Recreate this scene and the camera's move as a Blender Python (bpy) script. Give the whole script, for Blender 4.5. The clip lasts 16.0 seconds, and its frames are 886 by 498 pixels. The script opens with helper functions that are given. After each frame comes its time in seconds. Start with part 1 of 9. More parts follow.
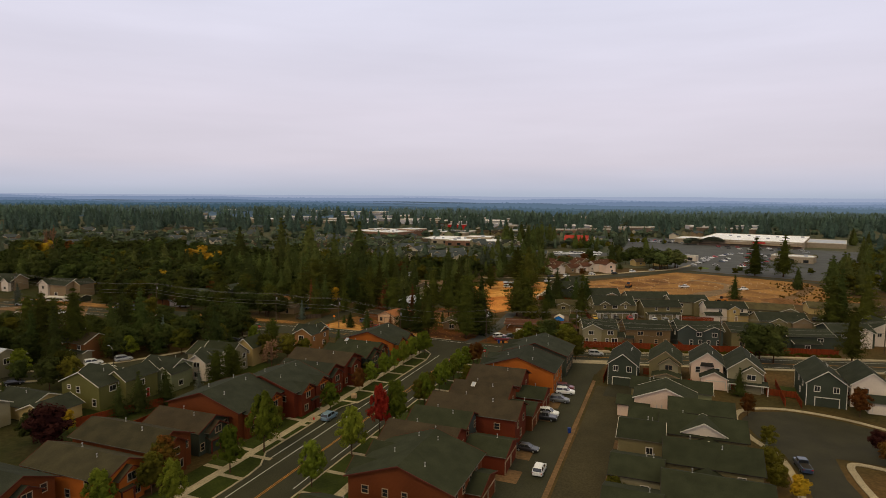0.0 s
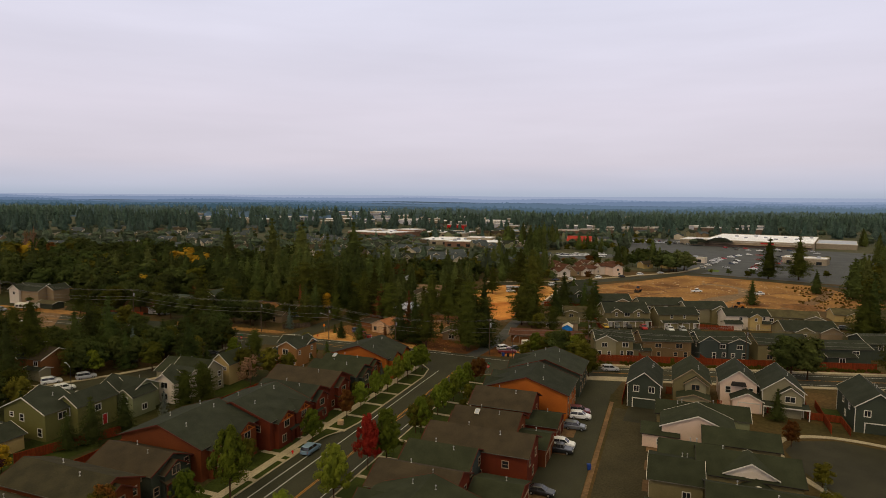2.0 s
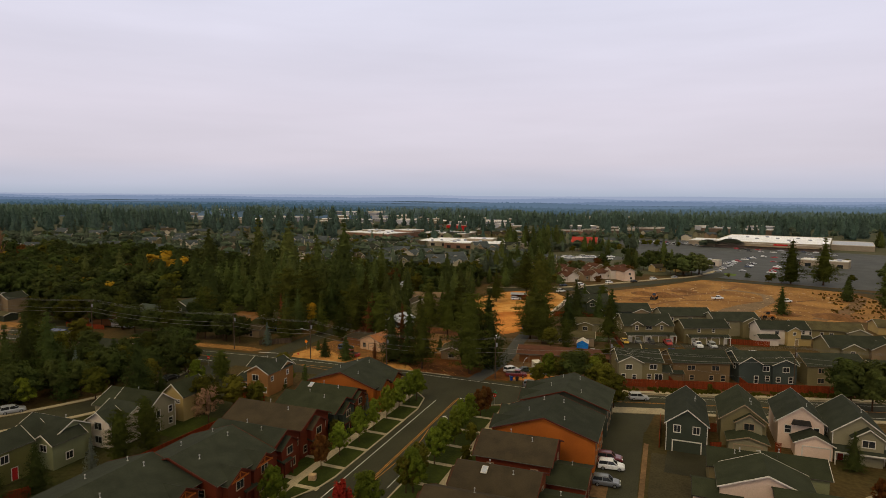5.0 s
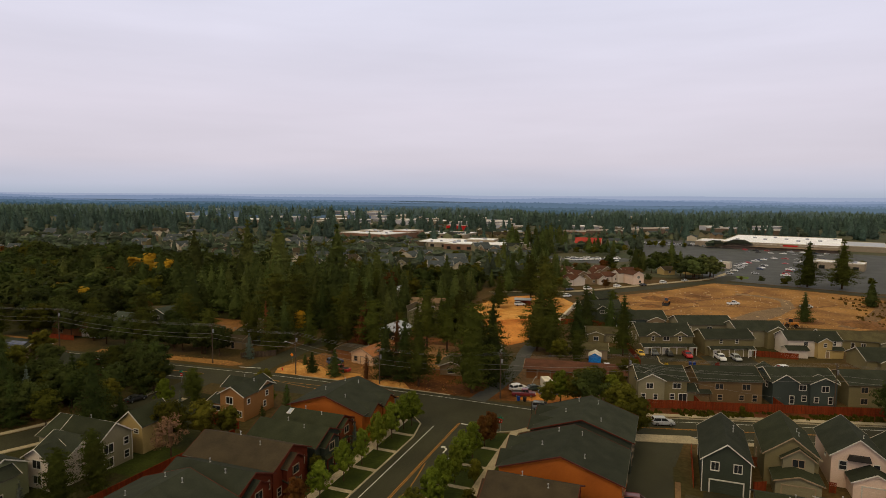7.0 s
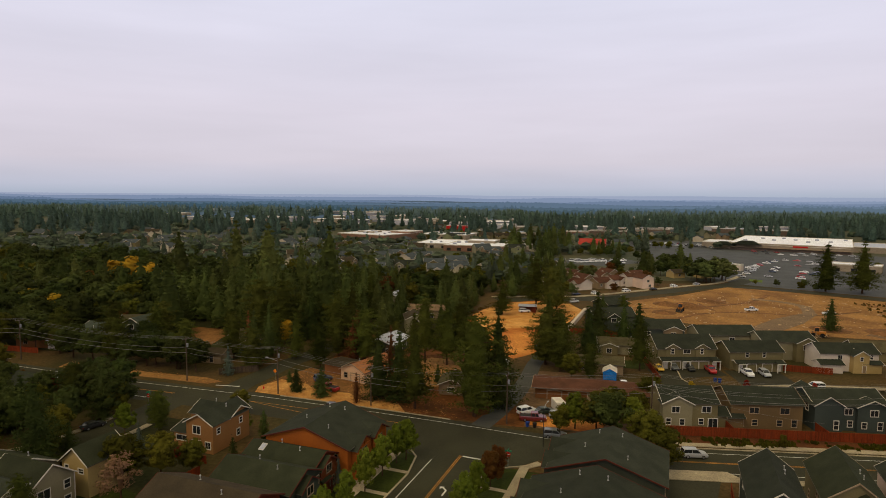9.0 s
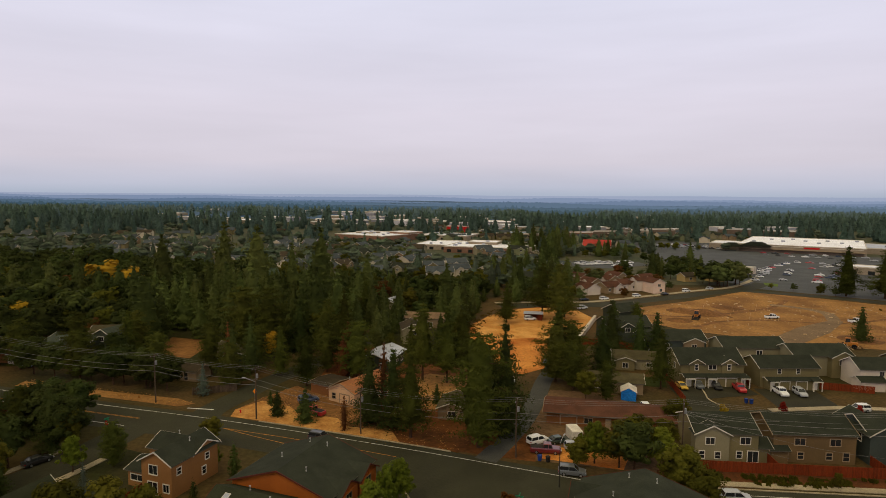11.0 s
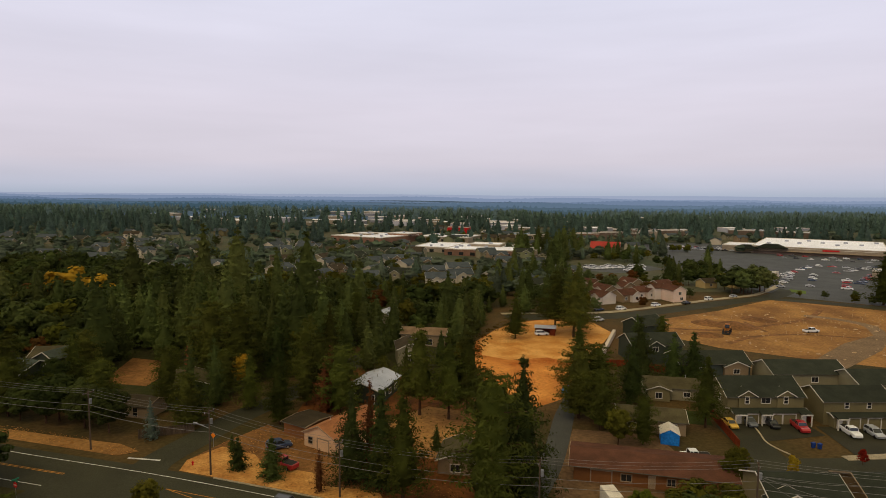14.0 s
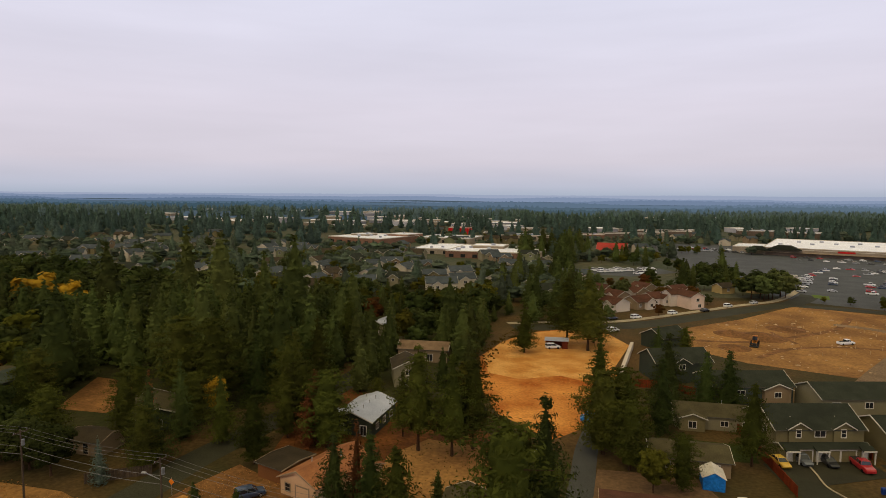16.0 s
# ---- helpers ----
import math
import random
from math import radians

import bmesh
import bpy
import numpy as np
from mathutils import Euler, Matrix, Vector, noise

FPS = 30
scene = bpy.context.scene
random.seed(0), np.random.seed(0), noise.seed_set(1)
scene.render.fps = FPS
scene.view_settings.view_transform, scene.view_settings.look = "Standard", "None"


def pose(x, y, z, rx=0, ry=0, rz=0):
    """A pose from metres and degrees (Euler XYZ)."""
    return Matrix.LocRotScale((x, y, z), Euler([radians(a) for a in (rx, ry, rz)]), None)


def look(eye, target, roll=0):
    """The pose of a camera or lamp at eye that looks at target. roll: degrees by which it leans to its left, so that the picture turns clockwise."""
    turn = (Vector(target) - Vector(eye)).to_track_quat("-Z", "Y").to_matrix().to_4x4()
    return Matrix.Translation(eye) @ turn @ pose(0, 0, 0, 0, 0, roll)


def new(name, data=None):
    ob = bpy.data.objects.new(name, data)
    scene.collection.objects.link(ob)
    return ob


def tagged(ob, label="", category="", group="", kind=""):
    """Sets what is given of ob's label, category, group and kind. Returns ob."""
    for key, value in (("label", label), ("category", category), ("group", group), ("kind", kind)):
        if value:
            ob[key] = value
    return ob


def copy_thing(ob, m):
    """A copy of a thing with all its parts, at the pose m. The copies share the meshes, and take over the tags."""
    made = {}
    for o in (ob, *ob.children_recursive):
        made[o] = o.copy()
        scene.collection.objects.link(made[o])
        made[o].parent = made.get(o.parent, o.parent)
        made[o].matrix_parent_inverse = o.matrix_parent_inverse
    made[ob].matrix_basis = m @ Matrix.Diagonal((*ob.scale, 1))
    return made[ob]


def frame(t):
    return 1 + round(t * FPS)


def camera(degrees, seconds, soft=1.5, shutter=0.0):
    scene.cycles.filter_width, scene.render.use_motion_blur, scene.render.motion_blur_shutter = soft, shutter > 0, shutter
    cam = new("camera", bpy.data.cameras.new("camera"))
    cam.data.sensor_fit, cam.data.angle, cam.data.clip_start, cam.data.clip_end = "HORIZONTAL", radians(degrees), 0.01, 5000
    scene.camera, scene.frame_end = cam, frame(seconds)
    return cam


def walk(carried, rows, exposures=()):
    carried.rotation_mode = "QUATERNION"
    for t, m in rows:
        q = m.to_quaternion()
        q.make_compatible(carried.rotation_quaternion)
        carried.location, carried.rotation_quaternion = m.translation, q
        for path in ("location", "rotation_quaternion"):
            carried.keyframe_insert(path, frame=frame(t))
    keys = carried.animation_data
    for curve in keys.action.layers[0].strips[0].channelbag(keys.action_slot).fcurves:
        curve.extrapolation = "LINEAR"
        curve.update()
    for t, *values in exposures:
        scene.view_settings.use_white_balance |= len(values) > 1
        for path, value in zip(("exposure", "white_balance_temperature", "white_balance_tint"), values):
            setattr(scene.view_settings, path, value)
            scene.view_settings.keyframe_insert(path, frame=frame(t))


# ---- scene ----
cam = camera(72.0, 16.0, soft=0.6)
PATH = [
    (0.0, look((0.76, -0.19, 48.91), (-1.12, 99.81, 40.01), 0.38)),
    (1.0, look((0.61, 8.75, 48.75), (-1.21, 108.75, 39.85), 0.38)),
    (2.0, look((0.50, 17.61, 48.59), (-1.28, 117.61, 39.68), 0.38)),
    (3.0, look((0.42, 26.37, 48.43), (-1.33, 126.37, 39.50), 0.38)),
    (4.0, look((0.36, 35.02, 48.27), (-1.36, 135.02, 39.32), 0.38)),
    (5.2, look((0.31, 45.26, 48.10), (-1.38, 145.26, 39.13), 0.38)),
    (6.4, look((0.28, 55.36, 47.94), (-1.41, 155.36, 38.94), 0.38)),
    (7.2, look((0.26, 62.02, 47.84), (-1.43, 162.02, 38.83), 0.38)),
    (8.0, look((0.23, 68.64, 47.75), (-1.46, 168.64, 38.73), 0.38)),
    (9.0, look((0.18, 76.88, 47.64), (-1.52, 176.88, 38.62), 0.38)),
    (10.2, look((0.09, 86.77, 47.54), (-1.63, 186.77, 38.51), 0.38)),
    (11.4, look((-0.04, 96.72, 47.46), (-1.79, 196.72, 38.43), 0.38)),
    (12.2, look((-0.16, 103.43, 47.42), (-1.94, 203.43, 38.38), 0.38)),
    (13.0, look((-0.31, 110.23, 47.39), (-2.11, 210.23, 38.35), 0.38)),
    (14.0, look((-0.54, 118.92, 47.38), (-2.38, 218.92, 38.32), 0.38)),
    (15.0, look((-0.83, 127.87, 47.39), (-2.71, 227.87, 38.30), 0.38)),
    (16.0, look((-1.18, 137.18, 47.42), (-3.12, 237.18, 38.29), 0.38)),
]
walk(cam, PATH)


def lin(r, g, b):
    """Linear colour from 0..255 picture values."""
    return tuple(((c / 255 + 0.055) / 1.055) ** 2.4 if c > 10 else c / 255 / 12.92 for c in (r, g, b)) + (1.0,)


# ---- sky and sun: thin overcast with smoke ----
w = bpy.data.worlds.new("world")
scene.world = w
w.use_nodes = True
wn, wl = w.node_tree.nodes, w.node_tree.links
bg = wn["Background"]
sky = wn.new("ShaderNodeTexSky")
sky.sky_type = "NISHITA"
sky.sun_disc = False
sky.sun_elevation = radians(38)
sky.sun_rotation = radians(200)
sky.dust_density = 4.0
tc = wn.new("ShaderNodeTexCoord")
sep = wn.new("ShaderNodeSeparateXYZ")
wl.new(tc.outputs["Generated"], sep.inputs[0])
ramp = wn.new("ShaderNodeValToRGB")
wl.new(sep.outputs["Z"], ramp.inputs[0])
stops = ((0.0, (0.42, 0.47, 0.58)), (0.012, (0.51, 0.53, 0.64)), (0.05, (0.64, 0.595, 0.675)), (0.13, (0.69, 0.64, 0.73)), (0.30, (0.72, 0.71, 0.83)), (0.62, (0.73, 0.64, 0.45)), (1.0, (0.72, 0.61, 0.31)))
while len(ramp.color_ramp.elements) < len(stops):
    ramp.color_ramp.elements.new(0.5)
for e, (p, c) in zip(ramp.color_ramp.elements, stops):
    e.position, e.color = p, (*c, 1)
# faint streaks of cloud
mp = wn.new("ShaderNodeMapping")
mp.inputs["Scale"].default_value = (1.4, 1.4, 11.0)
wl.new(tc.outputs["Generated"], mp.inputs[0])
cn = wn.new("ShaderNodeTexNoise")
cn.inputs["Scale"].default_value = 1.6
cn.inputs["Detail"].default_value = 4
wl.new(mp.outputs[0], cn.inputs["Vector"])
cr = wn.new("ShaderNodeMapRange")
cr.inputs["From Min"].default_value, cr.inputs["From Max"].default_value = 0.3, 0.7
cr.inputs["To Min"].default_value, cr.inputs["To Max"].default_value = 0.95, 1.05
wl.new(cn.outputs["Fac"], cr.inputs["Value"])
cm = wn.new("ShaderNodeVectorMath")
cm.operation = "SCALE"
wl.new(ramp.outputs[0], cm.inputs[0])
wl.new(cr.outputs[0], cm.inputs["Scale"])
sk = wn.new("ShaderNodeVectorMath")
sk.operation = "SCALE"
sk.inputs["Scale"].default_value = 0.01
wl.new(sky.outputs[0], sk.inputs[0])
ad = wn.new("ShaderNodeVectorMath")
wl.new(cm.outputs[0], ad.inputs[0])
wl.new(sk.outputs[0], ad.inputs[1])
wl.new(ad.outputs[0], bg.inputs[0])
bg.inputs[1].default_value = 1.0

sun = new("sun", bpy.data.lights.new("sun", "SUN"))
sun.data.energy, sun.data.angle, sun.data.color = 0.8, radians(20), (1.0, 0.80, 0.52)
sun.matrix_world = look((-40, -60, 90), (0, 0, 0))

# ---- materials ----


def mat(name, col, col2=None, scale=2.0, rough=0.85, bump=0.15, fine=14.0, metal=0.0, spread=0.12, spec=0.08, laps=0.0, stretch=(1, 1, 1), translucent=0.0, hue=1.0, grain=0.32):
    """Procedural surface: two scales of noise between two colours, small random shift by thing, fine relief, optional lap lines."""
    m = bpy.data.materials.new(name)
    m.use_nodes = True
    n, l = m.node_tree.nodes, m.node_tree.links
    b = n["Principled BSDF"]
    b.inputs["Roughness"].default_value, b.inputs["Metallic"].default_value = rough, metal
    b.inputs["Specular IOR Level"].default_value = spec
    geo = n.new("ShaderNodeNewGeometry")
    mpn = n.new("ShaderNodeMapping")
    mpn.inputs["Scale"].default_value = stretch
    l.new(geo.outputs["Position"], mpn.inputs[0])
    n1 = n.new("ShaderNodeTexNoise")
    n1.inputs["Scale"].default_value, n1.inputs["Detail"].default_value = 1.0 / scale, 5
    n2 = n.new("ShaderNodeTexNoise")
    n2.inputs["Scale"].default_value, n2.inputs["Detail"].default_value = fine, 3
    l.new(mpn.outputs[0], n1.inputs["Vector"])
    l.new(mpn.outputs[0], n2.inputs["Vector"])
    if col2 is None:
        col2 = tuple(c * 0.72 for c in col[:3])
    mix = n.new("ShaderNodeMix")
    mix.data_type = "RGBA"
    mr = n.new("ShaderNodeMapRange")
    mr.inputs["From Min"].default_value, mr.inputs["From Max"].default_value = 0.36, 0.64
    l.new(n1.outputs["Fac"], mr.inputs["Value"])
    l.new(mr.outputs[0], mix.inputs["Factor"])
    mix.inputs["A"].default_value, mix.inputs["B"].default_value = (*col[:3], 1), (*col2[:3], 1)
    oi = n.new("ShaderNodeObjectInfo")
    ma = n.new("ShaderNodeMath")
    ma.operation = "MULTIPLY_ADD"
    ma.inputs[1].default_value, ma.inputs[2].default_value = 2 * spread, 1 - spread
    if translucent:
        # each tree has a tone and a hue of its own
        at = n.new("ShaderNodeAttribute")
        at.attribute_name = "variety"
        s1 = n.new("ShaderNodeMath")
        l.new(oi.outputs["Random"], s1.inputs[0])
        l.new(at.outputs["Fac"], s1.inputs[1])
        s2 = n.new("ShaderNodeMath")
        s2.operation = "FRACT"
        l.new(s1.outputs[0], s2.inputs[0])
        l.new(s2.outputs[0], ma.inputs[0])
        s3 = n.new("ShaderNodeMath")
        s3.operation = "PINGPONG"
        s3.inputs[1].default_value = 0.14
        l.new(s2.outputs[0], s3.inputs[0])
        s4 = n.new("ShaderNodeMath")
        s4.operation = "MULTIPLY"
        s4.inputs[1].default_value = 5.0 * hue
        l.new(s3.outputs[0], s4.inputs[0])
        warm = n.new("ShaderNodeMix")
        warm.data_type = "RGBA"
        l.new(s4.outputs[0], warm.inputs["Factor"])
        l.new(mix.outputs["Result"], warm.inputs["A"])
        warm.inputs["B"].default_value = (col[0] * 1.2, col[1] * 0.72, col[2] * 0.9, 1)
        mix = warm
    else:
        l.new(oi.outputs["Random"], ma.inputs[0])
    mf = n.new("ShaderNodeMapRange")
    mf.inputs["From Min"].default_value, mf.inputs["From Max"].default_value = 0.25, 0.75
    mf.inputs["To Min"].default_value, mf.inputs["To Max"].default_value = 1 - grain, 1 + grain
    l.new(n2.outputs["Fac"], mf.inputs["Value"])
    mm = n.new("ShaderNodeMath")
    mm.operation = "MULTIPLY"
    l.new(ma.outputs[0], mm.inputs[0])
    l.new(mf.outputs[0], mm.inputs[1])
    sc = n.new("ShaderNodeVectorMath")
    sc.operation = "SCALE"
    l.new(mix.outputs["Result"], sc.inputs[0])
    l.new(mm.outputs[0], sc.inputs["Scale"])
    l.new(sc.outputs[0], b.inputs["Base Color"])
    if translucent:
        # leaf by leaf variation
        vr = n.new("ShaderNodeMapRange")
        vr.inputs["To Min"].default_value, vr.inputs["To Max"].default_value = 0.88, 1.12
        l.new(geo.outputs["Random Per Island"], vr.inputs["Value"])
        m3 = n.new("ShaderNodeMath")
        m3.operation = "MULTIPLY"
        l.new(mm.outputs[0], m3.inputs[0])
        l.new(vr.outputs[0], m3.inputs[1])
        l.new(m3.outputs[0], sc.inputs["Scale"])
    if bump:
        bp = n.new("ShaderNodeBump")
        bp.inputs["Strength"].default_value, bp.inputs["Distance"].default_value = bump, 0.05
        if laps:
            sp = n.new("ShaderNodeSeparateXYZ")
            l.new(geo.outputs["Position"], sp.inputs[0])
            fr = n.new("ShaderNodeMath")
            fr.operation = "MULTIPLY"
            fr.inputs[1].default_value = 1.0 / laps
            l.new(sp.outputs["Z"], fr.inputs[0])
            f2 = n.new("ShaderNodeMath")
            f2.operation = "FRACT"
            l.new(fr.outputs[0], f2.inputs[0])
            l.new(f2.outputs[0], bp.inputs["Height"])
        else:
            l.new(n2.outputs["Fac"], bp.inputs["Height"])
        l.new(bp.outputs[0], b.inputs["Normal"])
    if translucent:
        tr = n.new("ShaderNodeBsdfTranslucent")
        l.new(sc.outputs[0], tr.inputs[0])
        ms = n.new("ShaderNodeMixShader")
        ms.inputs[0].default_value = translucent
        l.new(b.outputs[0], ms.inputs[1])
        l.new(tr.outputs[0], ms.inputs[2])
        l.new(ms.outputs[0], n["Material Output"].inputs["Surface"])
    return m


M = {}
M["ground"] = mat("ground", (0.04, 0.034, 0.012), (0.085, 0.05, 0.018), scale=22, rough=0.95, bump=0.4, fine=1.4)
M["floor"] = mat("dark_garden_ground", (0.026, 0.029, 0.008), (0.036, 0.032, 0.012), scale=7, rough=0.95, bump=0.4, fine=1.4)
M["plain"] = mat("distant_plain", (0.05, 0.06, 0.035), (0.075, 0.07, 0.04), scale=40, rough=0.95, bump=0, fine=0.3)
# The far ground's blue is air haze put into its base colour.
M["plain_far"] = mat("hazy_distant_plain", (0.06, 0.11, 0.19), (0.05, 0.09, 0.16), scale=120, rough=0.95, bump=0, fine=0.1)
M["asphalt"] = mat("asphalt", (0.042, 0.041, 0.024), (0.032, 0.031, 0.019), scale=9, rough=0.8, fine=5, spread=0)
M["asphalt_dark"] = mat("asphalt_dark", (0.037, 0.034, 0.02), (0.028, 0.026, 0.016), scale=5, rough=0.75, fine=6, spread=0)
# Sky reflected by far asphalt is put into this bluish grey.
M["carpark"] = mat("worn_grey_asphalt", (0.075, 0.079, 0.082), (0.056, 0.059, 0.062), scale=12, rough=0.75, fine=3, spread=0)
M["lane"] = mat("dirt_lane", (0.054, 0.045, 0.024), (0.04, 0.034, 0.019), scale=7, rough=0.95, fine=3, spread=0)
M["slate_lane"] = mat("slate_lane", (0.07, 0.07, 0.062), (0.055, 0.055, 0.05), scale=6, rough=0.85, fine=4, spread=0)
M["concrete"] = mat("concrete", (0.36, 0.3, 0.2), (0.26, 0.215, 0.145), scale=3, rough=0.85, fine=4, spread=0.04)
M["lawn"] = mat("lawn", (0.036, 0.046, 0.008), (0.024, 0.032, 0.006), scale=4, rough=0.95, bump=0.5, fine=3)
M["lawn_bright"] = mat("watered_lawn", (0.09, 0.13, 0.02), (0.065, 0.095, 0.016), scale=4, rough=0.95, bump=0.4, fine=3)
M["drygrass"] = mat("dry_grass", (0.62, 0.265, 0.06), (0.31, 0.085, 0.012), scale=15, rough=0.95, bump=0.6, fine=2.2, spread=0.05)
M["drygrass_pale"] = mat("pale_dry_grass", (0.50, 0.26, 0.075), (0.33, 0.145, 0.036), scale=3.5, rough=0.95, bump=0.6, fine=2.2, spread=0.05)
M["drygrass_mid"] = mat("golden_dry_grass", (0.58, 0.3, 0.085), (0.42, 0.175, 0.036), scale=7, rough=0.95, bump=0.6, fine=2.6, spread=0.05)
M["dirt"] = mat("dirt", (0.3, 0.155, 0.048), (0.175, 0.086, 0.028), scale=14, rough=0.95, bump=0.5, fine=1.2, spread=0.03)
M["dirt_grey"] = mat("dirt_grey", (0.155, 0.092, 0.046), (0.11, 0.066, 0.034), scale=8, rough=0.95, bump=0.4, fine=1.5)
M["track"] = mat("grey_gravel_track", (0.2, 0.135, 0.078), (0.15, 0.1, 0.058), scale=9, rough=0.95, bump=0.4, fine=2)
M["dirt_path"] = mat("trodden_dirt", (0.22, 0.105, 0.034), (0.14, 0.066, 0.023), scale=6, rough=0.95, bump=0.5, fine=1.5)
M["duff"] = mat("pine_needle_ground", (0.15, 0.055, 0.014), (0.075, 0.03, 0.009), scale=6, rough=0.95, bump=0.5, fine=1.5)
M["bark_mulch"] = mat("bark_mulch", (0.1, 0.036, 0.012), (0.06, 0.023, 0.009), scale=3, rough=0.95, bump=0.5, fine=3)
M["white_line"] = mat("white_road_paint", (0.62, 0.60, 0.56), (0.42, 0.40, 0.37), scale=1.5, rough=0.7, bump=0, spread=0)
M["yellow_line"] = mat("yellow_road_paint", (0.46, 0.21, 0.035), (0.30, 0.14, 0.03), scale=1.5, rough=0.7, bump=0, spread=0)

ROOF = dict(grain=0.22, scale=2.5, rough=0.9, bump=0.5, fine=7, laps=0.0, spec=0.06)
M["roof_slate"] = mat("slate_shingles", (0.032, 0.036, 0.025), (0.024, 0.027, 0.019), **ROOF)
M["roof_green"] = mat("green_black_shingles", (0.032, 0.036, 0.02), (0.024, 0.027, 0.015), **ROOF)
M["roof_brown"] = mat("brown_shingles", (0.05, 0.038, 0.023), (0.036, 0.028, 0.018), **ROOF)
M["roof_red"] = mat("redbrown_shingles", (0.092, 0.04, 0.024), (0.064, 0.029, 0.018), **ROOF)
M["roof_tan"] = mat("tan_shingles", (0.19, 0.125, 0.075), (0.13, 0.085, 0.05), **ROOF)
M["roof_olive"] = mat("olive_shingles", (0.078, 0.066, 0.033), (0.055, 0.046, 0.024), **ROOF)
M["roof_umber"] = mat("worn_umber_shingles", (0.052, 0.045, 0.025), (0.036, 0.032, 0.019), **ROOF)
M["roof_orange"] = mat("orange_shingles", (0.30, 0.125, 0.05), (0.2, 0.08, 0.035), **ROOF)
M["roof_metal"] = mat("pale_metal_roof", (0.36, 0.38, 0.44), (0.28, 0.3, 0.36), scale=3, rough=0.45, bump=0.05, spec=0.5)
M["roof_flat"] = mat("white_flat_roof", (0.76, 0.77, 0.84), (0.66, 0.67, 0.74), scale=16, rough=0.8, bump=0.1)
M["roof_tile_red"] = mat("red_metal_roof", (0.36, 0.045, 0.032), (0.28, 0.035, 0.025), scale=6, rough=0.6)

SID = dict(grain=0.08, scale=5, rough=0.8, bump=0.3, laps=0.18, fine=5, spec=0.1, spread=0.05)
M["w_red"] = mat("barn_red_siding", (0.13, 0.026, 0.01), (0.1, 0.02, 0.008), **SID)
M["w_rust"] = mat("rust_brown_siding", (0.14, 0.038, 0.011), (0.11, 0.03, 0.009), **SID)
M["w_orange"] = mat("orange_brown_siding", (0.36, 0.1, 0.015), (0.29, 0.08, 0.013), **SID)
M["w_brown"] = mat("brown_siding", (0.2, 0.082, 0.028), (0.16, 0.066, 0.023), **SID)
M["w_umber"] = mat("umber_siding", (0.15, 0.095, 0.042), (0.12, 0.078, 0.035), **SID)
M["w_slate"] = mat("slate_siding", (0.046, 0.054, 0.037), (0.038, 0.045, 0.031), **SID)
M["w_blue"] = mat("blue_grey_siding", (0.056, 0.068, 0.058), (0.046, 0.056, 0.048), **SID)
M["w_olive"] = mat("olive_siding", (0.125, 0.118, 0.036), (0.105, 0.098, 0.03), **SID)
M["w_green"] = mat("sage_green_siding", (0.2, 0.21, 0.11), (0.165, 0.172, 0.09), **SID)
M["w_tan"] = mat("tan_siding", (0.25, 0.175, 0.10), (0.205, 0.145, 0.083), **SID)
M["w_taupe"] = mat("taupe_siding", (0.18, 0.148, 0.07), (0.148, 0.122, 0.058), **SID)
M["w_grey"] = mat("warm_grey_siding", (0.24, 0.21, 0.125), (0.2, 0.175, 0.105), **SID)
M["w_yellow"] = mat("yellow_siding", (0.42, 0.30, 0.12), (0.35, 0.25, 0.1), **SID)
M["w_pink"] = mat("pale_pink_siding", (0.68, 0.5, 0.38), (0.58, 0.43, 0.33), **SID)
M["w_white"] = mat("off_white_siding", (0.62, 0.53, 0.43), (0.52, 0.44, 0.36), **SID)
M["w_peach"] = mat("peach_siding", (0.60, 0.38, 0.22), (0.5, 0.32, 0.18), **SID)
M["trim"] = mat("white_trim", (0.6, 0.55, 0.47), (0.5, 0.455, 0.385), scale=2, rough=0.6, bump=0.05)
M["trim_red"] = mat("dark_red_trim", (0.10, 0.026, 0.016), scale=2, rough=0.7, bump=0.05)
M["trim_tan"] = mat("tan_trim", (0.33, 0.24, 0.15), scale=2, rough=0.7, bump=0.05)
M["trim_dark"] = mat("dark_trim", (0.035, 0.03, 0.026), scale=2, rough=0.7, bump=0.05)
M["door_red"] = mat("red_door", (0.35, 0.02, 0.02), scale=2, rough=0.5, bump=0.05)
M["fence"] = mat("red_stained_fence", (0.2, 0.036, 0.01), (0.13, 0.025, 0.008), scale=2, rough=0.85, bump=0.4, fine=4, stretch=(6, 6, 0.7))
M["wood"] = mat("weathered_wood", (0.10, 0.07, 0.045), (0.06, 0.043, 0.03), scale=1, rough=0.9, bump=0.4, fine=6, stretch=(4, 4, 0.5))
M["bark"] = mat("bark", (0.085, 0.045, 0.025), (0.045, 0.026, 0.016), scale=0.6, rough=0.95, bump=0.8, fine=5, stretch=(3, 3, 0.6))
M["trim_grey"] = mat("grey_gutter", (0.11, 0.1, 0.078), scale=2, rough=0.6, bump=0.05)
M["dirt_dark"] = mat("turned_earth", (0.19, 0.09, 0.034), (0.12, 0.058, 0.023), scale=4, rough=0.95, bump=0.6, fine=1.2, spread=0.03)
M["pipe"] = mat("galvanised_pipe", (0.4, 0.39, 0.37), scale=1, rough=0.5, metal=0.3, bump=0)
M["steel"] = mat("grey_steel", (0.28, 0.28, 0.28), scale=1, rough=0.5, metal=0.6, bump=0)
M["dark_steel"] = mat("dark_steel", (0.04, 0.038, 0.036), scale=1, rough=0.6, metal=0.3, bump=0)
M["wire"] = mat("power_wire", (0.20, 0.19, 0.18), scale=1, rough=0.6, bump=0)
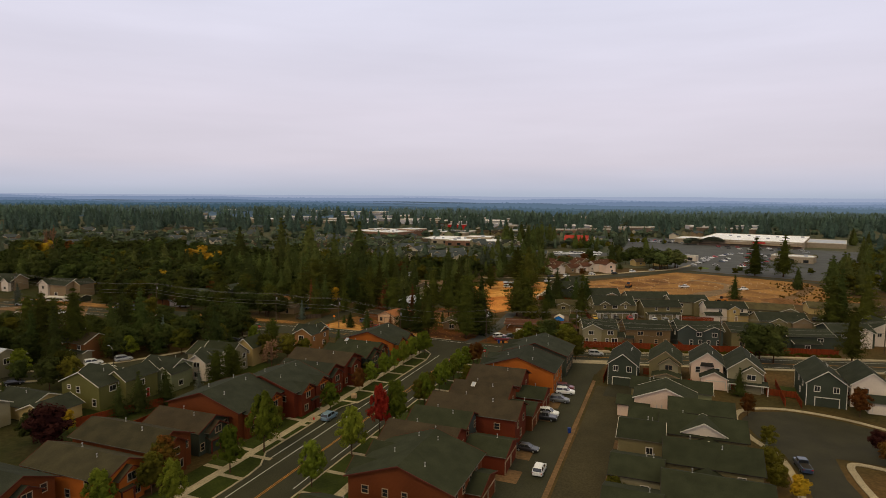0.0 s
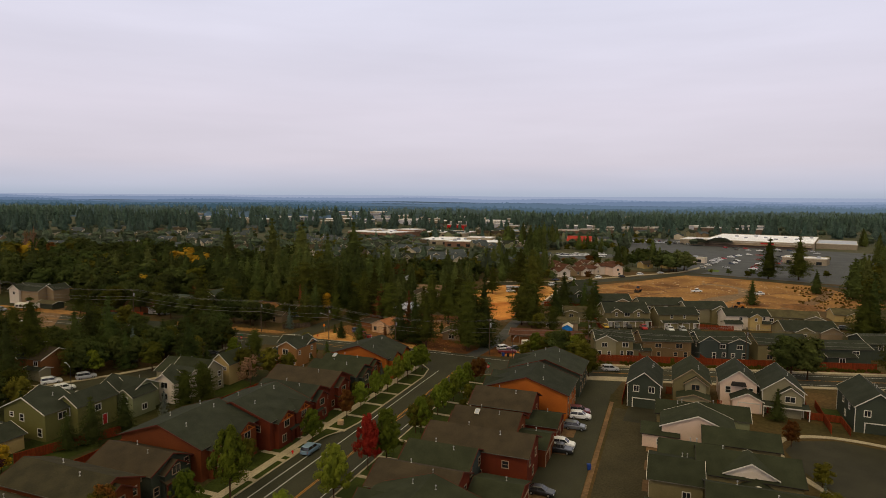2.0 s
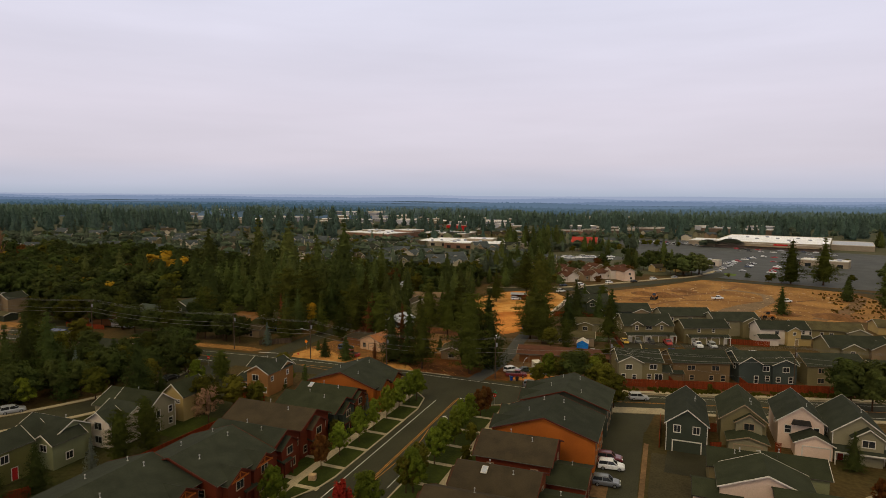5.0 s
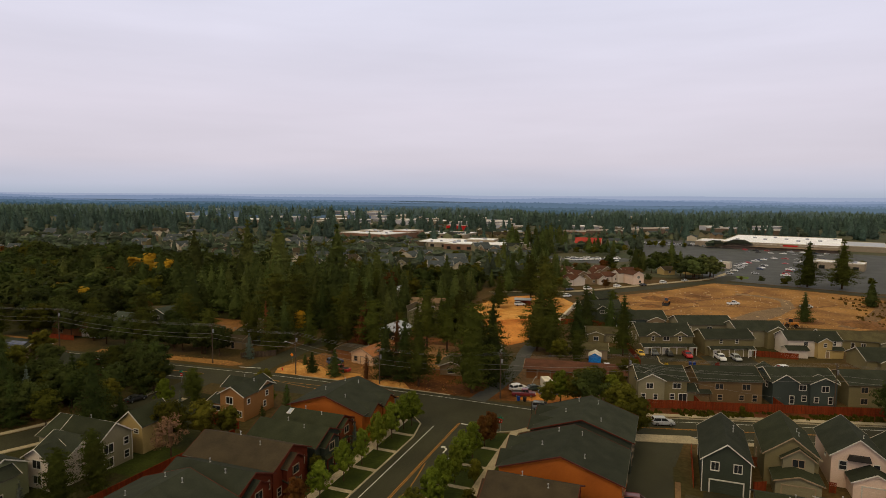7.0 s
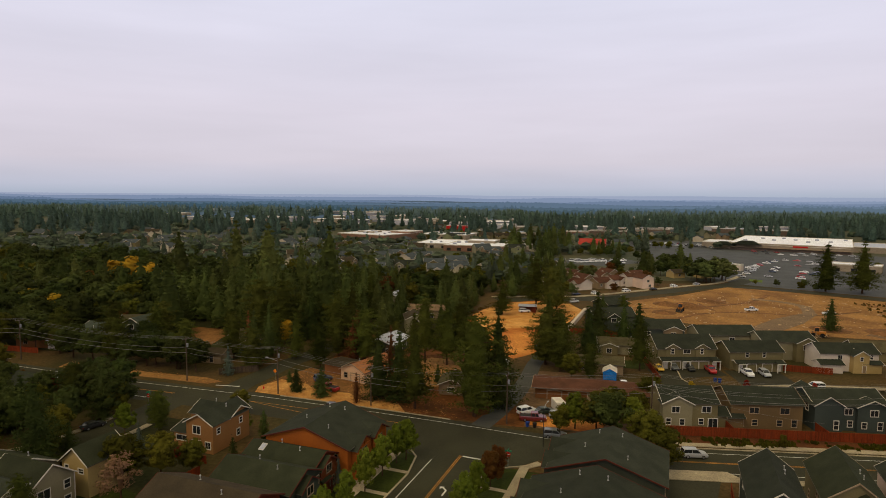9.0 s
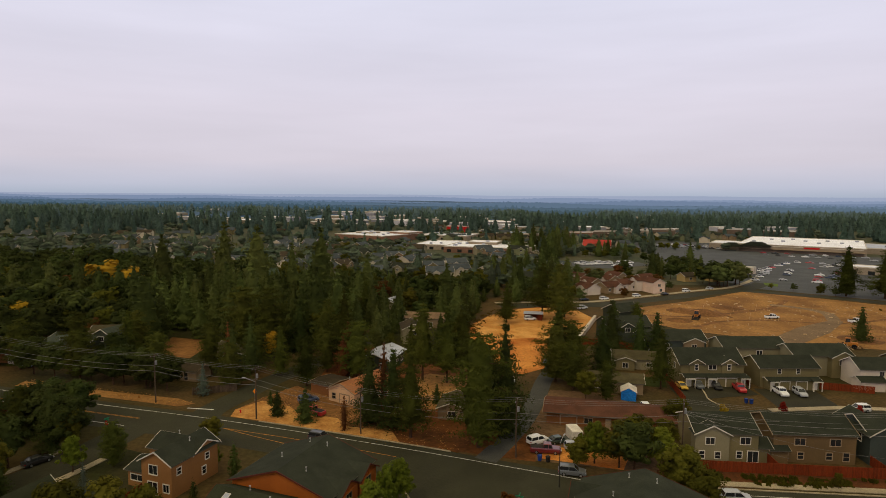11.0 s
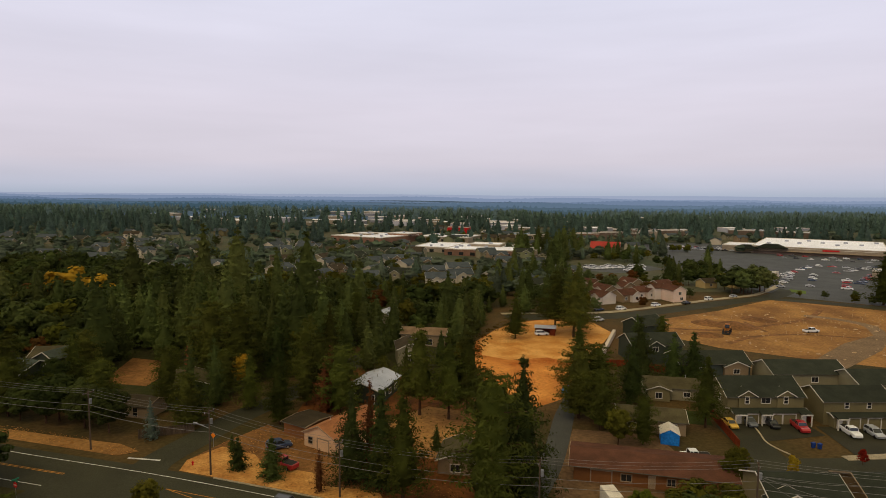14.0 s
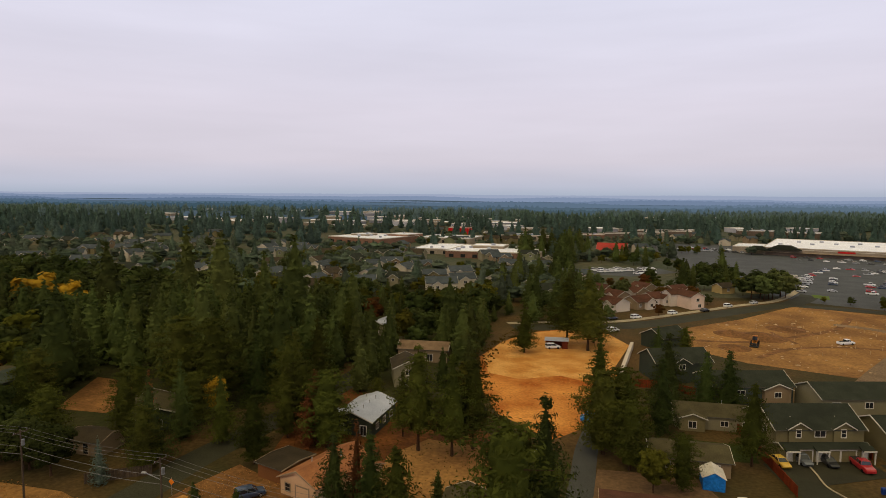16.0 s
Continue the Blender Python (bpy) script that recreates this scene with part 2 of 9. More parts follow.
M["tyre"] = mat("tyre_rubber", (0.012, 0.012, 0.012), scale=1, rough=0.9, bump=0)
M["rim"] = mat("alloy_rim", (0.45, 0.45, 0.46), scale=1, rough=0.35, metal=0.8, bump=0)
M["solar"] = mat("solar_panel", (0.03, 0.045, 0.12), (0.02, 0.03, 0.09), scale=1, rough=0.15, bump=0, spec=0.6)
M["tarp"] = mat("blue_tarp", (0.02, 0.20, 0.62), (0.015, 0.15, 0.5), scale=1, rough=0.5, bump=0.3, fine=3)
M["plastic_blue"] = mat("blue_plastic", (0.02, 0.05, 0.22), scale=1, rough=0.5, bump=0)
M["sign_red"] = mat("sign_red", (0.55, 0.02, 0.02), scale=1, rough=0.5, bump=0)
M["sign_orange"] = mat("sign_orange", (0.75, 0.22, 0.02), scale=1, rough=0.5, bump=0)
M["sign_green"] = mat("sign_green", (0.02, 0.22, 0.12), scale=1, rough=0.5, bump=0)
M["loader"] = mat("faded_machine_orange", (0.42, 0.16, 0.03), scale=1, rough=0.6, bump=0.1)
M["brick"] = mat("brick_wall", (0.24, 0.13, 0.085), (0.18, 0.1, 0.065), scale=6, rough=0.85, bump=0.3)
M["stucco"] = mat("beige_stucco", (0.29, 0.235, 0.17), (0.24, 0.195, 0.14), scale=8, rough=0.85, bump=0.2)
M["stucco_dark"] = mat("brown_stucco", (0.17, 0.12, 0.09), (0.13, 0.095, 0.07), scale=8, rough=0.85, bump=0.2)
M["plank"] = mat("pale_raw_wood", (0.5, 0.36, 0.2), (0.38, 0.27, 0.15), scale=0.6, rough=0.85, bump=0.3, fine=8)
M["rock"] = mat("pale_rubble", (0.52, 0.36, 0.21), (0.36, 0.24, 0.13), scale=1, rough=0.95, bump=0.4)
M["far_wall"] = mat("far_wall", (0.34, 0.33, 0.35), (0.24, 0.24, 0.27), scale=30, rough=0.9, bump=0, spread=0.5)

gl = bpy.data.materials.new("window_glass")
gl.use_nodes = True
gb = gl.node_tree.nodes["Principled BSDF"]
gb.inputs["Base Color"].default_value, gb.inputs["Roughness"].default_value = (0.018, 0.02, 0.022, 1), 0.06
gb.inputs["Specular IOR Level"].default_value = 0.6
M["glass"] = gl


def leaf(name, col, col2, spread=0.36, hue=0.4):
    m = mat(name, col, col2, scale=5.0, rough=0.75, bump=0, fine=0.8, spread=spread, spec=0.03, translucent=0.36, hue=hue)
    return m


M["pine"] = leaf("pine_needles", (0.074, 0.088, 0.014), (0.044, 0.053, 0.01))
M["fir"] = leaf("fir_needles", (0.062, 0.086, 0.02), (0.036, 0.052, 0.013))
M["spruce"] = leaf("blue_spruce_needles", (0.12, 0.15, 0.11), (0.08, 0.105, 0.08))
M["leaf_green"] = leaf("green_leaves", (0.14, 0.18, 0.018), (0.085, 0.115, 0.012))
M["leaf_olive"] = leaf("olive_leaves", (0.098, 0.1, 0.012), (0.062, 0.066, 0.009))
M["leaf_dark"] = leaf("dark_green_leaves", (0.056, 0.076, 0.018), (0.034, 0.047, 0.012))
M["leaf_yellow"] = leaf("yellow_leaves", (0.44, 0.28, 0.02), (0.26, 0.19, 0.016))
M["leaf_red"] = leaf("red_leaves", (0.3, 0.028, 0.016), (0.16, 0.022, 0.012))
M["leaf_turning"] = leaf("turning_leaves", (0.1, 0.11, 0.014), (0.2, 0.04, 0.014))
M["leaf_rust"] = leaf("rust_leaves", (0.15, 0.055, 0.014), (0.08, 0.055, 0.012))
M["leaf_purple"] = leaf("purple_leaves", (0.05, 0.018, 0.014), (0.03, 0.012, 0.01), spread=0.1)
M["needle_dead"] = leaf("dead_needles", (0.19, 0.075, 0.026), (0.11, 0.048, 0.018))
M["twig"] = leaf("bare_twigs", (0.20, 0.13, 0.07), (0.13, 0.085, 0.045))
M["wood_leaf"] = leaf("woodland_leaves", (0.09, 0.115, 0.034), (0.056, 0.074, 0.023))
M["wood_pine"] = leaf("woodland_needles", (0.087, 0.111, 0.027), (0.053, 0.07, 0.018))
# Distance haze is put into these foliage colours, paler and bluer further out.
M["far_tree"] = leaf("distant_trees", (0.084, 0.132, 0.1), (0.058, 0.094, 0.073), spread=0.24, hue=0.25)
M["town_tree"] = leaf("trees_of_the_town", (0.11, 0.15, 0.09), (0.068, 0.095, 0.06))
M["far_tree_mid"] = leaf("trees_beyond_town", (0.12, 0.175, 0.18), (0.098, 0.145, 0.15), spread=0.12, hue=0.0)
M["roof_far"] = mat("blue_grey_shingles", (0.062, 0.072, 0.076), (0.046, 0.054, 0.058), **ROOF)
M["roof_teal"] = mat("grey_green_shingles", (0.062, 0.075, 0.06), (0.046, 0.056, 0.046), **ROOF)
M["roof_blue"] = mat("pale_blue_metal_roof", (0.2, 0.3, 0.42), (0.16, 0.25, 0.36), scale=6, rough=0.6, bump=0.05)
M["w_cream"] = mat("cream_siding", (0.5, 0.43, 0.31), (0.42, 0.36, 0.26), **SID)
M["w_lighttan"] = mat("light_tan_siding", (0.3, 0.145, 0.05), (0.25, 0.12, 0.042), **SID)

# ---- building blocks of code ----
ROAD = radians(-19.6)
AX, AY = 0.335, 0.942
CX, CY = 1.8, 184.0
TILT = 0.013


def gz(x, y=0):
    """The ground falls gently to the east."""
    return -TILT * max(-260.0, min(260.0, x))


def loc(a, b):
    """Place from metres along the avenue past the crossing (a) and to its east side (b)."""
    return CX + a * AX + b * AY, CY + a * AY - b * AX


def part(name, bm, material, parent, label="", m=None):
    me = bpy.data.meshes.new(name)
    bm.to_mesh(me)
    bm.free()
    return part_mesh(name, me, material, parent, label, m)


def part_mesh(name, me, material, parent, label="", m=None):
    if material is not None and not me.materials:
        me.materials.append(material)
    ob = new(name, me)
    if parent is not None:
        ob.parent = parent
    if m is not None:
        ob.matrix_basis = m
    if label:
        ob["label"] = label
    return ob


def empty(name, x, y, rot=0.0, z=None, label="", category="", group="", kind="", s=1.0):
    e = new(name)
    e.empty_display_size = 0.5
    e.matrix_basis = Matrix.LocRotScale((x, y, gz(x) if z is None else z), Euler((0, 0, rot)), Vector((s, s, s)))
    return tagged(e, label, category, group, kind)


def box(bm, x0, x1, y0, y1, z0, z1, bevel=0.0):
    vs = [bm.verts.new((x, y, z)) for z in (z0, z1) for y in (y0, y1) for x in (x0, x1)]
    fs = [bm.faces.new([vs[i] for i in f]) for f in ((0, 2, 3, 1), (4, 5, 7, 6), (0, 1, 5, 4), (2, 6, 7, 3), (0, 4, 6, 2), (1, 3, 7, 5))]
    if bevel:
        bmesh.ops.bevel(bm, geom=list({e for f in fs for e in f.edges}), offset=bevel, segments=1, affect="EDGES")
    return vs


def tube(bm, p0, p1, r0, r1=None, seg=8):
    r1 = r0 if r1 is None else r1
    p0, p1 = Vector(p0), Vector(p1)
    q = (p1 - p0).to_track_quat("Z", "Y")
    a, b = [], []
    for i in range(seg):
        d = Vector((math.cos(2 * math.pi * i / seg), math.sin(2 * math.pi * i / seg), 0))
        a.append(bm.verts.new(p0 + q @ (d * r0)))
        b.append(bm.verts.new(p1 + q @ (d * r1)))
    for i in range(seg):
        j = (i + 1) % seg
        bm.faces.new((a[i], a[j], b[j], b[i]))
    bm.faces.new(a[::-1])
    bm.faces.new(b)


def prism(bm, poly, d, axis="y"):
    """Extrude a closed outline of (s, z) pairs through (-d/2 .. d/2) along the axis."""
    f, b = [], []
    for s, z in poly:
        if axis == "y":
            f.append(bm.verts.new((s, -d / 2, z)))
            b.append(bm.verts.new((s, d / 2, z)))
        else:
            f.append(bm.verts.new((-d / 2, s, z)))
            b.append(bm.verts.new((d / 2, s, z)))
    n = len(poly)
    bm.faces.new(f)
    bm.faces.new(b[::-1])
    for i in range(n):
        j = (i + 1) % n
        bm.faces.new((f[j], f[i], b[i], b[j]))
    bmesh.ops.recalc_face_normals(bm, faces=bm.faces)


def patch(name, pts, material, dz=0.03, thick=0.0, label="", category="ground", parent=None):
    """A flat piece of ground cover that follows the slope; thick: a raised slab."""
    bm = bmesh.new()
    vs = [bm.verts.new((x, y, gz(x) + dz)) for x, y in pts]
    f = bm.faces.new(vs)
    f.normal_update()
    if f.normal.z < 0:
        f.normal_flip()
    if thick:
        r = bmesh.ops.extrude_face_region(bm, geom=[f])
        bmesh.ops.translate(bm, verts=[g for g in r["geom"] if isinstance(g, bmesh.types.BMVert)], vec=(0, 0, thick))
        bmesh.ops.recalc_face_normals(bm, faces=bm.faces)
    bmesh.ops.triangulate(bm, faces=[g for g in bm.faces if len(g.verts) > 4])
    ob = part(name, bm, material, parent)
    return tagged(ob, label or name, category, kind="structure")


def strip(name, pts, width, material, dz=0.03, thick=0.0, label="", category="road", kind="structure", parent=None, dash=None):
    """A ribbon of ground cover along a line."""
    P = [Vector((p[0], p[1])) for p in pts]
    bm = bmesh.new()

    def ribbon(Q):
        L, R = [], []
        for i, p in enumerate(Q):
            d = (Q[min(i + 1, len(Q) - 1)] - Q[max(i - 1, 0)]).normalized()
            nrm = Vector((-d.y, d.x)) * width / 2
            for arr, s in ((L, 1), (R, -1)):
                q = p + nrm * s
                arr.append([bm.verts.new((q.x, q.y, gz(q.x) + dz + (thick if k else 0))) for k in ((0, 1) if thick else (0,))])
        for i in range(len(Q) - 1):
            t = -1
            bm.faces.new((R[i][t], R[i + 1][t], L[i + 1][t], L[i][t]))
            if thick:
                bm.faces.new((L[i][0], L[i][1], L[i + 1][1], L[i + 1][0]))
                bm.faces.new((R[i][1], R[i][0], R[i + 1][0], R[i + 1][1]))
        if thick:
            bm.faces.new((L[0][0], R[0][0], R[0][1], L[0][1]))
            bm.faces.new((L[-1][0], L[-1][1], R[-1][1], R[-1][0]))
    if dash:
        on, off = dash
        for i in range(len(P) - 1):
            d = (P[i + 1] - P[i])
            n = int(d.length / (on + off))
            d.normalize()
            for k in range(n):
                s = P[i] + d * k * (on + off)
                ribbon([s, s + d * on])
    else:
        ribbon(P)
    return tagged(part(name, bm, material, parent), label or name, category, kind=kind)


def smooth(pts, n=6):
    """A rounded line through the points."""
    out = []
    P = [Vector((*p, 0)) for p in pts]
    for i in range(len(P) - 1):
        a, b, c, d = P[max(i - 1, 0)], P[i], P[i + 1], P[min(i + 2, len(P) - 1)]
        for k in range(n):
            t = k / n
            q = 0.5 * ((2 * b) + (c - a) * t + (2 * a - 5 * b + 4 * c - d) * t * t + (3 * b - a - 3 * c + d) * t ** 3)
            out.append((q.x, q.y))
    out.append((P[-1].x, P[-1].y))
    return out


def offset(pts, d):
    """The line shifted to its left by d."""
    P = [Vector(p) for p in pts]
    out = []
    for i, p in enumerate(P):
        t = (P[min(i + 1, len(P) - 1)] - P[max(i - 1, 0)]).normalized()
        out.append((p.x - t.y * d, p.y + t.x * d))
    return out


# ---- ground ----
bm = bmesh.new()
xs = [-5000, -2500, -1200, -600, -260, -130, 0, 130, 260, 600, 1200, 2500, 5000]
ys = [-400, 0, 150, 300, 430, 800, 1150, 2000, 3200, 4950]
rowsv = [[bm.verts.new((x, y, gz(x))) for x in xs] for y in ys]
for i in range(len(ys) - 1):
    for j in range(len(xs) - 1):
        f = bm.faces.new((rowsv[i][j], rowsv[i][j + 1], rowsv[i + 1][j + 1], rowsv[i + 1][j]))
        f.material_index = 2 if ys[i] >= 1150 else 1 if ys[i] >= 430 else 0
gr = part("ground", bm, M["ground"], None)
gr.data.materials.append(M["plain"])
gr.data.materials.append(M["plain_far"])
tagged(gr, "dry brown ground with patchy grass between houses and trees", "ground", kind="structure")

# distant ridges that close the horizon


def ridge(y, hl, hr, hill, tooth, rgb, seed):
    """A wooded rise as one far glowing layer, haze put into its colour, with a line of treetops along its crest."""
    rs = np.random.RandomState(seed)
    bm = bmesh.new()
    prev = None
    n = 900
    for i in range(n + 1):
        t = i / n
        x = (2 * t - 1) * y * 0.95
        rise = 0.5 + 0.5 * noise.noise((x / 420 + seed, 2.7, seed))
        z = hl + (hr - hl) * t + hill * 1.6 * noise.noise((x / 700 + seed, seed * 3.1, 0)) + tooth * (0.5 * rise + rise * rs.uniform(0, 1) ** 1.6)
        cur = bm.verts.new((x, y, -24)), bm.verts.new((x, y, z))
        if prev:
            bm.faces.new((prev[0], cur[0], cur[1], prev[1]))
        prev = cur
    # Emission carries the painted haze; it pales towards the east.
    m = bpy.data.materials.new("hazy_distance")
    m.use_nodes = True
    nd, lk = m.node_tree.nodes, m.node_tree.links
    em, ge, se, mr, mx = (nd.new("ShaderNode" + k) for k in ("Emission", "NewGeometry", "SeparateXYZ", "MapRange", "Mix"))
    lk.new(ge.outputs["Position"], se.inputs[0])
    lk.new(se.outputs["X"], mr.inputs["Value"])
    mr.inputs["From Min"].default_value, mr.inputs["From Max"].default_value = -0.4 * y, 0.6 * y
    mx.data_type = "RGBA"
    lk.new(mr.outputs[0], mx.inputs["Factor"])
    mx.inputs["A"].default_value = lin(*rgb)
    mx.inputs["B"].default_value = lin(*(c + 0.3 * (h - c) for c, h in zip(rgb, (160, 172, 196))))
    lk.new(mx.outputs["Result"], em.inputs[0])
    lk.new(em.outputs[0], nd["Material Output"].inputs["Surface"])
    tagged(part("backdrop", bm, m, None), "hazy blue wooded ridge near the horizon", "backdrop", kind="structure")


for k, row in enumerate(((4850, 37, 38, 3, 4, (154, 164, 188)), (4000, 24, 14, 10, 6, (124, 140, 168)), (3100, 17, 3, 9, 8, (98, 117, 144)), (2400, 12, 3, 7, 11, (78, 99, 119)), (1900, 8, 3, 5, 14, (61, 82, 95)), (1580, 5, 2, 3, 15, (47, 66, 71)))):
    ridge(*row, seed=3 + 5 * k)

# ---- roads ----
# the avenue
strip("road", [loc(-210, 0), loc(-46, 0)], 18.4, M["asphalt"], 0.03, label="grey asphalt avenue with parking bays and painted lines")
strip("road", [loc(-46, -0.4), loc(14, -0.4)], 11.4, M["asphalt"], 0.034, label="grey asphalt avenue widening into the crossing")
# cross street
XN = smooth([(-190, 254), (-130, 239), (-82, 225.3), (-46, 216.4), (-9.6, 205.4), (14.9, 197.0), (30, 192.0), (44, 190.6), (80, 188.9), (125, 187), (230, 184), (420, 176)])
XC = offset(XN, -6.2)
strip("road", XC, 12.4, M["asphalt"], 0.038, label="grey asphalt cross street with bike lanes and yellow centre lines")
patch("road", [loc(-2, -13), loc(9, -14), loc(9, 17), loc(-2, 9), loc(-9, 5.4), loc(-9, -6.2)], M["asphalt"], 0.042, label="asphalt of the street crossing")
# side street to the north-west
SS = smooth([(-50, 209), (-52, 219), (-49, 230), (-46, 240), (-40, 254), (-31, 275), (-24, 300)])
strip("road", SS, 6.6, M["asphalt"], 0.046, label="narrow asphalt side street between pines")
# private drive
DR = smooth([(6, 199), (11, 209), (16, 221), (20, 234), (23.5, 247), (27, 257), (30, 266)])
strip("road", DR, 4.2, M["slate_lane"], 0.05, label="narrow grey paved driveway into dry field", category="driveway")
patch("ground", [(0, 203), (8, 200.5), (15, 199), (16, 206), (14, 214), (9, 213), (3, 208)], M["duff"], 0.036, label="reddish dirt apron at the driveway")
# alley behind the townhouses, then a dirt lane
strip("road", [loc(-110, 38.2), loc(-4, 37.6)], 8.6, M["asphalt"], 0.05, label="grey asphalt alley with parked cars", category="alley")
patch("road", [loc(-4, 33.3), loc(-4, 42.2), (47, 179.3), (35.5, 179.6)], M["asphalt"], 0.055, label="asphalt alley mouth", category="alley")
strip("ground", [loc(-110, 42.9), loc(-10, 42.6)], 0.9, M["dirt_grey"], 0.06, label="strip of orange gravel beside the alley", category="gravel")
strip("ground", [loc(-110, 48.0), loc(-14, 48.0)], 8.6, M["lane"], 0.05, label="brown dirt and gravel lane behind garages", category="lane")
for k in range(9):
    a = -88 + k * 8.5
    patch("driveway", [loc(a, 51.4), loc(a + 4.4, 51.4), loc(a + 4.4, 54.5), loc(a, 54.5)], M["dirt_grey"], 0.075, label="pale gravel apron before a garage", category="driveway")
for k, a in enumerate((-92, -76, -66, -45, -36)):
    patch("driveway", [loc(a, 33.2), loc(a + 5, 33.2), loc(a + 5, 37.4), loc(a, 37.4)], M["dirt_grey"], 0.075, label="brown gravel parking bay", category="driveway")
# cul-de-sac
patch("road", [(56, 84), (66, 84), (70.5, 105), (74, 114), (84, 110), (94, 116), (95, 126), (88, 134), (79, 139.5), (70, 139), (65.5, 134), (64, 124), (65, 115), (62.5, 104)], M["asphalt_dark"], 0.05, label="dark asphalt cul-de-sac", category="road")
# court of the duplexes
strip("road", [(56.5, 214), (57.5, 226), (58, 244)], 7.0, M["asphalt"], 0.06, label="asphalt court between duplexes", category="road")
strip("road", [(52, 223.5), (90, 227), (130, 226), (180, 222)], 8.0, M["asphalt"], 0.064, label="asphalt street of the duplex court", category="road")
patch("driveway", [(60.5, 236), (75, 240), (74.5, 247), (58, 247), (57, 242)], M["asphalt_dark"], 0.07, label="dark asphalt forecourt of a duplex", category="driveway")
patch("driveway", [(75, 231), (90, 232), (91, 245), (76, 245)], M["asphalt_dark"], 0.07, label="dark asphalt forecourt of a duplex", category="driveway")
strip("pavement", [(72, 229), (90, 232), (112, 231)], 2.0, M["concrete"], 0.06, 0.12, label="pale concrete pavement of the duplex court", category="pavement")
# far street and lot
FS = smooth([(20, 352), (45, 357), (66, 361), (103, 384), (130, 402), (153, 416), (175, 440), (205, 480)])
strip("road", FS, 9, M["asphalt"], 0.05, label="asphalt street beyond the bare lot")
strip("pavement", offset(FS, 7.6), 3.0, M["concrete"], 0.04, 0.12, label="pale concrete pavement beyond the bare lot", category="pavement")
strip("road", [(150, 412), (184, 398), (215, 374), (260, 338), (330, 300)], 8, M["asphalt"], 0.055, label="asphalt street past the shopping area")
patch("road", [(163, 420), (215, 385), (330, 330), (440, 540), (362, 606), (264, 668), (300, 730), (270, 770), (185, 760), (165, 600), (150, 480)], M["carpark"], 0.045, label="dark asphalt car park of the shopping area", category="car park")
patch("road", [(82, 508), (104, 500), (140, 524), (136, 545), (84, 535)], M["carpark"], 0.05, label="asphalt yard with parked vans", category="car park")

for pts in ([(215.6, 497.1), (287.9, 570.5), (281.3, 558.4), (210.1, 485.6)], [(179.0, 445.8), (184.8, 440.5), (179.0, 429.8), (174.6, 435.0)]):
    patch("lawn", pts, M["lawn_bright"], 0.08, label="green planted island in the car park", category="lawn")
# painted lines
def line(pts, material, width=0.14, dz=0.06, label="white painted road line", dash=None):
    strip("road_marking", pts, width, material, dz, label=label, category="road marking", dash=dash)


YL = "yellow painted centre line"
line([loc(-200, -4.5), loc(-3, -4.5)], M["white_line"], 0.16)
line([loc(-84, -6.9), loc(-63, -6.9)], M["white_line"], 0.14)
line([loc(-200, 3.7), loc(-48, 3.7)], M["white_line"], 0.14, dash=(8, 4))
line([loc(-46, 3.7), loc(-3, 3.7)], M["white_line"], 0.16)
for s in (-0.16, 0.16):
    line([loc(-200, s), loc(-50, s), loc(0.5, s - 0.15)], M["yellow_line"], 0.13, label=YL)
line(smooth([loc(-50, 0.2), loc(-38, 0.9), loc(-30, 1.6), loc(-20, 0.5)]), M["yellow_line"], 0.13, label=YL)
line([loc(0.4, 0.3), loc(0.4, 3.8)], M["white_line"], 0.45, label="white stop line")
line(offset(XN, -2.0), M["white_line"], 0.16, 0.07)
XL = offset(XN, -10.4)
line([p for p in XL if p[0] < -62], M["white_line"], 0.16, 0.07)
line([p for p in XL if p[0] > 24], M["white_line"], 0.16, 0.07)
XY = offset(XN, -6.2)
for s in (0.16, -0.16):
    line(offset([p for p in XY if p[0] < -64], s), M["yellow_line"], 0.13, 0.07, label=YL)
    line(offset([p for p in XY if p[0] > 26], s), M["yellow_line"], 0.13, 0.07, label=YL)
line([(-45.8, 210.6), (-38, 206.8), (-31.4, 203.9), (-18, 199.6)], M["yellow_line"], 0.15, 0.07, label=YL)
line([(-45.8, 210.6), (-33, 207.0), (-20.9, 203.3), (-10, 199.4)], M["yellow_line"], 0.15, 0.07, label=YL)
line([(-57.5, 221.2), (-51.5, 220.6)], M["white_line"], 0.45, 0.07, label="white stop line")
# turn arrow
bm = bmesh.new()
for poly in ([(-0.1, -1.2), (0.12, -1.2), (0.12, 0.3), (-0.5, 0.9), (-0.65, 0.75), (-0.1, 0.2)], [(-0.35, 1.15), (-1.05, 0.95), (-0.85, 0.35)]):
    bm.faces.new([bm.verts.new((x * 1.3, y * 1.3, 0)) for x, y in poly])
ax, ay = loc(-13.2, 1.9)
tagged(part("road_marking", bm, M["white_line"], None, m=Matrix.Translation((ax, ay, gz(ax) + 0.065)) @ Matrix.Rotation(ROAD, 4, "Z")), "white painted left-turn arrow on asphalt", "road marking", kind="structure")

# kerbs, planting strips, pavements
def kerb(pts, label="pale concrete kerb"):
    strip("kerb", pts, 0.3, M["concrete"], 0.02, 0.16, label=label, category="kerb")


kerb([loc(-200, -6.1), loc(-91, -6.1), loc(-87, -6.6), loc(-82, -9.2), loc(-60, -9.2), loc(-55, -8.6), loc(-50, -6.6), loc(-46, -6.1), loc(-10, -6.1), loc(-3, -7.5), loc(2, -12)])
kerb([loc(-200, 5.3), loc(-8, 5.3), loc(-2, 7.5), loc(1, 12)])
